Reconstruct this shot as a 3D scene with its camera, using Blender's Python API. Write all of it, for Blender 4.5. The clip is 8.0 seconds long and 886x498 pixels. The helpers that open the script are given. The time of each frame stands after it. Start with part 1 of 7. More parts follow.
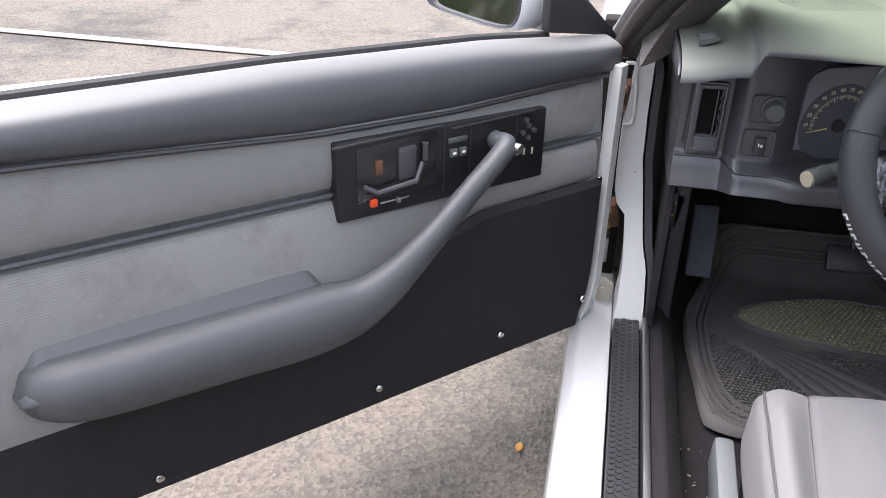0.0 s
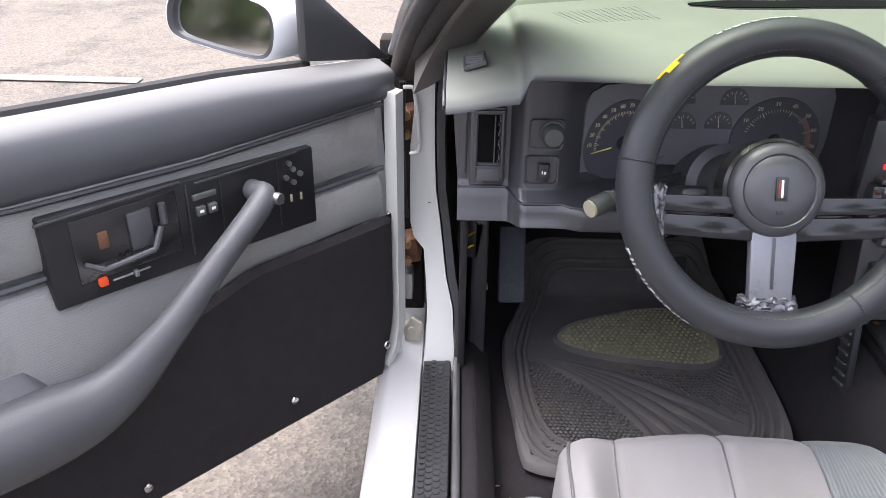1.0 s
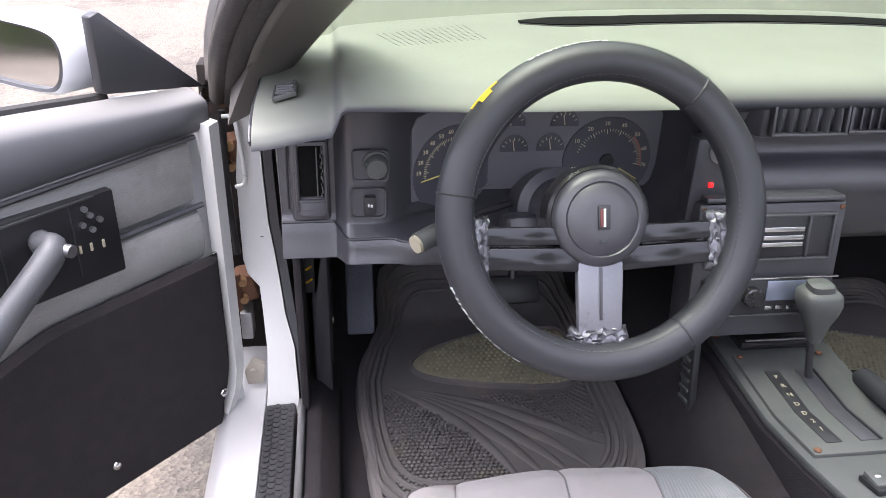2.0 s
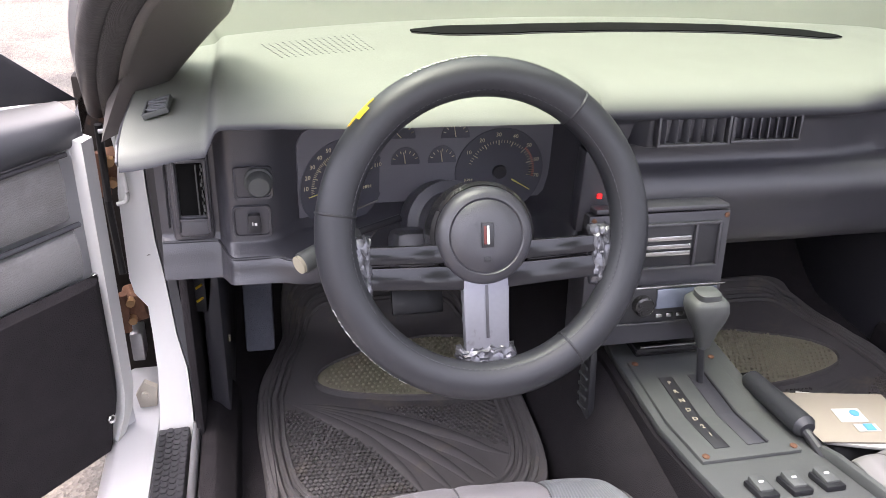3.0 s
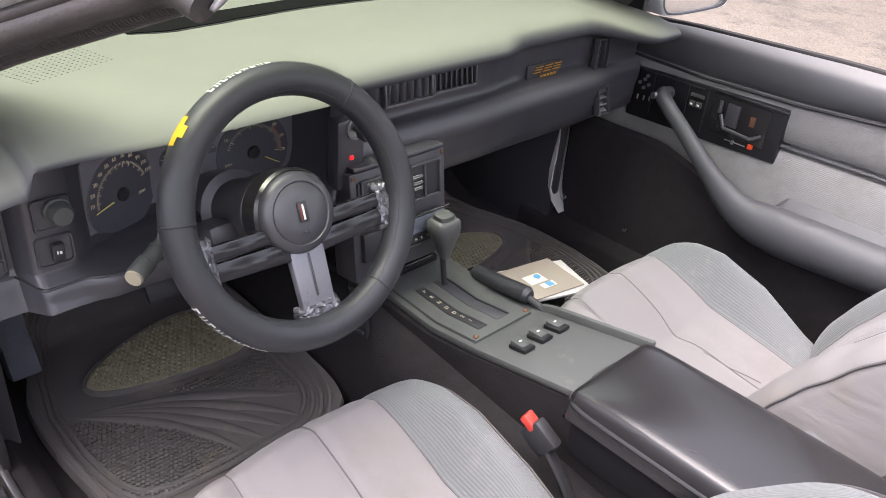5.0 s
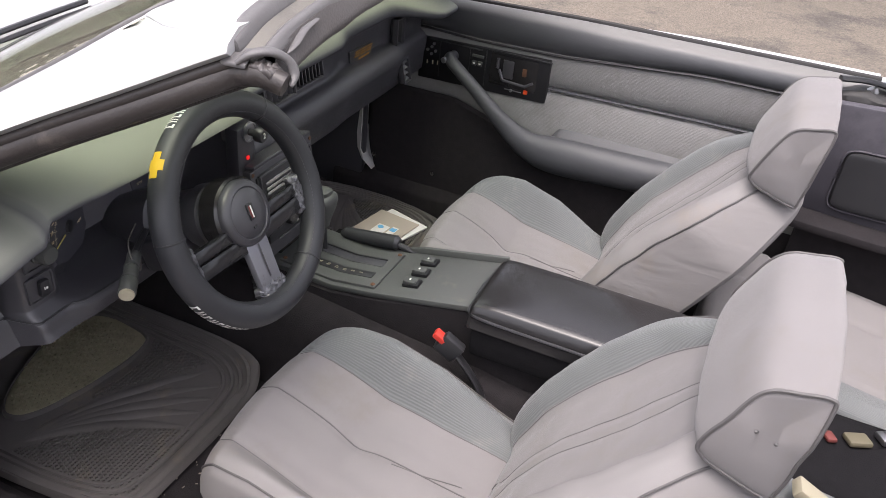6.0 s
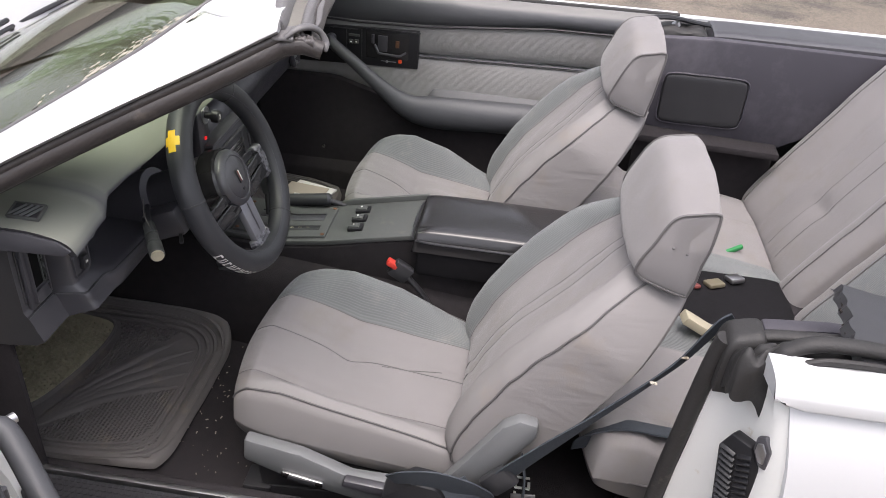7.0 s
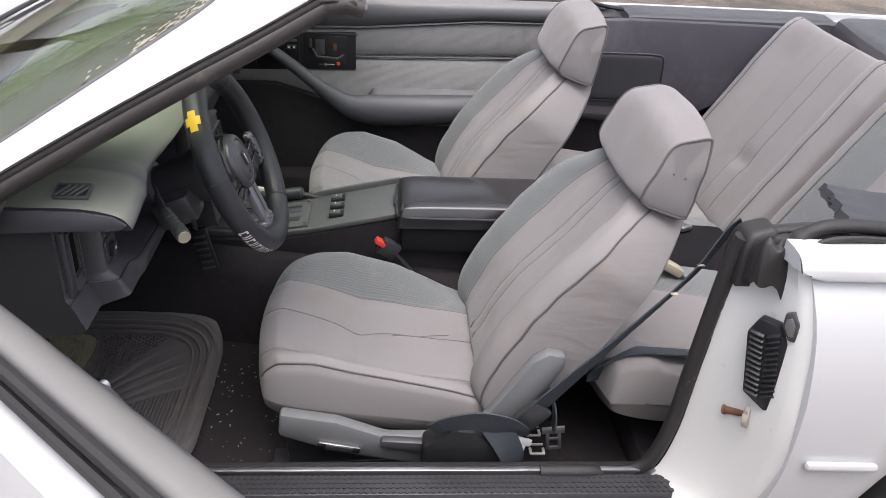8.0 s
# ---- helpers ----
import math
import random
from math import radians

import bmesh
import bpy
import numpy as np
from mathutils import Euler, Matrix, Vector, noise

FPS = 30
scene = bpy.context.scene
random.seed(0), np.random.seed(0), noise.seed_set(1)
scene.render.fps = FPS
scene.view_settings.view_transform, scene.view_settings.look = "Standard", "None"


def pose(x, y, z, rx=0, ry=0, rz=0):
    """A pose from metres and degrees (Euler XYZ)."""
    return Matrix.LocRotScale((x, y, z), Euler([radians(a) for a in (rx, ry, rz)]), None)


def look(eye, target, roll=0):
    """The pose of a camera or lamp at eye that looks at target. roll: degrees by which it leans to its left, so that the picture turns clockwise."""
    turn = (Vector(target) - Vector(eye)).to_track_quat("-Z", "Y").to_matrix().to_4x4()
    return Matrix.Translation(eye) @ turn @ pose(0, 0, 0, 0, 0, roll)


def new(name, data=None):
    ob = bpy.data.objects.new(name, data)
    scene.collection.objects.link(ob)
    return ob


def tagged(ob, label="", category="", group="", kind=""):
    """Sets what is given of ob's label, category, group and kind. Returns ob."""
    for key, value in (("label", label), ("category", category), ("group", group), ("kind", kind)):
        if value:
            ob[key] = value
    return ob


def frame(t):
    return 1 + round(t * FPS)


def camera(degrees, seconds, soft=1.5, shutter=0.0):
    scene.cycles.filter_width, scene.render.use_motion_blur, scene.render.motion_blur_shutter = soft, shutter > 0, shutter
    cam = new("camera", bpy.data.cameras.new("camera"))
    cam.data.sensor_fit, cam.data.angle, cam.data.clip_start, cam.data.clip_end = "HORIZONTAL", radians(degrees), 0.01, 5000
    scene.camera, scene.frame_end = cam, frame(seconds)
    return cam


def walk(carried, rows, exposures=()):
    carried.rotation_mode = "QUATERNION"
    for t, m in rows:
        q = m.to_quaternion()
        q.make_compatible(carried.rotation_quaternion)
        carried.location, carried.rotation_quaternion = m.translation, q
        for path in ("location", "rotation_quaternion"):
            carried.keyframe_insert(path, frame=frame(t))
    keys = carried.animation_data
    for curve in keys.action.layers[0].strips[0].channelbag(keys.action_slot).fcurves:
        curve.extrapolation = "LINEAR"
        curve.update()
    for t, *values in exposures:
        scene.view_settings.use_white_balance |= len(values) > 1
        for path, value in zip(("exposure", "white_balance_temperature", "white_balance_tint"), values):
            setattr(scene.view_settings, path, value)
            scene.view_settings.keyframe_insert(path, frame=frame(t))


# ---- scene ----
cam = camera(58.3, 8.0, soft=0.75)
PATH = [
    (0, (-0.863, -1.051, 1.192), (-1.222, 0.669, 0.237), 1.2),
    (0.5, (-0.807, -0.951, 1.197), (-1.009, 0.795, 0.242), 0.3),
    (1, (-0.752, -0.872, 1.196), (-0.777, 0.888, 0.247), 0.8),
    (1.5, (-0.708, -0.827, 1.203), (-0.586, 0.934, 0.262), 1.4),
    (1.7, (-0.69, -0.811, 1.204), (-0.51, 0.947, 0.267), 1.5),
    (3, (-0.604, -0.773, 1.222), (-0.186, 0.944, 0.285), 3.1),
    (3.5, (-0.609, -0.761, 1.229), (-0.023, 0.906, 0.293), 3.5),
    (4, (-0.64, -0.765, 1.244), (0.161, 0.787, 0.27), 4.7),
    (4.2, (-0.667, -0.775, 1.249), (0.209, 0.731, 0.266), 4.7),
    (5.3, (-1.017, -0.793, 1.394), (0.339, 0.234, 0.342), 5.4),
    (5.5, (-1.088, -0.766, 1.432), (0.333, 0.147, 0.36), 5.4),
    (6, (-1.285, -0.695, 1.503), (0.284, -0.103, 0.413), 6.2),
    (6.5, (-1.511, -0.646, 1.546), (0.132, -0.283, 0.465), 5.4),
    (7, (-1.684, -0.542, 1.557), (-0.006, -0.383, 0.481), 4.6),
    (7.5, (-1.78, -0.378, 1.52), (-0.087, -0.369, 0.454), 3.3),
    (8, (-1.848, -0.281, 1.459), (-0.113, -0.437, 0.477), 3.6),
]
EXPOSURE = [(0.0, 2.12, 6200, 15), (1.0, 2.33, 6250, 16), (1.7, 2.53, 6250, 18), (3.0, 2.72, 6450, 22), (4.0, 2.76, 6500, 23), (5.5, 1.92, 6600, 18), (6.0, 1.62, 6650, 17), (6.5, 1.55, 6650, 16), (8.0, 1.45, 6500, 15)]
walk(cam, [(t, look(eye, target, roll)) for t, eye, target, roll in PATH], EXPOSURE)

# ---- world and light: overcast daylight ----
world = bpy.data.worlds.new("sky")
scene.world = world
world.use_nodes = True
wn = world.node_tree
sky = wn.nodes.new("ShaderNodeTexSky")
sky.sky_type, sky.sun_disc = "NISHITA", False
sky.sun_elevation, sky.sun_rotation = radians(76), radians(275)
sky.air_density, sky.dust_density, sky.ozone_density = 1.0, 4.0, 1.0
haze = wn.nodes.new("ShaderNodeHueSaturation")
haze.inputs["Saturation"].default_value = 0.35
wn.links.new(sky.outputs[0], haze.inputs["Color"])
wn.links.new(haze.outputs[0], wn.nodes["Background"].inputs[0])
wn.nodes["Background"].inputs[1].default_value = 0.15
sun = new("sun", bpy.data.lights.new("sun", "SUN"))
sun.data.energy, sun.data.angle, sun.data.color = 0.55, radians(60), (1.0, 0.97, 0.92)
sun.matrix_world = look((-2.4, 0.2, 10.0), (0, 0, 0.2))


# ---- builders ----
V = Vector


def material(name, base, rough=0.5, metal=0.0, vary=0.12, size=30.0, bump=0.0, fine=400.0, spec=0.5, dirt=None, dirt_at=0.62, dirt_size=9.0):
    """Base colour with blotches at one scale, fine grain at another, relief and dirt."""
    m = bpy.data.materials.new(name)
    m.use_nodes = True
    t = m.node_tree
    b = t.nodes["Principled BSDF"]
    b.inputs["Roughness"].default_value, b.inputs["Metallic"].default_value = rough, metal
    b.inputs["Specular IOR Level"].default_value = spec
    geo = t.nodes.new("ShaderNodeTexCoord")
    n1 = t.nodes.new("ShaderNodeTexNoise")
    n1.inputs["Scale"].default_value, n1.inputs["Detail"].default_value = size, 4
    n2 = t.nodes.new("ShaderNodeTexNoise")
    n2.inputs["Scale"].default_value, n2.inputs["Detail"].default_value = fine, 2
    for n in (n1, n2):
        t.links.new(geo.outputs["Object"], n.inputs["Vector"])
    mix = t.nodes.new("ShaderNodeMix")
    mix.data_type = "RGBA"
    mix.inputs[6].default_value = (*[c * (1 - vary) for c in base], 1)
    mix.inputs[7].default_value = (*[min(1, c * (1 + vary)) for c in base], 1)
    add = t.nodes.new("ShaderNodeMath")
    add.operation = "MULTIPLY_ADD"
    add.inputs[1].default_value = 0.35
    t.links.new(n2.outputs[0], add.inputs[0])
    sub = t.nodes.new("ShaderNodeMath")
    sub.operation = "MULTIPLY"
    sub.inputs[1].default_value = 0.7
    t.links.new(n1.outputs[0], sub.inputs[0])
    t.links.new(sub.outputs[0], add.inputs[2])
    t.links.new(add.outputs[0], mix.inputs[0])
    out = mix.outputs[2]
    if dirt:
        n3 = t.nodes.new("ShaderNodeTexNoise")
        n3.inputs["Scale"].default_value, n3.inputs["Detail"].default_value, n3.inputs["Roughness"].default_value = dirt_size, 7, 0.7
        t.links.new(geo.outputs["Object"], n3.inputs["Vector"])
        ramp = t.nodes.new("ShaderNodeMapRange")
        ramp.inputs[1].default_value, ramp.inputs[2].default_value = dirt_at, dirt_at + 0.14
        t.links.new(n3.outputs[0], ramp.inputs[0])
        md = t.nodes.new("ShaderNodeMix")
        md.data_type = "RGBA"
        md.inputs[7].default_value = (*dirt, 1)
        t.links.new(out, md.inputs[6])
        t.links.new(ramp.outputs[0], md.inputs[0])
        out = md.outputs[2]
    t.links.new(out, b.inputs["Base Color"])
    rr = t.nodes.new("ShaderNodeMapRange")
    rr.inputs[3].default_value, rr.inputs[4].default_value = max(0.02, rough - 0.1), min(1, rough + 0.1)
    t.links.new(n1.outputs[0], rr.inputs[0])
    t.links.new(rr.outputs[0], b.inputs["Roughness"])
    if bump:
        bp = t.nodes.new("ShaderNodeBump")
        bp.inputs["Strength"].default_value, bp.inputs["Distance"].default_value = bump, 0.002
        t.links.new(n2.outputs[0], bp.inputs["Height"])
        t.links.new(bp.outputs[0], b.inputs["Normal"])
    return m


def wavy(m, scale, axis="X", strength=0.5, dist=0.001, kind="SIN", tint=0.0, detail=0.0):
    """Adds parallel ribs or a weave to a material's relief."""
    t = m.node_tree
    b = t.nodes["Principled BSDF"]
    geo = t.nodes.new("ShaderNodeTexCoord")
    w = t.nodes.new("ShaderNodeTexWave")
    w.bands_direction, w.wave_profile = axis, kind
    w.inputs["Scale"].default_value, w.inputs["Distortion"].default_value = scale, detail
    t.links.new(geo.outputs["Object"], w.inputs["Vector"])
    bp = t.nodes.new("ShaderNodeBump")
    bp.inputs["Strength"].default_value, bp.inputs["Distance"].default_value = strength, dist
    t.links.new(w.outputs[0], bp.inputs["Height"])
    old = b.inputs["Normal"].links
    if old:
        t.links.new(old[0].from_socket, bp.inputs["Normal"])
    t.links.new(bp.outputs[0], b.inputs["Normal"])
    if tint:
        src = b.inputs["Base Color"].links[0].from_socket
        mx = t.nodes.new("ShaderNodeMix")
        mx.data_type, mx.blend_type = "RGBA", "MULTIPLY"
        mx.inputs[7].default_value = (1 - tint, 1 - tint, 1 - tint, 1)
        t.links.new(w.outputs[0], mx.inputs[0])
        t.links.new(src, mx.inputs[6])
        t.links.new(mx.outputs[2], b.inputs["Base Color"])
    return m


def sheen(m, amount, rough=0.4, tint=(1, 1, 1)):
    b = m.node_tree.nodes["Principled BSDF"]
    b.inputs["Sheen Weight"].default_value, b.inputs["Sheen Roughness"].default_value = amount, rough
    b.inputs["Sheen Tint"].default_value = (*tint, 1)
    return m


def coat(m, amount=1.0, rough=0.06):
    b = m.node_tree.nodes["Principled BSDF"]
    b.inputs["Coat Weight"].default_value, b.inputs["Coat Roughness"].default_value = amount, rough
    return m


def part(name, bm, mat, parent=None, label="", smooth=35, kind=""):
    """Links a bmesh as one mesh object under a thing or under a part."""
    bmesh.ops.recalc_face_normals(bm, faces=bm.faces)
    me = bpy.data.meshes.new(name)
    bm.to_mesh(me)
    bm.free()
    for m in mat if isinstance(mat, (list, tuple)) else [mat]:
        me.materials.append(m)
    me.polygons.foreach_set("use_smooth", [smooth > 0] * len(me.polygons))
    if 0 < smooth < 180:
        me.set_sharp_from_angle(angle=radians(smooth))
    ob = new(name, me)
    if parent:
        adopt(ob, parent)
    return tagged(ob, label, kind=kind)


def adopt(ob, parent):
    ob.parent = parent
    ob.matrix_parent_inverse = parent.matrix_basis.inverted() if parent.type == "EMPTY" else Matrix()


def fit(assembly, main):
    """Makes an assembly a part of the car: its main mesh takes the name and label, the rest become its sub-parts."""
    kids = list(assembly.children_recursive)
    body = next(k for k in kids if k.name.split(".")[0] == main)
    adopt(body, car)
    for k in kids:
        if k != body:
            k.parent, k.matrix_parent_inverse = body, Matrix()
    name, label = assembly.name.split(".")[0], assembly["label"]
    bpy.data.objects.remove(assembly)
    body.name = name
    return tagged(body, label)


def thing(name, label, category, at=(0, 0, 0), group="", kind=""):
    ob = new(name)
    ob.empty_display_size = 0.05
    ob.matrix_basis = Matrix.Translation(at)
    return tagged(ob, label, category, group, kind)


def merge(bm, other, m=None):
    """Moves the geometry of another bmesh into bm."""
    if m:
        bmesh.ops.transform(other, matrix=m, verts=other.verts)
    me = bpy.data.meshes.new("tmp")
    other.to_mesh(me)
    other.free()
    bm.from_mesh(me)
    bpy.data.meshes.remove(me)
    return bm


def box(c, s, bev=0.004, rot=(0, 0, 0), seg=2, bm=None, mat=0):
    b = bmesh.new()
    bmesh.ops.create_cube(b, size=1, matrix=Matrix.Diagonal((*s, 1)))
    if bev:
        bmesh.ops.bevel(b, geom=b.edges[:], offset=min(bev, min(s) * 0.45), segments=seg, affect="EDGES", profile=0.5)
    for f in b.faces:
        f.material_index = mat
    b.transform(pose(*c, *rot))
    return merge(bm, b) if bm else b


def prism(poly, vec, bev=0.0, seg=2, bm=None):
    """A polygon of 3D points pushed along vec."""
    b = bmesh.new()
    vs = [b.verts.new(p) for p in poly]
    f = b.faces.new(vs)
    got = bmesh.ops.extrude_face_region(b, geom=[f])
    bmesh.ops.translate(b, vec=vec, verts=[g for g in got["geom"] if isinstance(g, bmesh.types.BMVert)])
    if bev:
        bmesh.ops.bevel(b, geom=b.edges[:], offset=bev, segments=seg, affect="EDGES", profile=0.5)
    return merge(bm, b) if bm else b


def loft(rings, closed=True, caps=True, bm=None, mat=0):
    b = bmesh.new()
    vs = [[b.verts.new(p) for p in r] for r in rings]
    n = len(vs[0])
    for a, c in zip(vs, vs[1:]):
        for i in range(n if closed else n - 1):
            j = (i + 1) % n
            b.faces.new((a[i], a[j], c[j], c[i]))
    if caps and closed:
        b.faces.new(vs[0][::-1])
        b.faces.new(vs[-1])
    for f in b.faces:
        f.material_index = mat
    return merge(bm, b) if bm else b


def smooth_line(pts, n=8, closed=False):
    """A Catmull-Rom line through points of any dimension."""
    p = [np.array(q, float) for q in pts]
    ends = (p[-1:], p[:2]) if closed else ([2 * p[0] - p[1]], [2 * p[-1] - p[-2]])
    q = [*ends[0], *p, *ends[1]]
    out = []
    for a, b, c, d in zip(q, q[1:], q[2:], q[3:]):
        for k in range(n):
            t = k / n
            out.append(0.5 * (2 * b + (c - a) * t + (2 * a - 5 * b + 4 * c - d) * t * t + (3 * b - a - 3 * c + d) * t ** 3))
    return out if closed else [*out, p[-1]]


def sweep(pts, r, n=10, closed=False, flat=1.0, up=(0, 0, 1), bm=None, mat=0, caps=True):
    """A tube along points; r: one radius or one for each point; flat: ratio of its height to its width."""
    pts = [V(p) for p in pts]
    rings = []
    for i, p in enumerate(pts):
        a, c = (pts[i - 1], pts[(i + 1) % len(pts)]) if closed else (pts[max(i - 1, 0)], pts[min(i + 1, len(pts) - 1)])
        d = (c - a).normalized()
        side = d.cross(V(up))
        side = side.normalized() if side.length > 1e-4 else d.orthogonal().normalized()
        top = side.cross(d)
        q = r[i] if isinstance(r, (list, tuple, np.ndarray)) else r
        f = flat[i] if isinstance(flat, (list, tuple, np.ndarray)) else flat
        rings.append([p + side * q * math.cos(k) + top * q * f * math.sin(k) for k in np.linspace(0, 2 * math.pi, n, endpoint=False)])
    if closed:
        rings.append(rings[0])
    b = loft(rings, True, caps and not closed, mat=mat)
    if closed:
        bmesh.ops.remove_doubles(b, verts=b.verts, dist=1e-5)
    return merge(bm, b) if bm else b


def rod(a, c, r, r2=None, n=16, bm=None, mat=0, bev=0.0):
    a, c = V(a), V(c)
    b = bmesh.new()
    bmesh.ops.create_cone(b, cap_ends=True, segments=n, radius1=r, radius2=r if r2 is None else r2, depth=(c - a).length)
    if bev:
        es = [e for e in b.edges if len(e.link_faces) == 2 and any(len(f.verts) > 4 for f in e.link_faces)]
        bmesh.ops.bevel(b, geom=es, offset=bev, segments=2, affect="EDGES", profile=0.5)
    for f in b.faces:
        f.material_index = mat
    b.transform(Matrix.Translation((a + c) / 2) @ (c - a).to_track_quat("Z", "Y").to_matrix().to_4x4())
    return merge(bm, b) if bm else b


def lathe(profile, m, n=32, bm=None, mat=0):
    """Turns (radius, height) points round the z axis of the pose m."""
    rings = [[m @ V((r * math.cos(k), r * math.sin(k), h)) for k in np.linspace(0, 2 * math.pi, n, endpoint=False)] for r, h in profile]
    b = loft(rings, mat=mat)
    return merge(bm, b) if bm else b


def edge(l, p):
    return max(0.0, 1 - abs(l) ** p) ** (1 / p)


def pillow(base, rise, nl=40, nv=40, p=7, q=7, bm=None, region=None):
    """A stuffed form on the sheet base(l, v), l and v from -1 to 1, that rises by the vector rise(l, v) and rounds off at its rim."""
    # closer rows towards the rim
    ls = [math.sin(x * math.pi / 2) * 0.5 + x * 0.5 for x in np.linspace(-1, 1, nl)]
    vs = [math.sin(x * math.pi / 2) * 0.5 + x * 0.5 for x in np.linspace(-1, 1, nv)]
    b = bmesh.new()
    top = [[b.verts.new(V(base(l, v)) + V(rise(l, v)) * edge(l, p) * edge(v, q)) for v in vs] for l in ls]
    low = [[top[i][j] if i in (0, nl - 1) or j in (0, nv - 1) else b.verts.new(base(l, v)) for j, v in enumerate(vs)] for i, l in enumerate(ls)]
    for i in range(nl - 1):
        for j in range(nv - 1):
            f = b.faces.new((top[i][j], top[i + 1][j], top[i + 1][j + 1], top[i][j + 1]))
            if region:
                f.material_index = region((ls[i] + ls[i + 1]) / 2, (vs[j] + vs[j + 1]) / 2)
            g = (low[i][j], low[i][j + 1], low[i + 1][j + 1], low[i + 1][j])
            if len(set(g) - {top[i][j], top[i + 1][j], top[i + 1][j + 1], top[i][j + 1]}) > 0:
                b.faces.new(g)
    return merge(bm, b) if bm else b


def table(xs, x):
    """Smooth interpolation in a table {x: values}."""
    ks = sorted(xs)
    x = min(max(x, ks[0]), ks[-1])
    for a, c in zip(ks, ks[1:]):
        if x <= c:
            t = (x - a) / (c - a)
            t = t * t * (3 - 2 * t)
            u, w = np.array(xs[a], float), np.array(xs[c], float)
            return u + (w - u) * t
    return np.array(xs[ks[-1]], float)


def lettering(text, size, depth=0.0006):
    """A mesh of built-in letters, centred, lying in the xy plane."""
    c = bpy.data.curves.new("letters", "FONT")
    c.body, c.size, c.extrude, c.align_x, c.align_y = text, size, depth, "CENTER", "CENTER"
    c.resolution_u = 2
    o = bpy.data.objects.new("letters", c)
    scene.collection.objects.link(o)
    me = bpy.data.meshes.new_from_object(o.evaluated_get(bpy.context.evaluated_depsgraph_get()))
    bpy.data.objects.remove(o)
    b = bmesh.new()
    b.from_mesh(me)
    bpy.data.meshes.remove(me)
    return b


# ---- materials ----
WHITE = coat(material("white car paint", (0.5, 0.505, 0.515), 0.34, vary=0.03, size=6, dirt=(0.55, 0.5, 0.42), dirt_at=0.72), 0.6, 0.1)
JAMB = material("chalky white jamb paint", (0.62, 0.62, 0.6), 0.55, vary=0.05, size=8, dirt=(0.42, 0.34, 0.24), dirt_at=0.66, dirt_size=14)
VINYL = material("charcoal vinyl", (0.062, 0.064, 0.07), 0.46, vary=0.15, size=14, bump=0.25, fine=900)
DARK = material("dark grey plastic", (0.05, 0.049, 0.056), 0.36, vary=0.12, size=18, bump=0.15, fine=800, dirt=(0.085, 0.08, 0.076), dirt_at=0.66, spec=0.75)
BLACK = material("black plastic", (0.03, 0.03, 0.033), 0.38, vary=0.2, size=20, bump=0.1)
CARPET = material("black carpet", (0.032, 0.029, 0.031), 0.95, vary=0.35, size=40, bump=1.0, fine=650, spec=0.1, dirt=(0.09, 0.075, 0.06), dirt_at=0.68)
PILE = material("deep black pile carpet", (0.014, 0.0135, 0.015), 0.95, vary=0.4, size=60, bump=1.0, fine=700, spec=0.08, dirt=(0.07, 0.066, 0.06), dirt_at=0.74, dirt_size=60)
BLUECARPET = material("blue-grey worn carpet", (0.1, 0.105, 0.125), 0.9, vary=0.3, size=25, bump=0.8, fine=500, spec=0.1)
RUBBER = material("brown-black rubber mat", (0.108, 0.1, 0.097), 0.65, vary=0.2, size=12, bump=0.2, fine=500, dirt=(0.155, 0.132, 0.108), dirt_at=0.57)
TANMAT = material("olive grey mat inlay", (0.25, 0.232, 0.16), 0.6, vary=0.15, size=18, dirt=(0.17, 0.15, 0.11), dirt_at=0.55)
FABRIC = sheen(material("faded mauve-grey velour", (0.208, 0.197, 0.197), 0.9, vary=0.1, size=9, bump=0.25, fine=1500, spec=0.15, dirt=(0.2, 0.186, 0.178), dirt_at=0.52, dirt_size=6), 0.2)
RIBBED = sheen(wavy(material("ribbed grey bolster cloth", (0.168, 0.177, 0.178), 0.9, vary=0.12, size=8, bump=0.3, fine=900, spec=0.15, dirt=(0.22, 0.22, 0.212), dirt_at=0.56, dirt_size=8), 95, "X", 0.5, 0.001, tint=0.16), 0.2)
SIDEVIN = material("pale grey seat side cloth", (0.218, 0.207, 0.205), 0.8, vary=0.08, size=8, bump=0.15, fine=900, spec=0.3, dirt=(0.232, 0.21, 0.196), dirt_at=0.54, dirt_size=6)


def creased(m, strength, dist, stretch):
    """Adds broad soft folds to a cloth; stretch sets their run along x, y and z."""
    t = m.node_tree
    b = t.nodes["Principled BSDF"]
    geo, mp, nz, bp = t.nodes.new("ShaderNodeTexCoord"), t.nodes.new("ShaderNodeMapping"), t.nodes.new("ShaderNodeTexNoise"), t.nodes.new("ShaderNodeBump")
    mp.inputs["Scale"].default_value = stretch
    mp.inputs["Rotation"].default_value = (radians(18), 0, 0)
    nz.inputs["Scale"].default_value, nz.inputs["Detail"].default_value, nz.inputs["Distortion"].default_value = 1.0, 2.5, 0.6
    bp.inputs["Strength"].default_value, bp.inputs["Distance"].default_value = strength, dist
    t.links.new(geo.outputs["Object"], mp.inputs["Vector"])
    t.links.new(mp.outputs[0], nz.inputs["Vector"])
    t.links.new(nz.outputs[0], bp.inputs["Height"])
    if b.inputs["Normal"].links:
        t.links.new(b.inputs["Normal"].links[0].from_socket, bp.inputs["Normal"])
    t.links.new(bp.outputs[0], b.inputs["Normal"])
    return m


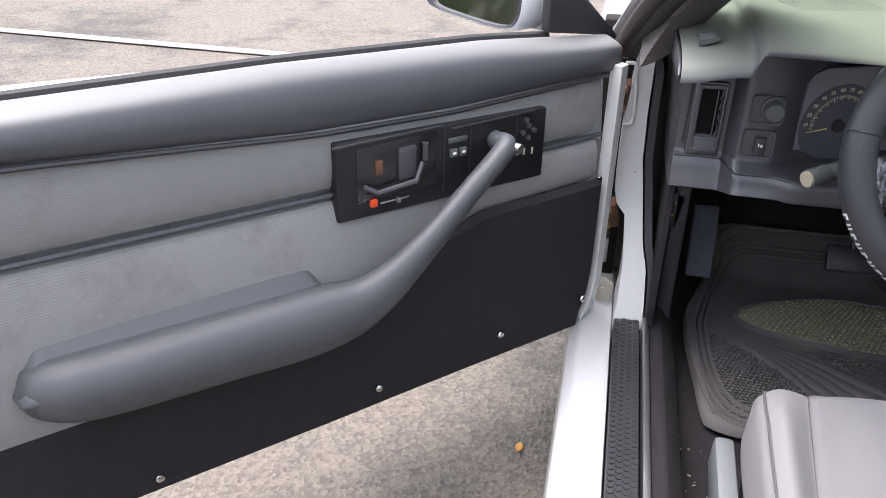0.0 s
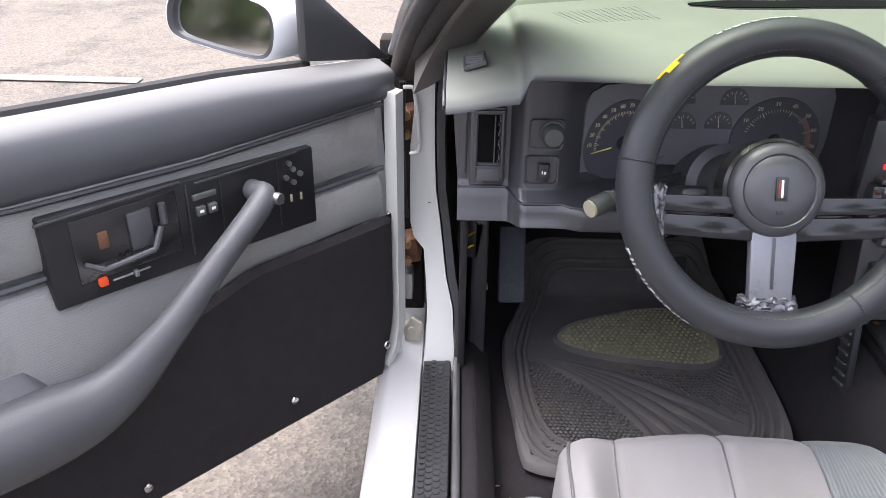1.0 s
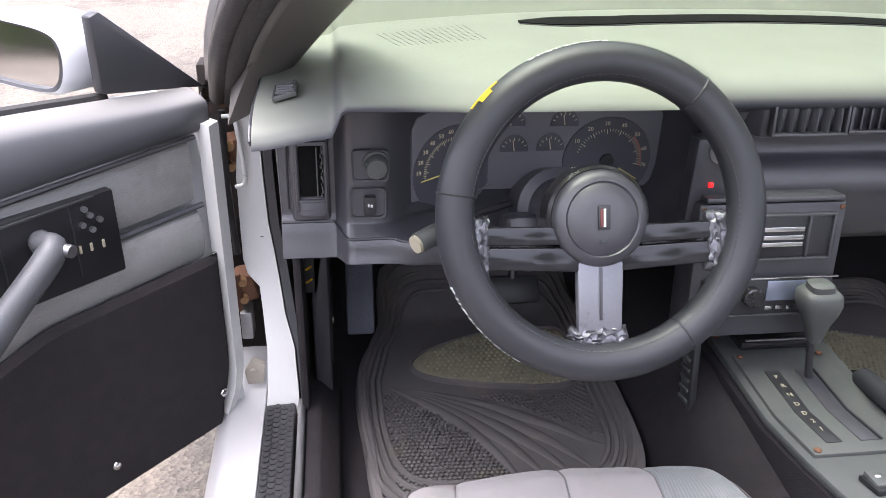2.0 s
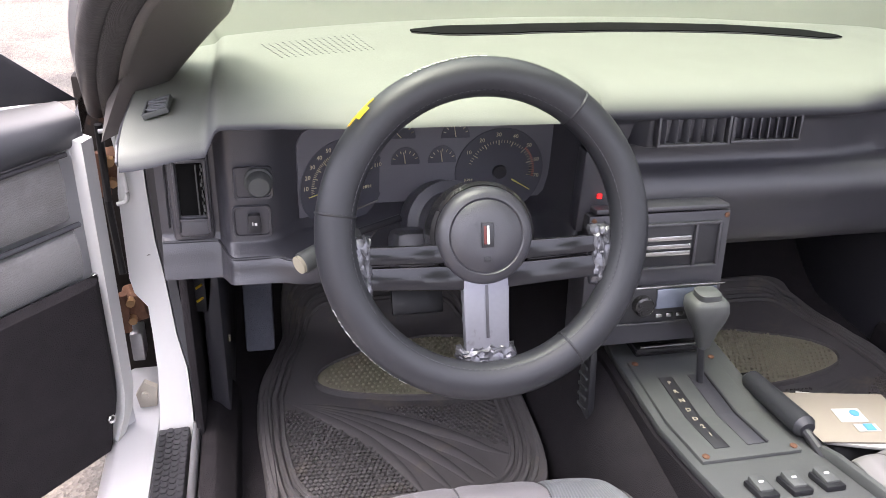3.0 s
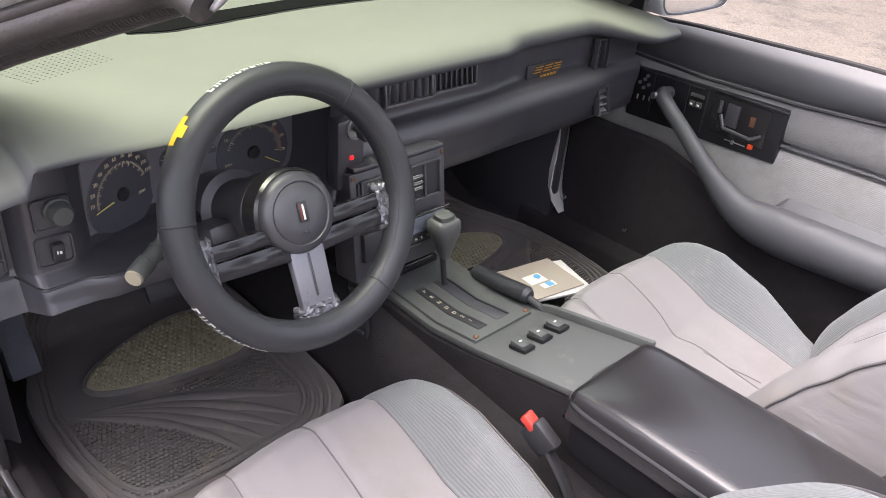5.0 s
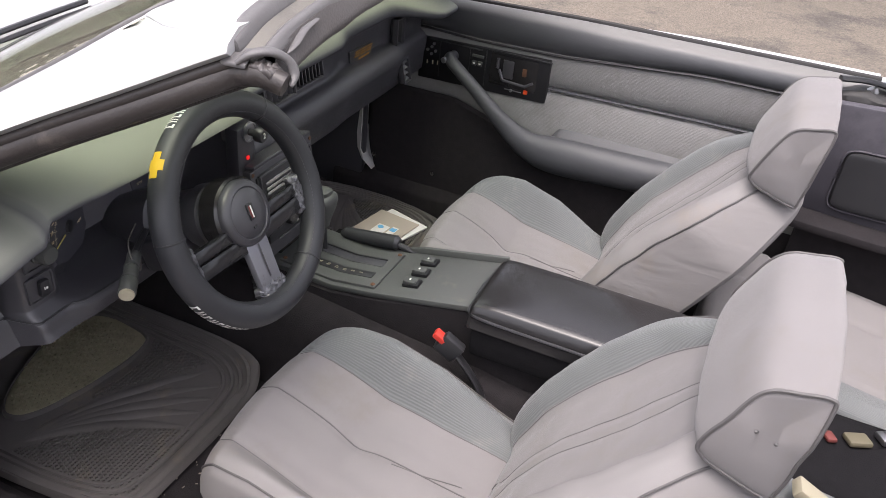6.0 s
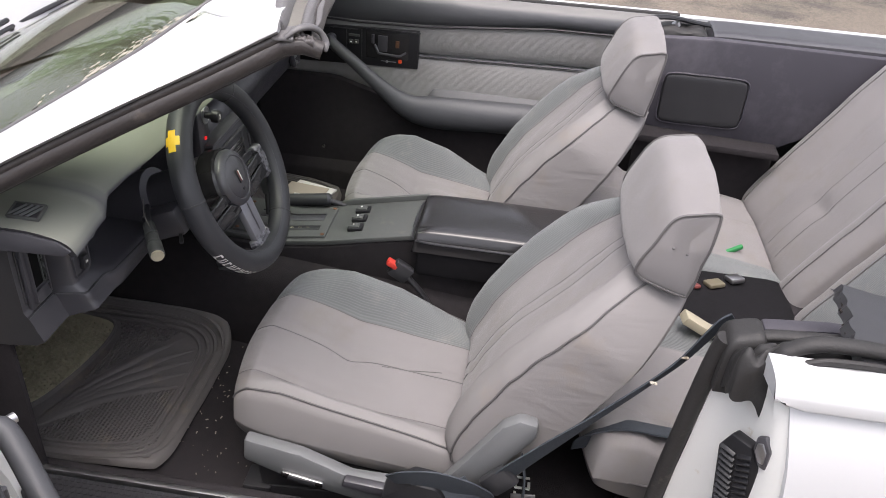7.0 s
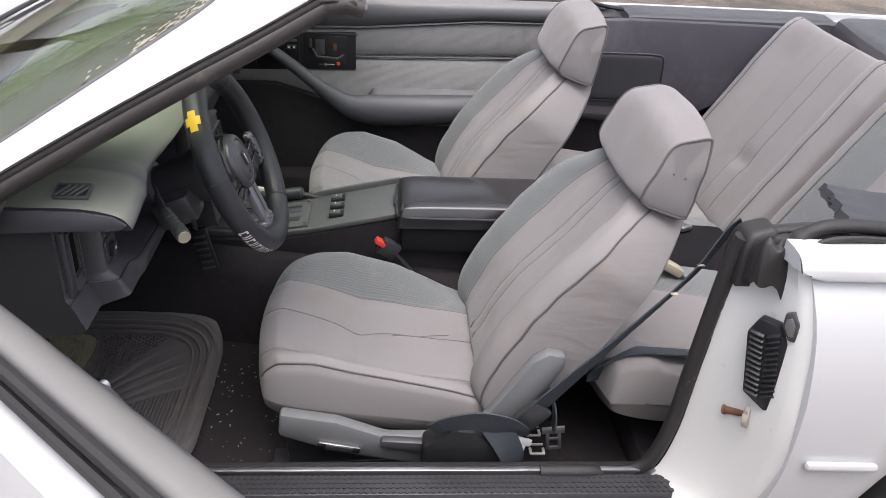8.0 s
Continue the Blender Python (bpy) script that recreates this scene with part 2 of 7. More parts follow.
def paint_top_light(m, pale, lo, hi):
    """Paints sky light into a material: a pale tone on the faces that look up."""
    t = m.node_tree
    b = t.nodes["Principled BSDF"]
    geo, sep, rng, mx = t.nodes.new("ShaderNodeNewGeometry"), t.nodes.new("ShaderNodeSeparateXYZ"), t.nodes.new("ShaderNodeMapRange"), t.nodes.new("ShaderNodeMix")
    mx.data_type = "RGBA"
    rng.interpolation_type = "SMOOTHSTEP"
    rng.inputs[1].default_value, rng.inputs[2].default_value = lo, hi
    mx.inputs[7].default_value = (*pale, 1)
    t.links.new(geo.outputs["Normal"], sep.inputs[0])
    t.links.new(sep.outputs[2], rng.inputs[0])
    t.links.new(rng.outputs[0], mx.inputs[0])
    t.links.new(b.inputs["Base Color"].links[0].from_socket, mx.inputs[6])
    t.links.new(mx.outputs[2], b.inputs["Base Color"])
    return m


SIDECLOTH = creased(material("wrinkled pale seat side cloth", (0.222, 0.21, 0.208), 0.8, vary=0.1, size=6, bump=0.15, fine=900, spec=0.2, dirt=(0.225, 0.203, 0.187), dirt_at=0.56, dirt_size=7), 0.32, 0.01, (5, 7, 24))
creased(FABRIC, 0.3, 0.008, (9, 9, 9))
# vinyl whose up-facing sides are painted paler in place of light from above
PADVIN = paint_top_light(material("sun-bleached beltline vinyl", (0.06, 0.062, 0.068), 0.44, vary=0.12, size=10, bump=0.15, fine=900, spec=0.5), (0.17, 0.165, 0.158), 0.55, 0.98)
DASHV = paint_top_light(material("sun-bleached dash vinyl", (0.055, 0.056, 0.064), 0.5, vary=0.1, size=9, bump=0.15, fine=900, spec=0.3), (0.215, 0.224, 0.192), 0.15, 0.9)
PIPING = material("dark grey piping", (0.095, 0.09, 0.09), 0.6, vary=0.1)
DOORCLOTH = sheen(wavy(material("grey door cloth", (0.235, 0.234, 0.231), 0.85, vary=0.18, size=5, bump=0.5, fine=900, spec=0.2, dirt=(0.2, 0.195, 0.19), dirt_at=0.54, dirt_size=5), 90, "Z", 0.3, 0.0008), 0.25)
GREYPLAS = material("grey console plastic", (0.078, 0.082, 0.079), 0.5, vary=0.15, size=14, bump=0.2, fine=700, dirt=(0.13, 0.125, 0.11), dirt_at=0.6, dirt_size=16)
SEATPLAS = material("mid grey seat trim plastic", (0.14, 0.145, 0.149), 0.5, vary=0.1, size=12, bump=0.15, dirt=(0.25, 0.24, 0.22), dirt_at=0.66)
LEATHER = material("black leather", (0.03, 0.031, 0.035), 0.42, vary=0.15, size=25, bump=0.1, fine=1100)
GLOSSV = coat(material("worn shiny black vinyl", (0.02, 0.019, 0.02), 0.2, vary=0.2, size=15, bump=0.1, fine=250), 0.25, 0.2)
CHROME = material("worn chrome", (0.6, 0.6, 0.6), 0.22, 1.0, vary=0.2, size=60)
STEEL = material("dull steel", (0.42, 0.42, 0.43), 0.4, 1.0, vary=0.2, size=80)
TINPLATE = material("bright zinc plate", (0.62, 0.62, 0.63), 0.45, 0.4, vary=0.1, size=60)
RUST = material("rusty steel", (0.13, 0.06, 0.032), 0.85, vary=0.5, size=60, bump=0.6, fine=300)
FOIL = material("peeled silver lining", (0.17, 0.17, 0.185), 0.38, 0.6, vary=0.2, size=45, dirt=(0.05, 0.05, 0.055), dirt_at=0.5, dirt_size=70)
SPOKE = material("worn silver spoke", (0.22, 0.22, 0.245), 0.42, 0.45, vary=0.12, size=25, bump=0.05, fine=200, dirt=(0.1, 0.095, 0.1), dirt_at=0.62, dirt_size=30)
SEAL = material("black rubber seal", (0.018, 0.017, 0.017), 0.6, vary=0.3, size=30, bump=0.3, fine=200, dirt=(0.12, 0.1, 0.085), dirt_at=0.62)
# near-black colour that paints the shade inside holes and slots
HOLESHADE = material("deep black cavity", (0.006, 0.006, 0.006), 0.9, vary=0.3, spec=0.1)
PANEL = material("black door switch plastic", (0.013, 0.013, 0.015), 0.42, vary=0.25, size=25, bump=0.08, spec=0.4, dirt=(0.05, 0.048, 0.045), dirt_at=0.7, dirt_size=20)
COVER = material("brown-grey pillar plastic", (0.13, 0.118, 0.11), 0.55, vary=0.12, size=10, bump=0.2, fine=700, dirt=(0.09, 0.08, 0.072), dirt_at=0.58)
BELT = material("blue-black webbing", (0.035, 0.042, 0.052), 0.7, vary=0.15, bump=0.5, fine=700)
VIOLET = material("violet-grey vinyl", (0.054, 0.051, 0.062), 0.6, vary=0.3, size=4, bump=0.2, fine=700, spec=0.35, dirt=(0.088, 0.083, 0.097), dirt_at=0.5, dirt_size=3)
OLDRUBBER = material("brown-black weathered seal", (0.036, 0.031, 0.03), 0.45, vary=0.3, size=20, bump=0.3, fine=200, dirt=(0.1, 0.086, 0.075), dirt_at=0.62)
LINING = wavy(material("black ribbed pillar lining", (0.034, 0.03, 0.029), 0.55, vary=0.3, size=25, bump=0.4, fine=300, dirt=(0.08, 0.068, 0.06), dirt_at=0.62), 110, "Y", 0.8, 0.0015)
MUTED = material("dull carton", (0.13, 0.115, 0.075), 0.7, vary=0.2)
PALE = material("weathered grey rubber", (0.115, 0.111, 0.113), 0.45, vary=0.25, size=14, bump=0.2, fine=300, dirt=(0.12, 0.11, 0.1), dirt_at=0.6, dirt_size=12)
CREAM = material("cream-grey aged rubber", (0.135, 0.127, 0.112), 0.55, vary=0.2, size=16, bump=0.2, fine=300, dirt=(0.1, 0.092, 0.085), dirt_at=0.6, dirt_size=14)
OLDPALE = material("dull brown-grey rubber", (0.085, 0.078, 0.077), 0.5, vary=0.25, size=14, bump=0.3, fine=300, dirt=(0.13, 0.12, 0.11), dirt_at=0.6, dirt_size=18)
MIRGLOSS = material("dark gloss spoke film", (0.028, 0.028, 0.031), 0.1, 0.3, vary=0.3, size=25, dirt=(0.1, 0.098, 0.092), dirt_at=0.64, dirt_size=40)
GFACE = material("dial face", (0.085, 0.085, 0.1), 0.45, vary=0.1)
DULLRED = material("dull red card", (0.16, 0.04, 0.035), 0.6, vary=0.15)
RED = material("red plastic", (0.6, 0.05, 0.035), 0.4, vary=0.1)
ORANGE = material("orange lock tab", (0.85, 0.09, 0.02), 0.45, vary=0.08)
YELLOW = material("yellow print", (0.8, 0.5, 0.02), 0.5, vary=0.05)
OFFWHITE = material("off-white print", (0.8, 0.8, 0.77), 0.5, vary=0.05)
TAN = material("tan card", (0.34, 0.295, 0.25), 0.7, vary=0.06, size=10)
PAPER = material("white paper", (0.6, 0.59, 0.58), 0.8, vary=0.04)
BLUE = material("blue print", (0.1, 0.36, 0.62), 0.6, vary=0.05)
# near-black that paints the hinge gap's shade, blotched with rusty grime
GRIMESHADE = material("hinge gap grime", (0.022, 0.018, 0.016), 0.85, vary=0.4, size=40, bump=0.4, fine=200, spec=0.2, dirt=(0.1, 0.05, 0.028), dirt_at=0.6, dirt_size=22)
GOLDRUST = material("rusty yellow zinc bolt", (0.32, 0.19, 0.09), 0.6, 0.3, vary=0.4, size=80)
DIRTYJAMB = material("dirty cream jamb paint", (0.4, 0.37, 0.31), 0.6, vary=0.15, size=30, dirt=(0.16, 0.11, 0.07), dirt_at=0.55, dirt_size=40)
BEIGE = material("yellowed ivory plastic", (0.38, 0.345, 0.255), 0.5, vary=0.1)
AMBER = material("amber print", (0.45, 0.22, 0.03), 0.5)
FILM = material("bluish silver display", (0.27, 0.3, 0.38), 0.2, 0.6, vary=0.25, size=25)
GAUGE = material("gauge face", (0.165, 0.16, 0.178), 0.5, vary=0.1)
PRINT = material("faded amber-white dial print", (0.62, 0.55, 0.38), 0.5, vary=0.1)
NEEDLE = material("faded yellow needle", (0.75, 0.65, 0.2), 0.5, vary=0.1)
BANDRED = material("faded red dial band", (0.6, 0.22, 0.15), 0.5, vary=0.1)
GREEN = material("green plastic", (0.02, 0.2, 0.06), 0.5)
TYRE = material("tyre rubber", (0.02, 0.02, 0.02), 0.8, bump=0.3)
ASPHALT = material("worn tan asphalt", (0.19, 0.17, 0.15), 0.92, vary=0.3, size=2.2, bump=1.0, fine=140, spec=0.2, dirt=(0.105, 0.1, 0.094), dirt_at=0.48, dirt_size=1.1)


def speckle(m, scale, light, dark):
    """Aggregate stones of mixed tone set in the surface."""
    t = m.node_tree
    b = t.nodes["Principled BSDF"]
    geo, vo, ramp, mx = t.nodes.new("ShaderNodeTexCoord"), t.nodes.new("ShaderNodeTexVoronoi"), t.nodes.new("ShaderNodeValToRGB"), t.nodes.new("ShaderNodeMix")
    vo.inputs["Scale"].default_value = scale
    t.links.new(geo.outputs["Object"], vo.inputs["Vector"])
    t.links.new(vo.outputs["Color"], ramp.inputs[0])
    ramp.color_ramp.elements[0].color, ramp.color_ramp.elements[1].color = (*dark, 1), (*light, 1)
    mx.data_type, mx.blend_type = "RGBA", "MULTIPLY"
    mx.inputs[0].default_value = 1.0
    t.links.new(b.inputs["Base Color"].links[0].from_socket, mx.inputs[6])
    t.links.new(ramp.outputs[0], mx.inputs[7])
    t.links.new(mx.outputs[2], b.inputs["Base Color"])
    bp = t.nodes.new("ShaderNodeBump")
    bp.inputs["Strength"].default_value, bp.inputs["Distance"].default_value = 0.6, 0.006
    t.links.new(vo.outputs["Distance"], bp.inputs["Height"])
    t.links.new(b.inputs["Normal"].links[0].from_socket, bp.inputs["Normal"])
    t.links.new(bp.outputs[0], b.inputs["Normal"])


speckle(ASPHALT, 120, (1.25, 1.2, 1.12), (0.62, 0.6, 0.58))
PAINTLINE = material("worn white road paint", (0.3, 0.275, 0.245), 0.8, vary=0.15, size=12, bump=0.5, fine=140, dirt=(0.22, 0.2, 0.18), dirt_at=0.47, dirt_size=14)
BARK = material("bark", (0.09, 0.07, 0.05), 0.95, vary=0.4, size=12, bump=1.0, fine=60)
LEAF = material("leaf green", (0.06, 0.11, 0.025), 0.6, vary=0.5, size=1.2)


def glass(name, tint, rough=0.02):
    m = bpy.data.materials.new(name)
    m.use_nodes = True
    t = m.node_tree
    t.nodes.remove(t.nodes["Principled BSDF"])
    clear, gloss, mix = t.nodes.new("ShaderNodeBsdfTransparent"), t.nodes.new("ShaderNodeBsdfGlossy"), t.nodes.new("ShaderNodeMixShader")
    clear.inputs[0].default_value = (*tint, 1)
    gloss.inputs["Roughness"].default_value = rough
    fr = t.nodes.new("ShaderNodeFresnel")
    fr.inputs[0].default_value = 1.5
    t.links.new(fr.outputs[0], mix.inputs[0])
    t.links.new(clear.outputs[0], mix.inputs[1])
    t.links.new(gloss.outputs[0], mix.inputs[2])
    t.links.new(mix.outputs[0], t.nodes["Material Output"].inputs[0])
    return m


TINTED = glass("green tinted glass", (0.89, 0.94, 0.85))
MIRROR = material("mirror", (0.85, 0.85, 0.85), 0.03, 1.0, vary=0.01)
LAMP = bpy.data.materials.new("red warning light")
LAMP.use_nodes = True
LAMP.node_tree.nodes["Principled BSDF"].inputs["Emission Color"].default_value = (1, 0.02, 0.02, 1)
LAMP.node_tree.nodes["Principled BSDF"].inputs["Emission Strength"].default_value = 0.25
LAMP.node_tree.nodes["Principled BSDF"].inputs["Base Color"].default_value = (0.5, 0.02, 0.02, 1)

# ---- ground ----
GROUND = 0.05


def ground():
    b = bmesh.new()
    n = 60
    ks = [math.copysign(abs(k) ** 3, k) * 400 for k in np.linspace(-1, 1, n + 1)]
    vs = [[b.verts.new((x, y, GROUND + 0.006 * noise.noise((x * 0.7, y * 0.7, 0)) * (abs(x) < 12 and abs(y) < 12))) for y in ks] for x in ks]
    for i in range(n):
        for j in range(n):
            b.faces.new((vs[i][j], vs[i + 1][j], vs[i + 1][j + 1], vs[i][j + 1]))
    part("ground", b, ASPHALT, None, "worn tan-grey asphalt of a parking lot", 180, "structure")


ground()
part("parking_line", box((-4.9, 2.98, GROUND + 0.008), (5.2, 0.085, 0.004), 0.0015, (0, 0, -1.5)), PAINTLINE, None, "worn white parking line on the asphalt", kind="structure")

# ---- car shell ----
car = thing("car", "white two-door convertible with its roof down, parked on asphalt", "car", (0, 0, GROUND))


SIDE = smooth_line([(0.22, 0.862), (0.3, 0.888), (0.4, 0.907), (0.52, 0.919), (0.62, 0.921), (0.72, 0.913), (0.8, 0.893), (0.845, 0.87), (0.868, 0.855)], 5)


def side_skin(sign, front, y1, ztop, arch_y, n=40):
    """A body side from rocker to beltline with a wheel arch; front(z) is its leading edge."""
    rings = []
    for t in np.linspace(0, 1, n):
        ym = front(0.6) + (y1 - front(0.6)) * t
        w = 0.37 ** 2 - (ym - arch_y) ** 2
        low = max(0.22, GROUND + 0.3 + math.sqrt(w)) if w > 0 else 0.22
        top = ztop(ym)
        ro, ri = [], []
        for k in np.linspace(0, 1, 22):
            z = low + (top - low) * k
            y = front(z) + (y1 - front(z)) * t
            x = float(np.interp(z + 0.868 - top, [p[0] for p in SIDE], [p[1] for p in SIDE])) - 0.1 * max(0, abs(y) - 1.6) ** 2
            ro.append(V((sign * x, y, z)))
            ri.append(V((sign * (x - 0.02), y, z)))
        ro += [V((sign * (x - dx), y, top + dz)) for dx, dz in ((0.006, 0.005), (0.02, 0.009), (0.075, 0.012))]
        ri += [V((sign * (x - dx), y, top + dz)) for dx, dz in ((0.026, -0.006), (0.04, -0.004), (0.075, 0.0))]
        rings.append(ro + ri[::-1])
    return loft(rings)


def quarter_edge(z):
    return float(np.interp(z, [0.22, 0.44, 0.52, 0.655, 0.78, 0.85, 0.88], [-0.9, -0.945, -0.955, -0.955, -0.945, -0.934, -0.93]))


for sg in (-1, 1):
    part("quarter_panel", side_skin(sg, quarter_edge, -2.35, lambda y: 0.868, -1.47), WHITE, car, "", 60)
    part("fender", side_skin(sg, lambda z: 0.475, 2.2, lambda y: 0.868 - 0.05 * (y - 0.45), 1.1), WHITE, car, "", 60)

# hood and rear deck, gently crowned sheets with thickness
part("hood", pillow(lambda l, v: (0.84 * l, 1.42 + 0.76 * v, 0.84 - 0.05 * v), lambda l, v: (0, 0, 0.035 + 0.03 * (1 - l * l)), 24, 20, 12, 12), WHITE, car)
part("rear_deck", pillow(lambda l, v: (0.84 * l, -2.12 + 0.25 * v, 0.84), lambda l, v: (0, 0, 0.05 + 0.02 * (1 - l * l)), 20, 12, 12, 12), WHITE, car)
part("front_bumper", pillow(lambda l, v: (0.86 * l, 2.2 - 0.12 * l * l, 0.45 + 0.24 * v), lambda l, v: (0, 0.1, 0), 20, 12, 5, 5), WHITE, car)
part("rear_bumper", pillow(lambda l, v: (0.86 * l, -2.34 + 0.1 * l * l, 0.5 + 0.3 * v), lambda l, v: (0, -0.1, 0), 20, 12, 5, 5), WHITE, car)
cowl = part("cowl_panel", pillow(lambda l, v: (0.78 * l, 0.71 - 0.16 * l * l + 0.06 * v, 0.86), lambda l, v: (0, 0, 0.035), 24, 8, 12, 8), BLACK, car, "black slotted cowl panel below the windshield")
for x0, x1 in ((-0.62, 0.0), (0.02, 0.6)):
    w = bmesh.new()
    pts = [(x0 + (x1 - x0) * t, 0.69 - 0.14 * (x0 + (x1 - x0) * t) ** 2 - 0.02 * t, 0.915 + 0.03 * t) for t in np.linspace(0, 1, 9)]
    sweep(pts, 0.006, 6, bm=w)
    sweep([(p[0], p[1] - 0.012, p[2] - 0.012) for p in pts[2:]], 0.005, 6, bm=w)
    rod((x0, 0.71 - 0.1 * x0 * x0, 0.885), (x0, 0.69 - 0.1 * x0 * x0, 0.925), 0.018, bm=w, bev=0.003)
    part("wiper", w, BLACK, car)


def wheel(x, y):
    s = 1 if x > 0 else -1
    m = Matrix.Translation((x, y, GROUND + 0.315)) @ pose(0, 0, 0, 0, 90 * s, 0)
    tyre = part("wheel", lathe([(0.2, -0.1), (0.29, -0.105), (0.31, -0.08), (0.315, 0), (0.31, 0.08), (0.29, 0.105), (0.2, 0.1)], m), TYRE, car, "black road tyre")
    part("rim", lathe([(0.02, 0.03), (0.06, 0.06), (0.12, 0.05), (0.185, 0.07), (0.205, 0.1), (0.205, -0.08), (0.02, -0.08)], m), STEEL, tyre, "silver alloy rim")


for x in (-0.8, 0.8):
    for y in (-1.47, 1.1):
        wheel(x, y)


# floor pan with tunnel, toe board and rear wells
def floor_z(x, y):
    z = 0.165 + 0.075 * min(max((y + 0.45) / 0.6, 0), 1)
    z += max(0, y - 0.66) ** 1.2 * 1.1
    z += max(0, abs(x) - 0.66) * 0.5
    tun = 0.24 if y > -0.85 else 0.27
    return z + tun * max(0, 1 - (abs(x) / 0.17) ** 6) ** 0.5 if abs(x) < 0.17 else z


b = bmesh.new()
xs, ys = np.linspace(-0.72, 0.72, 49), np.linspace(-1.35, 0.85, 45)
up = [[b.verts.new((x, y, floor_z(x, y))) for y in ys] for x in xs]
dn = [[b.verts.new((x, y, 0.13)) for y in ys] for x in xs]
for i in range(len(xs) - 1):
    for j in range(len(ys) - 1):
        b.faces.new((up[i][j], up[i + 1][j], up[i + 1][j + 1], up[i][j + 1]))
        b.faces.new((dn[i][j], dn[i][j + 1], dn[i + 1][j + 1], dn[i + 1][j]))
for i in range(len(xs) - 1):
    for j in (0, len(ys) - 1):
        b.faces.new((up[i][j], up[i + 1][j], dn[i + 1][j], dn[i][j]))
for j in range(len(ys) - 1):
    for i in (0, len(xs) - 1):
        b.faces.new((up[i][j], up[i][j + 1], dn[i][j + 1], dn[i][j]))
part("floor_pan", b, CARPET, car, "black carpeted floor pan with crumbs and dust", 50)
part("firewall", box((0, 0.86, 0.55), (1.6, 0.03, 0.72), 0.005), CARPET, car, "black padded firewall")
part("kick_panel", box((-0.705, 0.6, 0.5), (0.03, 0.5, 0.55), 0.008), DARK, car)
part("kick_panel", box((0.705, 0.6, 0.5), (0.03, 0.5, 0.55), 0.008), DARK, car)


for sg in (-1, 1):
    part("kick_lining", box((sg * 0.734, 0.56, 0.46), (0.012, 0.58, 0.58), 0.003), CARPET, car)


def along_y(prof, y0, y1, bev=0.004):
    return prism([(x, y0, z) for x, z in prof], (0, y1 - y0, 0), bev)


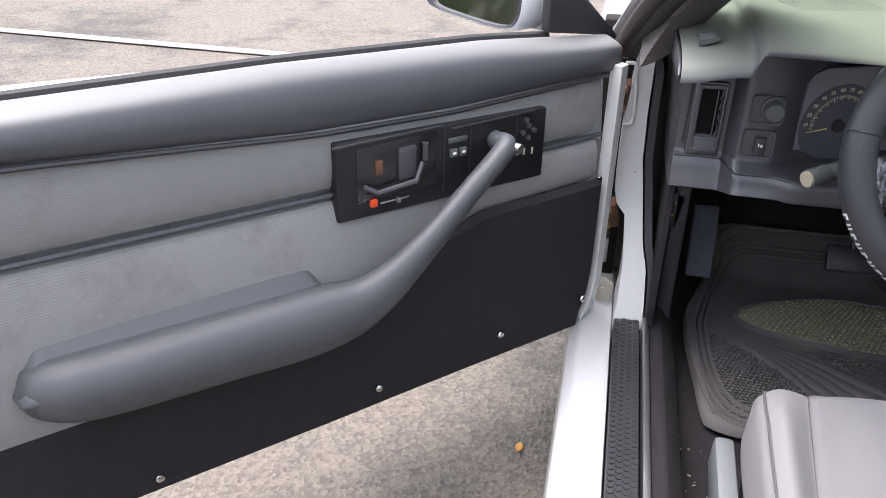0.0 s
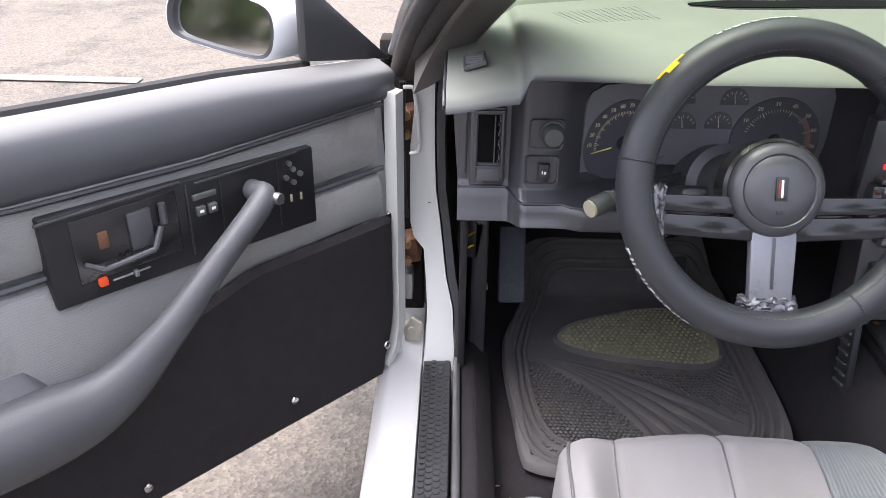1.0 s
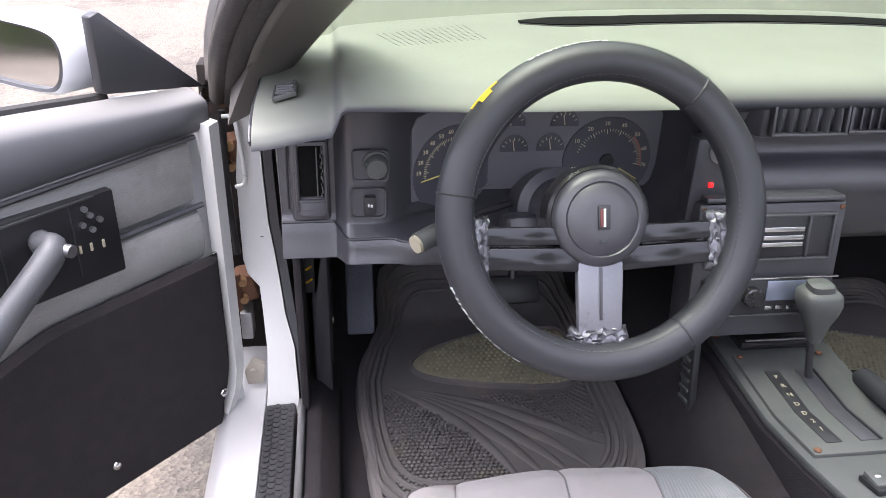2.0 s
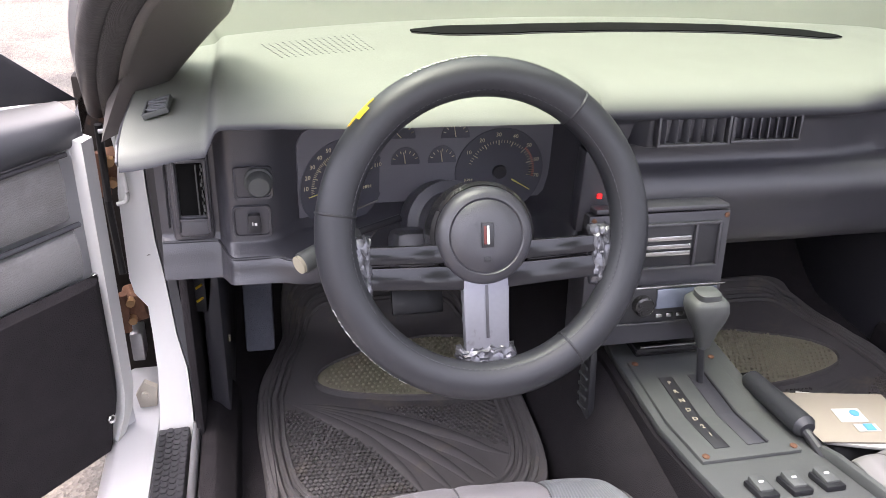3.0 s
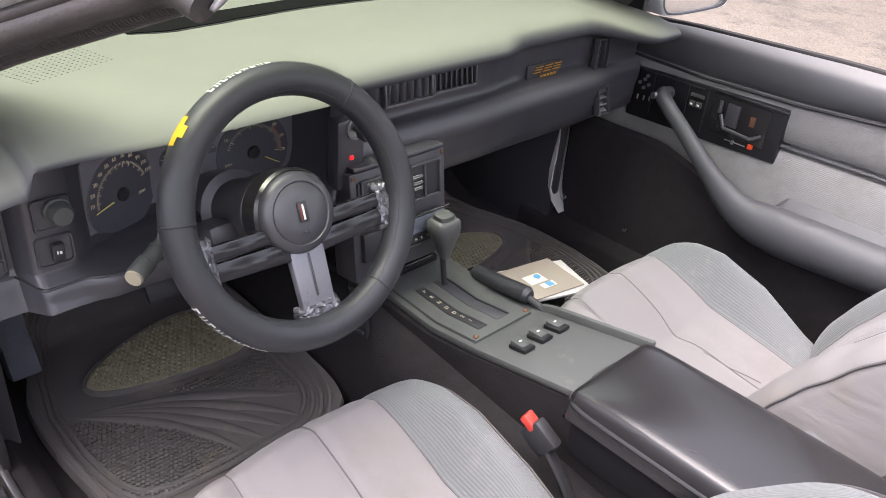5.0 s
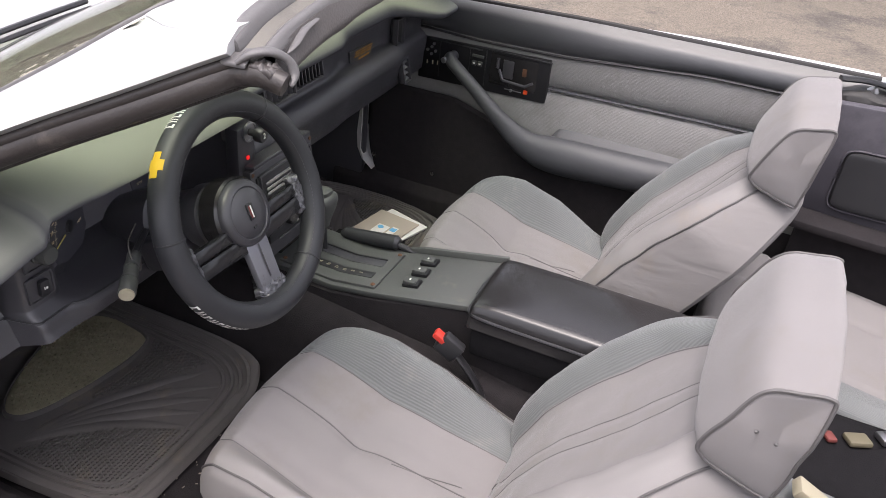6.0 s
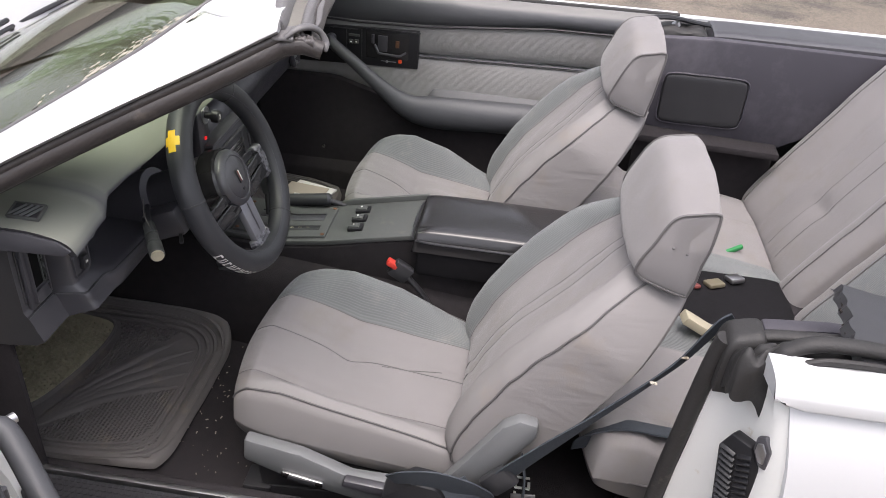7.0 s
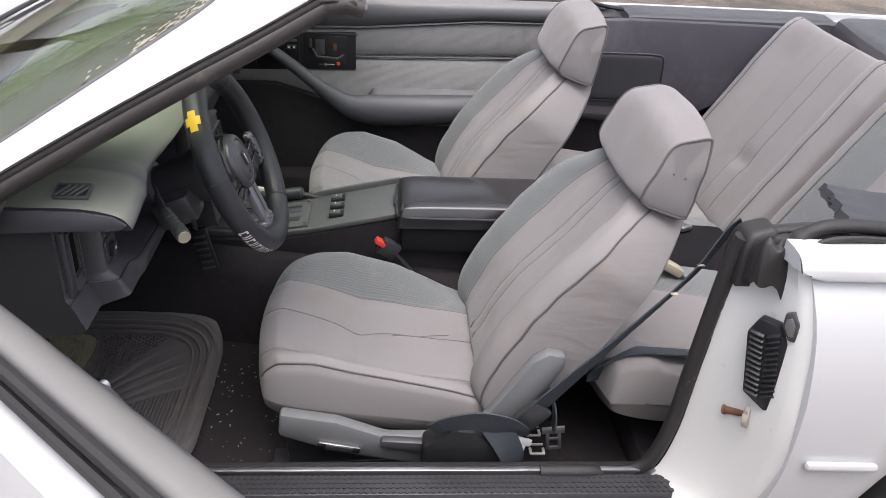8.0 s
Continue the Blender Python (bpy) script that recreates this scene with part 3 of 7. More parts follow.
for sg in (-1, 1):
    part("rocker", along_y([(sg * x, z) for x, z in ((0.86, 0.2), (0.888, 0.27), (0.882, 0.318), (0.862, 0.334), (0.803, 0.334), (0.8, 0.2))], -0.99, 0.5, 0.005), WHITE, car, "white rocker sill below the door opening")
    part("tread_plate", along_y([(sg * x, z) for x, z in ((0.8, 0.25), (0.8, 0.345), (0.752, 0.347), (0.748, 0.25))], -0.84, 0.285, 0.003), BLACK, car, "black textured tread plate")
    if sg < 0:
        vs, fs = [], []
        for i in range(4):
            for j in range(92):
                c = (-0.758 - 0.0115 * i, 0.278 - 0.0122 * j - 0.0061 * (i % 2))
                k = len(vs)
                for z, r in ((0.345, 0.006), (0.3476, 0.0053)):
                    vs += [(c[0] + r * math.cos(a * math.pi / 3), c[1] + r * math.sin(a * math.pi / 3), z) for a in range(6)]
                fs += [tuple(range(k + 6, k + 12))] + [(k + a, k + (a + 1) % 6, k + 6 + (a + 1) % 6, k + 6 + a) for a in range(6)]
        me = bpy.data.meshes.new("honeycomb_field")
        me.from_pydata(vs, [], fs)
        me.materials.append(BLACK)
        hf = new("honeycomb_field", me)
        adopt(hf, car)
        tagged(hf, kind="stuff")
    part("sill_strip", along_y([(sg * x, z) for x, z in ((0.747, 0.3), (0.747, 0.352), (0.735, 0.352), (0.735, 0.3))], -0.85, 0.29, 0.002), STEEL, car, "dull metal sill strip")
    part("sill_carpet", along_y([(sg * x, z) for x, z in ((0.734, 0.18), (0.734, 0.342), (0.71, 0.34), (0.68, 0.3), (0.672, 0.18))], -0.9, 0.45, 0.006), CARPET, car)
    # hinge pillar, chalky white with a rust-stained edge
    prof = [((0.746, 0.284, 0.325), (0.803, 0.284, 0.316)), ((0.747, 0.302, 0.37), (0.797, 0.302, 0.368)), ((0.751, 0.33, 0.43), (0.796, 0.33, 0.428)), ((0.764, 0.353, 0.481), (0.8, 0.354, 0.486)), ((0.77, 0.372, 0.527), (0.804, 0.372, 0.525)), ((0.773, 0.38, 0.55), (0.822, 0.379, 0.546)), ((0.776, 0.386, 0.575), (0.828, 0.386, 0.57)), ((0.784, 0.397, 0.63), (0.829, 0.397, 0.625)), ((0.787, 0.4, 0.72), (0.828, 0.4, 0.71)), ((0.787, 0.4, 0.8), (0.819, 0.4, 0.79)), ((0.787, 0.395, 0.87), (0.812, 0.395, 0.87))]
    rings = [[V((sg * a[0], a[1], a[2])), V((sg * c[0], c[1], c[2])), V((sg * (c[0] + 0.0), c[1] + 0.12, c[2])), V((sg * a[0], a[1] + 0.12, a[2]))] for a, c in prof]
    part("hinge_pillar", loft(rings), JAMB, car, "chalky white hinge pillar with rust stains", 60)
    part("pillar_trim", loft([[V((sg * (x - 0.004), y - 0.008, z)), V((sg * (x - 0.018), y - 0.008, z)), V((sg * (x - 0.018), y + 0.12, z)), V((sg * (x - 0.004), y + 0.12, z))] for (x, y, z), _ in prof[:10]]), BLACK, car, "black pillar edge trim")
    # dark door gap block, shade painted in; rusty hinges, bolts and the check plate
    part("hinge_cavity", box((sg * 0.846, 0.5, 0.56), (0.075, 0.05, 0.62), 0.004), GRIMESHADE, car, "dark hinge gap block with painted shade and rusty grime")
    for z, y in ((0.5, 0.43), (0.74, 0.44)):
        h = box((sg * 0.832, y, z), (0.036, 0.05, 0.05), 0.006, (0, sg * 12, 0))
        rod((sg * 0.846, y - 0.03, z - 0.036), (sg * 0.846, y - 0.03, z + 0.034), 0.008, bm=h)
        hg = part("hinge", h, RUST, car, "rusty door hinge")
        for dz in (-0.016, 0.018):
            part("hinge_bolt", rod((sg * 0.836, y - 0.025, z + dz), (sg * 0.834, y - 0.036, z + dz), 0.0085, 0.007, 8), GOLDRUST, hg)
    part("check_link", box((sg * 0.836, 0.425, 0.425), (0.02, 0.04, 0.055), 0.003), STEEL, car, "dull steel door check link")
    cp = part("check_plate", prism([(sg * x, 0.36, z) for x, z in ((0.812, 0.325), (0.806, 0.372), (0.826, 0.385), (0.842, 0.36), (0.836, 0.32))], (0, 0.012, 0), 0.002), DIRTYJAMB, car, "dirty cream check plate")
    part("plate_bolt", rod((sg * 0.826, 0.358, 0.362), (sg * 0.826, 0.353, 0.362), 0.007, 0.006, 8), DIRTYJAMB, cp)
    part("gap_seal", sweep([(sg * 0.84, 0.4, 0.82), (sg * 0.843, 0.4, 0.7), (sg * 0.84, 0.395, 0.62), (sg * 0.836, 0.385, 0.58)], 0.006, 8), SEAL, car)
    wl = smooth_line([(sg * 0.838, 0.385, 0.815), (sg * 0.822, 0.383, 0.815), (sg * 0.818, 0.383, 0.8), (sg * 0.812, 0.383, 0.73), (sg * 0.814, 0.383, 0.706), (sg * 0.828, 0.384, 0.7)], 6)
    part("wire_loop", sweep(wl, 0.0035, 8), JAMB, car, "white painted wire loop")

# small hole: a near-black disc with its shade painted in
part("pillar_hole", rod((-0.795, 0.3965, 0.603), (-0.795, 0.3925, 0.603), 0.0045, n=12), HOLESHADE, car)


# windshield frame
def pillar_line(sg, y):
    return V((sg * (0.74 + 0.36 * (y - 0.189)), y, 1.044 - 0.623 * (y - 0.189)))


LOWER = {0.46: (0.868, 0.85), 0.3: (0.838, 0.95), 0.15: (0.8, 1.036), 0.0: (0.752, 1.115), -0.1: (0.7, 1.162), -0.18: (0.645, 1.2), -0.215: (0.622, 1.214)}
LOWLINE = smooth_line([(k, *LOWER[k]) for k in sorted(LOWER)], 6)


def lower_edge(sg, y):
    """Outer lower edge of the pillar, where its door seal begins."""
    return V((sg * np.interp(y, [p[0] for p in LOWLINE], [p[1] for p in LOWLINE]), y, np.interp(y, [p[0] for p in LOWLINE], [p[2] for p in LOWLINE])))


for sg in (-1, 1):
    ys = np.linspace(0.46, -0.19, 28)
    rings = []
    for y in ys:
        g, o = pillar_line(sg, y), lower_edge(sg, y)
        if y < -0.07:
            e = (-0.07 - y) / 0.12
            g = V((sg * (0.647 - 0.02 * e - 0.03 * e * e), y, 1.2055 + 0.022 * math.sin(min(1, e) * 1.4)))
        m1, m2 = g.lerp(o, 0.3) + V((sg * 0.006, 0, 0.006)), g.lerp(o, 0.75) + V((sg * 0.007, 0, 0.003))
        rings.append([g, m1, m2, o, o + V((-sg * 0.012, 0.002, -0.008)), o + V((-sg * 0.05, 0.0, -0.004)), g + V((-sg * 0.01, 0, -0.02))])
    part("windshield_pillar", loft(rings), WHITE, car, "white windshield pillar", 45)
    tip = [V((sg * 0.624, -0.222, 1.19)), V((sg * 0.619, -0.247, 1.182))]
    def along(dx, dz, end=0):
        return [lower_edge(sg, y) + V((-sg * dx, 0.0, dz)) for y in ys] + [q + V((-sg * (dx - 0.012) * 0.4, 0, dz + 0.02)) for q in tip[:end]]
    s = bmesh.new()
    sweep(along(0.014, -0.012), 0.008, 18, bm=s)
    q = along(0.018, -0.026, 2)
    sweep(q, [0.015] * (len(q) - 2) + [0.014, 0.0125], 20, bm=s)
    part("pillar_seal", s, OLDRUBBER, car, "dusty brown-grey rubber door seal on the pillar")
    part("pillar_lining", sweep(along(0.04, -0.034), 0.016, 20, flat=0.8), LINING, car, "black ribbed pillar lining")
    part("pillar_cover", sweep(along(0.056, -0.043), 0.006, 14, flat=0.6), COVER, car, "grey edge of the inner pillar cover")


def shield(l, v):
    """Windshield: l across, v from base to top."""
    bx = 0.8 + (0.638 - 0.8) * v
    x = bx * l
    by = 0.655 - 0.24 * l * l
    ty = -0.04 - 0.05 * l * l
    z0, z1 = 0.918 + 0.005 * l * l, 1.24 - 0.02 * l * l
    return V((x, by + (ty - by) * v, z0 + (z1 - z0) * v + 0.02 * math.sin(math.pi * v)))



def pane(l, v):
    """The glass itself: the shield with its sides bent down to the pillars."""
    p, sg = shield(l, v), math.copysign(1, l)
    e = shield(sg, v)
    q = pillar_line(sg, e.y)
    k = max(0.0, (abs(l) - 0.72) / 0.28) ** 2 * (1 - v ** 14)
    return p + V((q.x - e.x, 0, q.z - e.z)) * k


b = bmesh.new()
n = 48
a1 = [[b.verts.new(pane(2 * i / n - 1, j / 12)) for j in range(13)] for i in range(n + 1)]
a2 = [[b.verts.new(pane(2 * i / n - 1, j / 12) - V((0, 0.002, 0.004))) for j in range(13)] for i in range(n + 1)]
for i in range(n):
    for j in range(12):
        b.faces.new((a1[i][j], a1[i + 1][j], a1[i + 1][j + 1], a1[i][j + 1]))
        b.faces.new((a2[i][j], a2[i][j + 1], a2[i + 1][j + 1], a2[i + 1][j]))
ws = part("windshield", b, TINTED, car, "green tinted windshield glass", 180)
for sg in (-1, 1):
    rings = []
    for v in np.linspace(0.0, 0.99, 24):
        l0 = float(np.interp(v, [0, 0.15, 0.3, 1], [0.94, 0.89, 0.848, 0.86]))
        dn = V((0, -0.13, -0.03)) * (1 - v) ** 4
        e = [pane(sg * (l0 + (0.995 - l0) * k), v) for k in (0, 0.15, 0.5, 1)]
        rings.append([e[0] + V((0, 0, -0.008)), e[3] + V((0, 0, -0.012)), e[3] + V((0, 0, -0.04)) + dn, e[2] + V((0, 0, -0.034)) + dn, e[1] + V((0, 0, -0.026)) + dn, e[0] + V((0, 0, -0.016)) + dn * 0.8])
    part("pillar_cover", loft(rings), COVER, car, "brown-grey inner windshield pillar cover", 60)
for sg in (-1, 1):
    # white flange from the pillar up to the glass, rounding the upper corner
    rings, rim_line = [], []
    for v in [1 - (1 - k / 47) ** 1.8 for k in range(48)]:
        l = 1.0 - 0.1 * (1 - math.sqrt(max(0.0, 1 - (max(0.0, v - 0.82) / 0.18) ** 2)))
        p = pane(sg * l, v) + V((0, -0.001, 0.004))
        y = 0.415 - 0.505 * v - 0.03 * v ** 6
        g, o = pillar_line(sg, y), lower_edge(sg, y)
        if y < -0.07:
            e = (-0.07 - y) / 0.12
            g = V((sg * (0.647 - 0.02 * e - 0.03 * e * e), y, 1.2055 + 0.022 * math.sin(min(1, e) * 1.4)))
        q = g.lerp(o, 0.36) + V((sg * 0.0055, 0, 0.0048))
        r = [p.lerp(q, f) + V((sg * 0.001, 0, 0.0015)) * math.sin(math.pi * f) for f in (0, 0.2, 0.4, 0.6, 0.8, 1)]
        rings.append(r + [c + V((-sg * 0.003, 0.0, -0.01)) for c in reversed(r)])
        rim_line.append(p)
    part("pillar_flange", loft(rings), WHITE, car, "white rounded windshield flange", 60)
    part("glass_seal", sweep(rim_line, 0.0035, 8), PALE, car, "thin grey windshield glass seal")
# ragged dark and pale adhesive specks along the glass edge
rnd = random.Random(3)
for nm, mt, n in (("edge_speck", SEAL, 700), ("edge_deposit", DIRTYJAMB, 320)):
    vs, fs = [], []
    for i in range(n):
        pale = nm == "edge_deposit"
        v = 0.97 - 0.3 * abs(rnd.gauss(0, 0.5)) if pale else 0.02 + 0.94 * rnd.random()
        l = -0.994 + abs(rnd.gauss(0, 0.028 if pale else 0.004))
        w, h = rnd.uniform(0.0007, 0.002), rnd.uniform(0.0015, 0.006)
        k = len(vs)
        for a, c in ((-1, -1), (1, -0.6), (0.7, 1), (-0.8, 0.8)):
            p = pane(l + a * w / 0.75, v + c * h / 0.75)
            vs += [p + V((0, -0.001, 0.0012)), p + V((0, -0.001, 0.0002))]
        fs += [(k, k + 2, k + 4, k + 6)] + [(k + a, k + a + 1, k + (a + 3) % 8, k + (a + 2) % 8) for a in (0, 2, 4, 6)]
    me = bpy.data.meshes.new(nm)
    me.from_pydata(vs, [], fs)
    me.materials.append(mt)
    o = new(nm, me)
    adopt(o, ws)
    tagged(o, kind="stuff")
HEAD = [-1.0 + 2.0 * k / 90 for k in range(91)]


def header(name, prof, mat, label, seed, rough=0.0, inset=0.0, fade=0.06):
    """A strip along the windshield's top edge with a closed (dy, dz) profile, crumpled and drawn in at its ends."""
    mid = np.mean(prof, axis=0)
    out = smooth_line(prof, 3, True)
    rings = []
    for l in HEAD:
        if abs(l) > 1 - inset:
            continue
        p = shield(l, 1.0) - V((0, 0, 0.014 * max(0, (abs(l) - 0.85) / 0.13) ** 2 if inset else 0))
        k = min(1, 0.35 + (1 - inset - abs(l)) / fade)
        j = [V((0, rough * noise.noise((l * 7, seed + i * 0.35, 0)), rough * noise.noise((l * 8, seed + i * 0.35, 5)))) for i in range(len(out))]
        rings.append([p + V((0, mid[0] + (q[0] - mid[0]) * k, mid[1] + (q[1] - mid[1]) * k)) + e * k for q, e in zip(out, j)])
    part(name, loft(rings), mat, car, label, 60)


header("windshield_header", [(0.012, -0.006), (0.0, 0.003), (-0.04, 0.009), (-0.085, 0.007), (-0.098, -0.004), (-0.085, -0.016), (-0.03, -0.016)], WHITE, "white windshield header panel", 1, 0, 0, 0.005)
header("header_strip", [(-0.082, -0.002), (-0.089, 0.008), (-0.1, 0.011), (-0.11, 0.005), (-0.113, -0.008), (-0.094, -0.011)], PALE, "weathered pale grey header weatherstrip", 2, 0.002, 0.015, 0.02)
header("header_strip", [(-0.108, -0.002), (-0.12, -0.004), (-0.132, -0.008), (-0.132, -0.014), (-0.12, -0.015), (-0.108, -0.013)], CREAM, "flat cream-grey header strip", 5, 0.001, 0.02, 0.01)
header("header_strip", [(-0.128, -0.008), (-0.134, -0.003), (-0.142, -0.007), (-0.144, -0.016), (-0.134, -0.018)], PALE, "weathered pale grey header weatherstrip", 9, 0.002, 0.028, 0.01)
header("header_strip", [(-0.139, -0.01), (-0.147, -0.02), (-0.154, -0.036), (-0.148, -0.045), (-0.124, -0.034)], OLDPALE, "dull brown-grey header seal", 15, 0.003, 0.03, 0.02)
header("header_strip", [(0.0, -0.016), (-0.1, -0.018), (-0.138, -0.034), (-0.134, -0.05), (-0.08, -0.05), (-0.02, -0.036)], DARK, "dark header underside", 21, 0.002, 0.03)
for sg in (-1, 1):
    # torn flap, end tab, crumpled scrap and the curled horn over the pillar seal's end
    part("torn_flap", sweep(smooth_line([(sg * 0.588, -0.231, 1.199), (sg * 0.57, -0.229, 1.204), (sg * 0.545, -0.224, 1.212), (sg * 0.51, -0.221, 1.216)], 5), [0.0008 + 0.0045 * math.sin(math.pi * k / 17) for k in range(18)], 8, flat=0.4), PALE, car, "torn pale rubber flap")
    part("header_end", prism([(sg * 0.638, -0.18, 1.189), (sg * 0.617, -0.178, 1.2), (sg * 0.616, -0.208, 1.203), (sg * 0.637, -0.212, 1.191)], (0, 0, 0.005), 0.002), PALE, car, "pale grey rubber end tab")
    part("header_end", pillow(lambda l, v: (sg * (0.618 + 0.013 * l), -0.224 + 0.014 * v, 1.187 + 0.003 * v), lambda l, v: (sg * 0.003, -0.003, 0.009 + 0.005 * noise.noise((l * 3, v * 3.4, 2))), 22, 22, 4, 4), OLDPALE, car, "crumpled rubber scrap", 80)
    part("header_end", sweep(smooth_line([(sg * 0.636, -0.2, 1.196), (sg * 0.627, -0.213, 1.206), (sg * 0.612, -0.228, 1.207), (sg * 0.6, -0.24, 1.197), (sg * 0.601, -0.248, 1.184), (sg * 0.612, -0.2505, 1.174)], 6), [0.002 + 0.0055 * math.sin(math.pi * min(1, 0.12 + 0.86 * k / 30)) ** 0.7 for k in range(31)], 12, flat=0.65), PALE, car, "curled pale grey rubber horn", 80)


# ---- doors ----
def door_map(left):
    if left:
        h, u, n = V((-0.76776, 0.37352, 0)), V((-0.686, -0.728, 0)), V((0.728, -0.686, 0))
        return lambda s, d, z: h + u * s + n * d + V((0, 0, z))
    return lambda s, d, z: V((0.7 - d, 0.455 - s, z))


def lower_line(s):
    return float(np.interp(s, [0, 0.13, 0.38, 0.55, 0.66, 0.8, 1.5], [0.617, 0.619, 0.617, 0.565, 0.5, 0.487, 0.49]))


def belt(s):
    return float(np.interp(s, [0, 0.09, 0.35, 0.7, 1.5], [0.862, 0.868, 0.89, 0.902, 0.91]))


def car_door(left):
    P = door_map(left)
    c = P(0.7, -0.06, 0.25)
    ob = thing("car_door", "open white car door with grey cloth trim panel" if left else "closed white car door with grey cloth trim panel", "car door", c, "car doors")
    E0, E1 = 0.085, 1.42
    # pressed shell: outer skin and flange
    rings = []
    for s in np.linspace(E0, E1, 24):
        zb = belt(s) - 0.02 + 0.016 * min(1, max(0, (s - 0.6) / 0.4))
        rings.append([P(s, d, z) for d, z in ((-0.02, 0.335), (-0.11, 0.27), (-0.175, 0.33), (-0.2, 0.48), (-0.2, 0.62), (-0.185, 0.76), (-0.15, zb), (-0.1, zb - 0.006), (-0.065, zb - 0.06), (-0.05, 0.64), (-0.03, 0.5))])
    part("door_shell", loft(rings), WHITE, ob, "white painted door shell")
    # curved white edge flange at the hinge side
    fl = bmesh.new()
    rr = []
    for z in np.linspace(0.335, 0.83, 14) if left else np.linspace(0.34, 0.57, 20):
        k = 0.03 * max(0, (0.42 - z) / 0.09) ** 2
        s, h, d = 0.096 + k, 0.012, 0.0
        if not left:
            s, h, d = float(np.interp(z, [0.34, 0.365, 0.4, 0.45, 0.5, 0.57], [0.137, 0.103, 0.087, 0.084, 0.089, 0.096])), 0.003 + 0.011 * math.sin(math.pi * (z - 0.34) / 0.23), 0.018
        rr.append([P(s - h, d - 0.012, z), P(s + h, d - 0.003, z), P(s + h, -0.03, z), P(s - h, -0.03, z)])
    loft(rr, bm=fl)
    part("door_edge", fl, JAMB, ob, "white door edge flange")
    # lower black carpeted panel
    part("lower_panel", pillow(lambda l, v: P(0.76 + 0.65 * l + (0.03 * max(0, -v) ** 3 if l < -0.9 else 0), -0.016, 0.35 + 0.012 * l + (lower_line(0.76 + 0.65 * l) + 0.02 - 0.35) * (v + 1) / 2 - 0.02 * (v < -0.9)),
                                lambda l, v: P(0, 0.014, 0) - P(0, 0, 0), 50, 20, 14, 14), CARPET, ob, "black lower door carpet")
    # two stuffed cloth pads with a crease between them
    up = lambda s: float(np.interp(s, [0, 0.24, 0.64, 1.07, 1.5], [0.707, 0.705, 0.716, 0.727, 0.735]))
    part("cloth_pad", pillow(lambda l, v: P(0.765 + 0.65 * l, -0.048, up(0.765 + 0.65 * l) + 0.004 + (0.838 + 0.018 * l - up(0.765 + 0.65 * l)) * (v + 1) / 2),
                             lambda l, v: (P(0, 0.02, 0) - P(0, 0, 0)) * (1 + 0.25 * (1 - v * v)), 50, 16, 18, 4), DOORCLOTH, ob)
    part("cloth_pad", pillow(lambda l, v: P(0.765 + 0.65 * l, -0.044 + 0.028 * min(1, max(0, (0.62 - lower_line(0.765 + 0.65 * l)) / 0.12)) * (1 - v) / 2, lower_line(0.765 + 0.65 * l) + (up(0.765 + 0.65 * l) - 0.004 - lower_line(0.765 + 0.65 * l)) * (v + 1) / 2),
                             lambda l, v: (P(0, 0.02, 0) - P(0, 0, 0)) * (1 + 0.35 * (1 - v * v)), 60, 20, 18, 4), DOORCLOTH, ob)
    part("crease_cord", sweep([P(s, -0.028, up(s)) for s in np.linspace(0.115, 1.41, 30)], 0.004, 6), VINYL, ob)
    # rolled vinyl pad along the beltline, light from above painted on its top
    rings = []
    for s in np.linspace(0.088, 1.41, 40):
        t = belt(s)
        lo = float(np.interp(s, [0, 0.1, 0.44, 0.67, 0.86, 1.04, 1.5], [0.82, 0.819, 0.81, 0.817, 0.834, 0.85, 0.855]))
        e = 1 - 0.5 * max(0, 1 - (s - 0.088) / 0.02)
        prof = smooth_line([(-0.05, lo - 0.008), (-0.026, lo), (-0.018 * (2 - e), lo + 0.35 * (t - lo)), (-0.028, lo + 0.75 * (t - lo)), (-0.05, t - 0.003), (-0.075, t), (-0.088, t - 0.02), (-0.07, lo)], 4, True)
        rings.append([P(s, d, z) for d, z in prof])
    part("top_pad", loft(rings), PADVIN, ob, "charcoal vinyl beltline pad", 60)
    part("pad_cord", sweep([P(s, -0.022, float(np.interp(s, [0, 0.1, 0.44, 0.67, 0.86, 1.04, 1.5], [0.82, 0.819, 0.81, 0.817, 0.834, 0.85, 0.855])) - 0.005) for s in np.linspace(0.12, 1.41, 30)], 0.0035, 6), BLACK, ob)
    sl = bmesh.new()
    sweep([P(s, -0.096, belt(s) - 0.004) for s in np.linspace(0.2, 1.42, 24)], 0.009, 8, bm=sl)
    sweep([P(s, -0.112, belt(s) - 0.01) for s in np.linspace(0.2, 1.42, 24)], 0.006, 6, bm=sl)
    part("belt_seal", sl, SEAL, ob, "cracked black window slot seal")
    # pull bar running into the armrest
    ctl = [(0.365, -0.02, 0.752, 0.013, 1.0), (0.37, 0.0, 0.752, 0.015, 1.0), (0.374, 0.024, 0.748, 0.017, 1.0), (0.45, 0.036, 0.695, 0.017, 1.1), (0.54, 0.044, 0.627, 0.02, 1.2), (0.62, 0.04, 0.574, 0.029, 1.3), (0.7, 0.028, 0.556, 0.04, 1.3), (0.85, 0.018, 0.558, 0.046, 1.12), (1.0, 0.014, 0.564, 0.046, 1.05), (1.052, 0.006, 0.57, 0.04, 1.05), (1.078, -0.01, 0.574, 0.026, 1.1)]
    cl = smooth_line(ctl, 6)
    part("armrest", sweep([P(k[0], k[1], k[2]) for k in cl], [k[3] for k in cl], 16, flat=[k[4] for k in cl]), VINYL, ob, "charcoal moulded pull bar and armrest", 80)
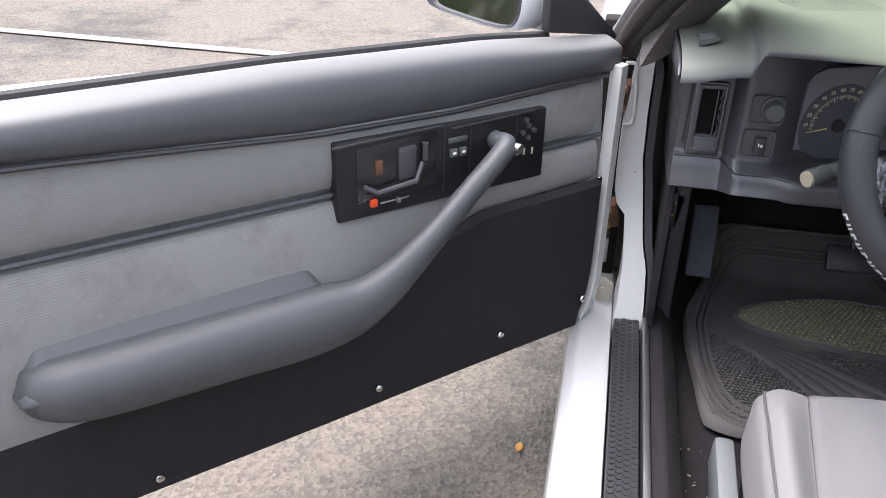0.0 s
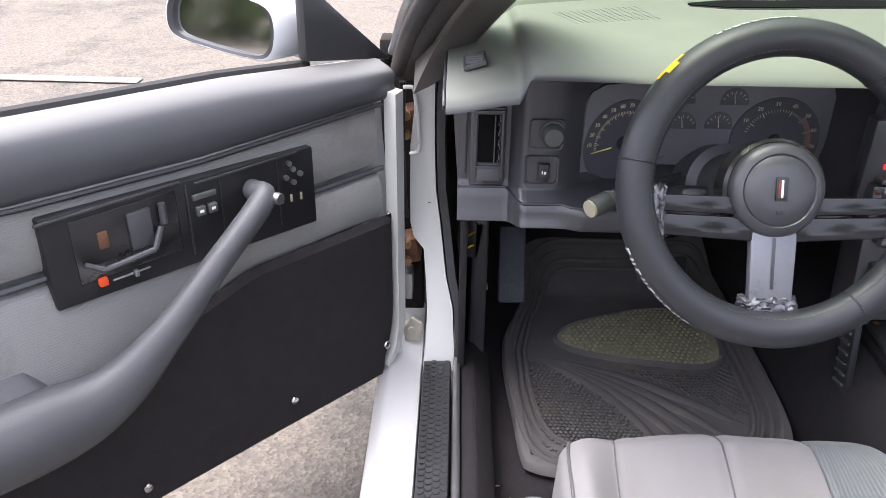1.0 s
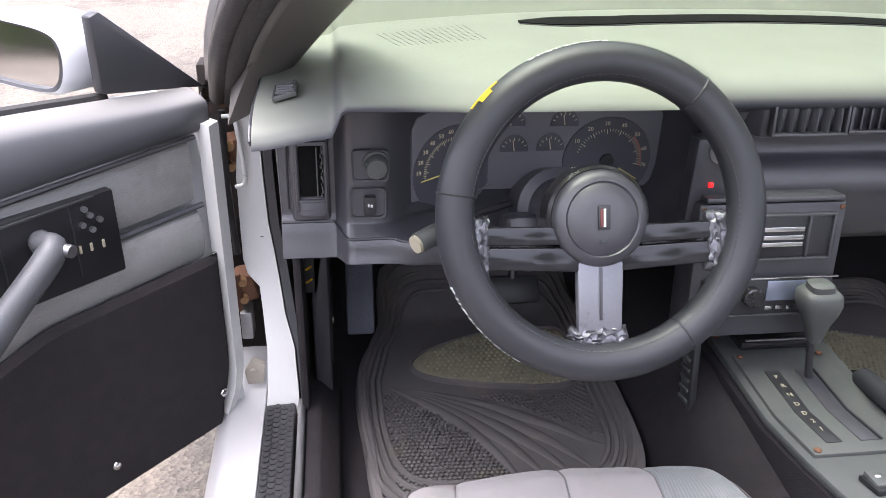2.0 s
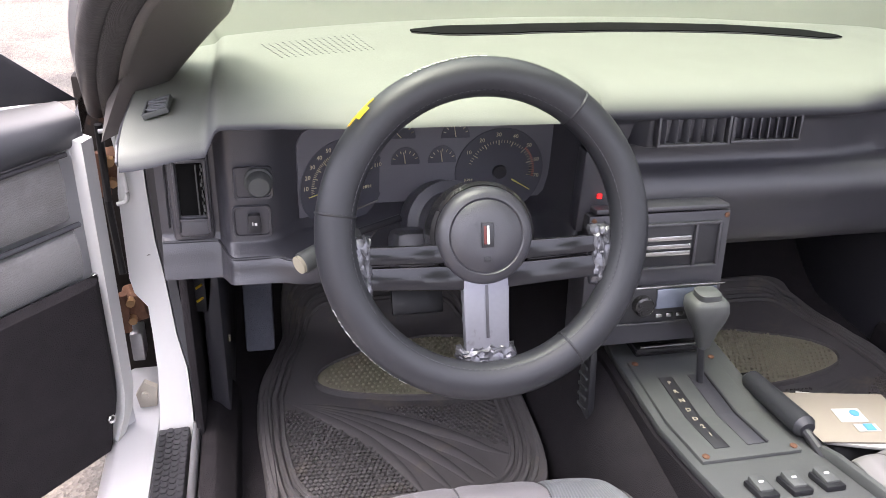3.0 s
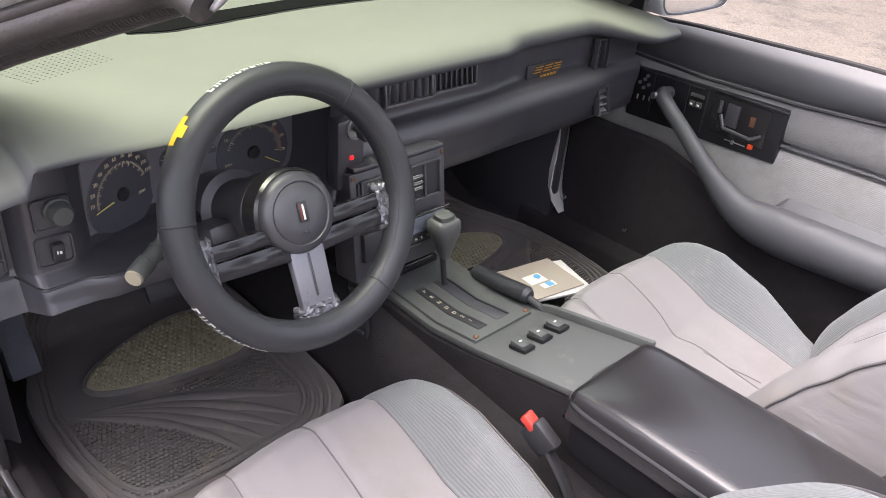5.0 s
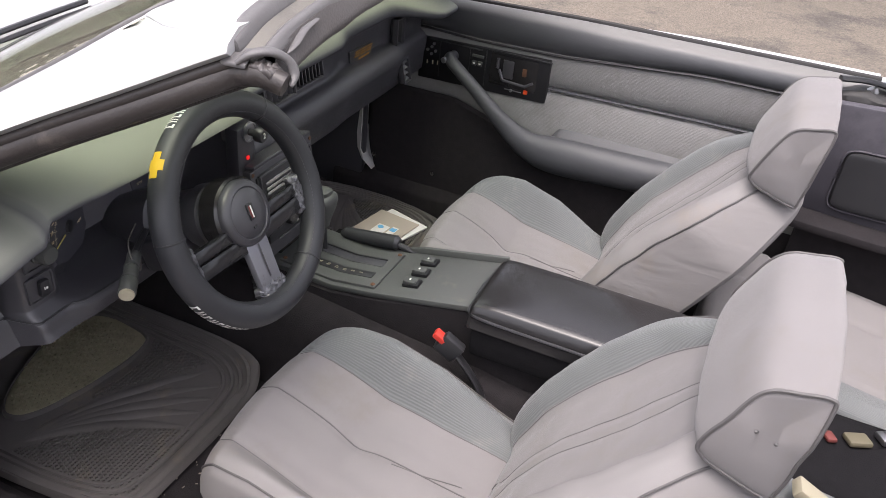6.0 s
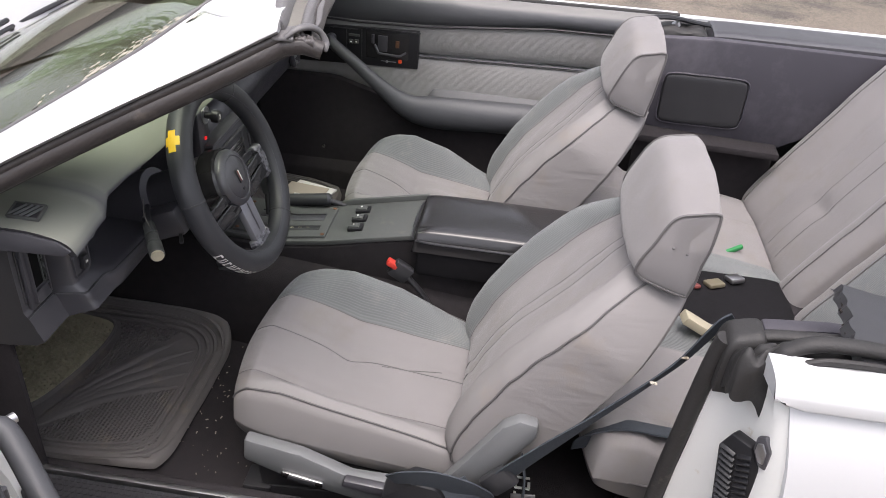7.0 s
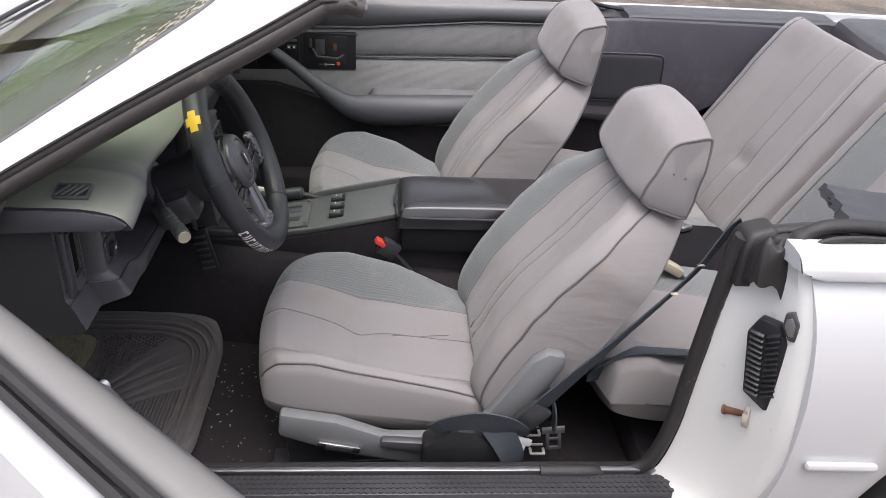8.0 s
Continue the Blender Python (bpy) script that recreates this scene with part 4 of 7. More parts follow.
    part("armrest_shelf", pillow(lambda l, v: P(0.88 + 0.2 * l - 0.02 * v * l, -0.02, 0.6 + 0.032 * v), lambda l, v: (P(0, 0.04 - 0.034 * v, 0) - P(0, 0, 0)), 30, 20, 8, 6), VINYL, ob, "charcoal shelf above the armrest", 60)
    part("grip_screw", rod(P(0.36, 0.032, 0.75), P(0.357, 0.042, 0.75), 0.008, n=12), STEEL, ob)
    # switch panel with latch handle, lock tab and buttons
    pan = part("switch_panel", prism([P(s, -0.035, z) for s, z in ((0.262, 0.666), (0.262, 0.785), (0.644, 0.797), (0.644, 0.677))], P(0, 0.024, 0) - P(0, 0, 0), 0.003), PANEL, ob, "black plastic switch panel")
    ft = bmesh.new()
    def slot(s, z, w, h, d0, d1, bm):
        k = (s - 0.27) * 0.034 - (0.012 if z > 0.7 else 0)
        prism([P(a, d0 - 0.035, q + k) for a, q in ((s - w / 2, z - h / 2), (s - w / 2, z + h / 2), (s + w / 2, z + h / 2), (s + w / 2, z - h / 2))], P(0, d1 - d0, 0) - P(0, 0, 0), 0.0015, bm=bm)
    for s, z, w, h in ((0.463, 0.742, 0.003, 0.1), (0.415, 0.742, 0.002, 0.1), (0.325, 0.742, 0.002, 0.1)):
        slot(s, z, w, h, 0.024, 0.026, ft)
    slot(0.56, 0.795, 0.18, 0.004, 0.024, 0.029, ft)
    slot(0.37, 0.793, 0.16, 0.004, 0.024, 0.027, ft)
    part("panel_rib", ft, BLACK, pan)
    hd = bmesh.new()
    for a, c, e in (((0.52, 0.036, 0.72), (0.585, 0.036, 0.716), 0.004), ((0.52, 0.036, 0.72), (0.505, 0.03, 0.745), 0.004), ((0.585, 0.036, 0.716), (0.605, 0.03, 0.728), 0.004), ((0.5, 0.03, 0.748), (0.5, 0.03, 0.775), 0.005)):
        rod(P(a[0], a[1] - 0.035, a[2]), P(c[0], c[1] - 0.035, c[2]), e, n=8, bm=hd)
    slot(0.53, 0.752, 0.03, 0.05, 0.024, 0.03, hd)
    cup = bmesh.new()
    slot(0.545, 0.745, 0.135, 0.085, 0.0235, 0.0252, cup)
    part("latch_cup", cup, GLOSSV, pan, "glossy black latch recess")
    part("latch_handle", hd, DARK, pan, "dark latch handle")
    s2 = bmesh.new()
    slot(0.577, 0.752, 0.012, 0.022, 0.024, 0.029, s2)
    part("latch_tab", s2, RUST, pan)
    lk = bmesh.new()
    slot(0.587, 0.686, 0.011, 0.011, 0.022, 0.03, lk)
    part("lock_tab", lk, ORANGE, pan, "orange lock tab")
    lk = bmesh.new()
    slot(0.55, 0.683, 0.05, 0.003, 0.023, 0.026, lk)
    slot(0.545, 0.683, 0.006, 0.009, 0.023, 0.03, lk)
    part("lock_slide", lk, STEEL, pan)
    for s in (0.43, 0.447):
        sw = bmesh.new()
        slot(s, 0.752, 0.013, 0.013, 0.023, 0.03, sw)
        part("window_switch", sw, GREYPLAS, pan)
        sw = bmesh.new()
        slot(s, 0.752, 0.007, 0.005, 0.028, 0.0306, sw)
        part("switch_mark", sw, OFFWHITE, pan)
    sw = bmesh.new()
    slot(0.439, 0.772, 0.034, 0.008, 0.023, 0.028, sw)
    part("switch_label", sw, GREYPLAS, pan)
    for s, z in ((0.288, 0.752), (0.3, 0.762), (0.312, 0.752), (0.3, 0.742), (0.306, 0.772)):
        part("mirror_button", rod(P(s, -0.012, z), P(s, -0.006, z), 0.004, n=10), STEEL, pan)
    for s, z in ((0.288, 0.728), (0.305, 0.729), (0.32, 0.73)):
        sw = bmesh.new()
        slot(s, z, 0.004, 0.012, 0.023, 0.026, sw)
        part("panel_mark", sw, BEIGE, pan)
    # trim screws
    for s, d, z in ((0.111, -0.022, 0.62), (0.141, -0.001, 0.387), (0.34, 0.0, 0.378), (0.592, 0.0, 0.367), (0.95, 0.0, 0.362), (1.3, 0.0, 0.36)):
        m = Matrix.Translation(P(s, d, z)) @ (P(0, 1, 0) - P(0, 0, 0)).to_track_quat("Z", "Y").to_matrix().to_4x4()
        part("trim_screw", lathe([(0.0075, 0), (0.0075, 0.002), (0.006, 0.0045), (0.003, 0.0055), (0.0005, 0.006)], m, 14), CHROME, ob)
    # sail panel and mirror
    part("sail_panel", prism([P(s, -0.075, z) for s, z in ((0.05, 0.86), (0.215, 0.885), (0.215, 0.985), (0.2, 0.99))], P(0, -0.02, 0) - P(0, 0, 0), 0.003), BLACK, ob, "black mirror sail panel")
    ctl = [(-0.328, 0.922), (-0.318, 0.955), (-0.27, 0.972), (-0.19, 0.969), (-0.135, 0.958), (-0.118, 0.93), (-0.124, 0.888), (-0.16, 0.876), (-0.27, 0.886), (-0.316, 0.897)]
    out = smooth_line(ctl, 5, True)
    mid = np.mean(ctl, axis=0)
    def ring(k, s):
        f = 1 if s > 0.2 else 0
        return [P(s - f * (0.32 * (q[0] - mid[0]) + 0.11 * (q[1] - mid[1])) * k, mid[0] + (q[0] - mid[0]) * k, mid[1] + (q[1] - mid[1]) * k) for q in out]
    hs = part("mirror_housing", loft([ring(0.25, 0.1), ring(0.6, 0.115), ring(0.88, 0.15), ring(1.0, 0.21), ring(1.0, 0.26), ring(0.93, 0.265), ring(0.9, 0.25)]), WHITE, ob, "white door mirror housing", 60)
    part("mirror_bezel", loft([ring(0.93, 0.252), ring(0.93, 0.2645), ring(0.85, 0.262), ring(0.84, 0.252)]), BLACK, hs)
    part("mirror_glass", loft([ring(0.9, 0.25), ring(0.9, 0.254)]), MIRROR, hs, "mirror glass", 20)
    part("mirror_foot", prism([P(0.1, -0.09, 0.872), P(0.185, -0.09, 0.876), P(0.19, -0.17, 0.872), P(0.13, -0.17, 0.868)], (0, 0, 0.028), 0.006), WHITE, hs)
    return ob


fit(car_door(True), "door_shell")
fit(car_door(False), "door_shell")

# ---- dashboard ----
dash = thing("dashboard", "charcoal moulded dashboard with gauges and vents", "dashboard", (0, 0.4, 0.66))
DR = [(0.66, 0.9), (0.63, 0.926), (0.4, 0.933), (0.27, 0.938), (0.19, 0.94), (0.128, 0.936), (0.097, 0.922), (0.102, 0.911), (0.27, 0.905), (0.292, 0.87), (0.286, 0.732), (0.2, 0.722), (0.152, 0.712), (0.148, 0.69), (0.175, 0.672), (0.4, 0.66), (0.6, 0.7)]
LE = [(0.53, 0.88), (0.5, 0.912), (0.38, 0.916), (0.24, 0.917), (0.165, 0.916), (0.116, 0.906), (0.098, 0.891), (0.104, 0.88), (0.205, 0.884), (0.222, 0.872), (0.223, 0.742), (0.222, 0.724), (0.216, 0.715), (0.207, 0.69), (0.215, 0.66), (0.4, 0.65), (0.5, 0.7)]
PS = [(0.63, 0.9), (0.6, 0.926), (0.4, 0.932), (0.28, 0.932), (0.222, 0.928), (0.194, 0.918), (0.184, 0.896), (0.19, 0.886), (0.2, 0.88), (0.206, 0.865), (0.21, 0.816), (0.18, 0.806), (0.162, 0.778), (0.172, 0.745), (0.21, 0.668), (0.4, 0.66), (0.6, 0.7)]
CE = [(0.66, 0.9), (0.635, 0.926), (0.4, 0.934), (0.27, 0.933), (0.2, 0.93), (0.17, 0.919), (0.155, 0.9), (0.162, 0.889), (0.184, 0.88), (0.19, 0.865), (0.196, 0.816), (0.174, 0.806), (0.157, 0.778), (0.166, 0.745), (0.2, 0.672), (0.4, 0.66), (0.6, 0.7)]
RE = [(0.5, 0.88), (0.47, 0.915), (0.36, 0.917), (0.24, 0.915), (0.15, 0.91), (0.1, 0.898), (0.085, 0.885), (0.1, 0.872), (0.16, 0.868), (0.185, 0.858), (0.19, 0.812), (0.18, 0.803), (0.17, 0.788), (0.175, 0.745), (0.2, 0.68), (0.4, 0.66), (0.42, 0.7)]
LM = DR[:8] + [(0.175, 0.905), (0.186, 0.885), (0.184, 0.745), (0.18, 0.726), (0.166, 0.712), (0.159, 0.694), (0.172, 0.676), (0.4, 0.66), (0.5, 0.7)]
DL = DR[:8] + [(0.212, 0.905), (0.226, 0.87), (0.224, 0.74)] + DR[11:]
LOW_LE = [(y, z - 0.014 if z > 0.87 else z) for y, z in LE]
SECT = {-0.765: LOW_LE, -0.674: LE, -0.656: LM, -0.598: LM, -0.572: DL, -0.48: DR, -0.2: DR, -0.175: CE, 0.2: CE, 0.3: PS, 0.5: PS, 0.63: RE, 0.7: RE}
rings = []
for x in [-0.765, -0.75, -0.735, -0.72, -0.7, -0.686, -0.678, -0.672, -0.666, -0.66, -0.654, -0.645, *np.linspace(-0.63, 0.7, 68)]:
    q = smooth_line(table(SECT, x), 3)
    # below the lip the fascia stops short of the hinge pillar
    rings.append([V((x if i < 22 else max(x, -0.747), p[0], p[1])) for i, p in enumerate(q)])
b = loft(rings)
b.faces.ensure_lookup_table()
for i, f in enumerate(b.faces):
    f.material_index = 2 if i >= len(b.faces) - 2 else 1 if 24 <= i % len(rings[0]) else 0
# the pad's vinyl carries painted light on its upward faces
part("dash_body", b, [DASHV, DARK, BLACK], dash, "charcoal dash pad with painted top light", 50)

# defroster slot along the glass, a strip of painted shade, with a raised lip
def dash_top(x, y):
    q = [p for p in smooth_line(table(SECT, x), 6) if p[1] > 0.86][:40]
    q = sorted((p[0], p[1]) for p in q)
    return float(np.interp(y, [p[0] for p in q], [p[1] for p in q]))


line = smooth_line([(-0.369, 0.488), (-0.172, 0.504), (0.026, 0.516), (0.255, 0.491), (0.384, 0.447)], 8)
for nm, w, h, mt in (("slot_lip", 0.036, 0.0015, DARK), ("defroster_slot", 0.032, 0.003, HOLESHADE)):
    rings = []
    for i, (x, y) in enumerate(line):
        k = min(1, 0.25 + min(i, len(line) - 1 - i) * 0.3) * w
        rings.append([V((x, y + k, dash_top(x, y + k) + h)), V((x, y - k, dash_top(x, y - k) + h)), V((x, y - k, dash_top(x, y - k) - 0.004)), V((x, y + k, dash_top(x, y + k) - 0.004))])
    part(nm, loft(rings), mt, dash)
gr = bmesh.new()
for i in range(15):
    for j in range(11):
        u, w = i / 14, j / 10
        c = (V((-0.602, 0.402, 0)) * (1 - u) + V((-0.463, 0.469, 0)) * u) * (1 - w) + (V((-0.577, 0.319, 0)) * (1 - u) + V((-0.445, 0.368, 0)) * u) * w
        z = dash_top(c.x, c.y)
        rod((c.x, c.y, z - 0.001), (c.x, c.y, z + 0.0006), 0.0014, n=6, bm=gr)
tagged(part("speaker_grille", gr, DARK, dash, kind="stuff"))


def slat_vent(name, c, w, h, n, tilt, m, mat=DARK, vertical=False):
    """A framed outlet with slats in its own xy plane."""
    fr = bmesh.new()
    t = 0.004
    for x, y, sx, sy in ((0, h / 2, w + t, t), (0, -h / 2, w + t, t), (-w / 2, 0, t, h), (w / 2, 0, t, h)):
        box((x, y, 0), (sx, sy, 0.014), 0.001, bm=fr)
    fr.transform(m)
    f = part(name, fr, DARK, dash)
    bk = box((0, 0, -0.012), (w, h, 0.004), 0)
    bk.transform(m)
    part("vent_back", bk, BLACK, f)
    for i in range(n):
        k = (i + 0.5) / n - 0.5
        sl = box((k * w if vertical else 0, 0 if vertical else k * h, -0.003), (0.0025, h, 0.012) if vertical else (w, 0.0025, 0.012), 0.0008, (0, tilt, 0) if vertical else (tilt, 0, 0))
        sl.transform(m)
        part("slat", sl, mat, f)
    return f


face = lambda x, y, z, yaw=0, tip=0: Matrix.Translation((x, y, z)) @ pose(0, 0, 0, 90 + tip, 0, yaw)
# side window outlet on the left end, twin centre outlets and the right pair
lv = Matrix(((0, 0.956, -0.292, -0.728), (-1, 0, 0, 0.186), (0, 0.292, 0.956, 0.9135), (0, 0, 0, 1)))
fr = bmesh.new()
for x, y, sx, sy in ((0, 0.014, 0.052, 0.003), (0, -0.014, 0.052, 0.003), (-0.0245, 0, 0.003, 0.028), (0.0245, 0, 0.003, 0.028)):
    box((x, y, 0), (sx, sy, 0.007), 0.001, bm=fr)
fr.transform(lv)
so = part("side_outlet", fr, GREYPLAS, dash, "grey side window outlet")
bk = box((0, 0, -0.001), (0.047, 0.027, 0.004), 0)
bk.transform(lv)
part("vent_back", bk, BLACK, so)
for i in range(4):
    sl = box((-0.015 + 0.01 * i, 0, 0.0015), (0.0035, 0.031, 0.003), 0.0005, (0, 0, -38))
    sl.transform(lv)
    part("slat", sl, SEATPLAS, so)
slat_vent("centre_outlet", None, 0.105, 0.044, 6, 35, face(-0.035, 0.161, 0.876, 0, -8), vertical=True)
slat_vent("centre_outlet", None, 0.105, 0.044, 8, -20, face(0.077, 0.164, 0.878, 0, -8), vertical=True)
part("outlet_hood", prism([(-0.125, 0.21, 0.842), (-0.095, 0.168, 0.846), (0.137, 0.171, 0.848), (0.17, 0.21, 0.842)], (0, 0, 0.06), 0.004), DARK, dash)
slat_vent("end_outlet", None, 0.04, 0.07, 2, 20, face(0.555, 0.186, 0.838, 0, 0), BLACK, vertical=True)
slat_vent("end_outlet", None, 0.036, 0.06, 4, 30, face(0.562, 0.166, 0.735, 0, -12), SEATPLAS)
# dark side vent frame with an empty, broken core left of the gauges
pm = Matrix.Translation((-0.703, 0.2205, 0.7925))
def at_pocket(name, c, sz, bev, mat, parent, label="", rot=(0, 0, 0)):
    g = box(c, sz, bev, rot)
    g.transform(pm)
    return part(name, g, mat, parent, label)
pk = at_pocket("side_pocket", (-0.002, 0, -0.013), (0.052, 0.012, 0.121), 0.004, DARK, dash, "dark empty side vent frame")
# the hollow's shade is painted as a near-black block
at_pocket("pocket_hole", (0, -0.0053, 0), (0.032, 0.006, 0.073), 0.002, HOLESHADE, pk)
for dx, dz, sx, sz in ((-0.0193, -0.008, 0.004, 0.104), (0.0193, -0.008, 0.004, 0.104), (0, 0.042, 0.043, 0.004), (0, -0.042, 0.043, 0.004), (0, -0.06, 0.043, 0.004)):
    at_pocket("pocket_rim", (dx, -0.0075, dz), (sx, 0.009, sz), 0.0015, DARK, pk)
at_pocket("pocket_sill", (0, -0.007, -0.052), (0.036, 0.006, 0.027), 0.003, DARK, pk, "", (-14, 0, 0))
at_pocket("core_slat", (0.008, -0.0095, 0), (0.0018, 0.003, 0.071), 0.0004, GREYPLAS, pk)
rg = bmesh.new()
for i in range(14):
    box((0.0145 + 0.0012 * math.sin(i * 2.3), -0.009, 0.034 - 0.0052 * i), (0.0018 + 0.0008 * math.sin(i * 1.7), 0.004, 0.0046), 0.0004, (0, 0, 9 * math.sin(i)), bm=rg)
rg.transform(pm)
part("broken_edge", rg, GREYPLAS, pk)
part("fascia_joint", sweep([(-0.734, 0.2225, 0.868), (-0.736, 0.2225, 0.735)], 0.0016, 6), BLACK, dash)


def rounded(cx, cz, w, h, y, r=0.006):
    """A rounded rectangle in an upright plane."""
    out = []
    for sx, sz, a0 in ((1, 1, 0), (-1, 1, 90), (-1, -1, 180), (1, -1, 270)):
        out += [V((cx + sx * (w / 2 - r) + r * math.cos(radians(a0 + a)), y, cz + sz * (h / 2 - r) + r * math.sin(radians(a0 + a)))) for a in (0, 30, 60, 90)]
    return out


# light switch pod: two framed recesses
pod = part("switch_pod", loft([rounded(-0.624, 0.812, 0.05, 0.046, 0.1835), rounded(-0.624, 0.812, 0.048, 0.044, 0.181), rounded(-0.624, 0.812, 0.044, 0.04, 0.1815), rounded(-0.624, 0.812, 0.042, 0.038, 0.188), rounded(-0.624, 0.812, 0.002, 0.002, 0.188, 0.0008)]), DARK, dash, "dark grey switch recess", 30)
part("switch_frame", loft([rounded(-0.628, 0.758, 0.05, 0.046, 0.1835), rounded(-0.628, 0.758, 0.048, 0.044, 0.1805), rounded(-0.628, 0.758, 0.044, 0.04, 0.181), rounded(-0.628, 0.758, 0.042, 0.038, 0.184), rounded(-0.628, 0.758, 0.002, 0.002, 0.184, 0.0008)]), DARK, pod, "", 30)
part("light_knob", lathe([(0.0185, 0), (0.0185, 0.006), (0.016, 0.008), (0.0155, 0.02), (0.0125, 0.024), (0.001, 0.0245)], face(-0.6165, 0.184, 0.815), 28), GREYPLAS, pod, "grey headlight knob", 40)
part("fog_switch", box((-0.6255, 0.179, 0.757), (0.016, 0.009, 0.027), 0.002, (5, 0, 0)), BLACK, pod)
for dx, dz, sx, sz in ((-0.002, 0.001, 0.0016, 0.005), (0.002, 0.0, 0.0032, 0.004)):
    part("switch_mark", box((-0.6255 + dx, 0.174, 0.7575 + dz), (sx, 0.0012, sz), 0.0003), OFFWHITE, pod)
# pad end and knee bolster seam
part("pad_end", prism([V((-0.7655, y, z)) for y, z in ((0.1, 0.878), (0.112, 0.868), (0.25, 0.862), (0.41, 0.852), (0.415, 0.892), (0.33, 0.898), (0.24, 0.9), (0.168, 0.899), (0.12, 0.892))], (-0.004, 0, 0), 0.0015), DARK, dash)
part("knee_seam", sweep(smooth_line([(-0.746, 0.2165, 0.7165), (-0.682, 0.2165, 0.7165), (-0.673, 0.212, 0.716), (-0.664, 0.187, 0.714), (-0.655, 0.1665, 0.713), (-0.64, 0.1655, 0.7125), (-0.598, 0.1655, 0.7125), (-0.572, 0.155, 0.712), (-0.48, 0.1515, 0.711), (-0.3, 0.1515, 0.711)], 6), 0.002, 6), BLACK, dash)

# instrument cluster: two large dials with numerals round the outside and four small fan dials, behind a clear lens
GY = 0.27
TURN = Matrix.Translation((-0.45, GY, 0)) @ pose(0, 0, 0, 0, 0, 23) @ Matrix.Translation((0.45, -GY, 0))
g = prism([V((x, GY + 0.012, z)) for x, z in ((-0.45, 0.734), (-0.45, 0.868), (-0.225, 0.868), (-0.198, 0.858), (-0.19, 0.84), (-0.186, 0.734))], (0, -0.008, 0))
h = prism([V((x, GY + 0.012, z)) for x, z in ((-0.574, 0.734), (-0.574, 0.845), (-0.566, 0.86), (-0.545, 0.868), (-0.449, 0.868), (-0.449, 0.734))], (0, -0.008, 0))
h.transform(TURN)
cl = part("gauge_panel", merge(g, h), GAUGE, dash, "grey gauge cluster with faded dials")
dials = ((-0.506, 0.776, 0.066, 176, 15.8, 11, [str(10 * (i + 1)) for i in range(11)]), (-0.27, 0.776, 0.067, 147, 25.8, 7, [str(10 * (i + 1)) for i in range(7)]))
for cx, cz, r, a0, step, n, txt in dials:
    g = part("gauge", lathe([(r + 0.0015, 0), (r, 0.0025), (r - 0.002, 0.0018), (0.001, 0.0018)], face(cx, GY + 0.005, cz), 40), GFACE, cl)
    tk = bmesh.new()
    for i in range(-3, (n - 1) * 5 + 1):
        a = radians(a0 - step * i / 5)
        r0 = 0.042 if i % 5 == 0 else 0.0455
        rod((cx + r0 * math.cos(a), GY + 0.0026, cz + r0 * math.sin(a)), (cx + 0.0495 * math.cos(a), GY + 0.0026, cz + 0.0495 * math.sin(a)), 0.0007 if i % 5 == 0 else 0.0005, n=4, bm=tk)
    part("tick_marks", tk, PRINT, g)
    for i, t_ in enumerate(txt):
        a = radians(a0 - step * i)
        lt = lettering(t_, 0.0085, 0.0004)
        lt.transform(face(cx + 0.058 * math.cos(a), GY + 0.0025, cz + 0.058 * math.sin(a)))
        part("numeral", lt, PRINT, g, smooth=0)
    lt = lettering("MPH" if cx < -0.4 else "RPM", 0.007, 0.0004)
    lt.transform(face(cx + (0.038 if cx < -0.4 else -0.047), GY + 0.0025, cz - 0.012))
    part("unit_mark", lt, PRINT, g, smooth=0)
    a = radians(188 if cx < -0.4 else -31)
    d = V((math.cos(a), 0, math.sin(a)))
    part("needle", rod(V((cx, GY - 0.001, cz)) + d * 0.022, V((cx, GY - 0.001, cz)) + d * 0.056, 0.0013, 0.0008, 6), NEEDLE, g)
    part("needle_hub", lathe([(0.011, 0), (0.01, 0.004), (0.001, 0.005)], face(cx, GY + 0.003, cz), 20), BLACK, g)
    if cx < -0.4:
        for o in (g, *g.children):
            o.data.transform(TURN)
for cx, cz in ((-0.412, 0.801), (-0.358, 0.802), (-0.34, 0.839), (-0.419, 0.84)):
    fan = [V((cx + 0.021 * math.cos(radians(a)), GY + 0.0035, cz - 0.006 + 0.024 * math.sin(radians(a)))) for a in range(-5, 186, 10)]
    g = part("small_gauge", prism(fan, (0, -0.0015, 0), 0.0004), GFACE, cl)
    tk = bmesh.new()
    for a in range(25, 160, 22):
        d = V((math.cos(radians(a)), 0, math.sin(radians(a))))
        c = V((cx, GY + 0.0017, cz - 0.006))
        rod(c + d * 0.0155, c + d * 0.0195, 0.00055, n=4, bm=tk)
    part("tick_marks", tk, PRINT, g)
    d = V((math.cos(radians(100 + 60 * (cx < -0.4 and cz > 0.82))), 0, math.sin(radians(100))))
    part("needle", rod((cx, GY + 0.001, cz - 0.006), V((cx, GY + 0.001, cz - 0.006)) + d * 0.017, 0.0009, 0.0005, 6), PRINT, g)
rd = bmesh.new()
for i in range(16):
    a = radians(44 - 3.5 * i)
    box((-0.27 + 0.0515 * math.cos(a), GY + 0.0025, 0.776 + 0.0515 * math.sin(a)), (0.0014, 0.001, 0.0032), 0, (0, 90 - math.degrees(a), 0), bm=rd)
part("red_band", rd, BANDRED, cl)

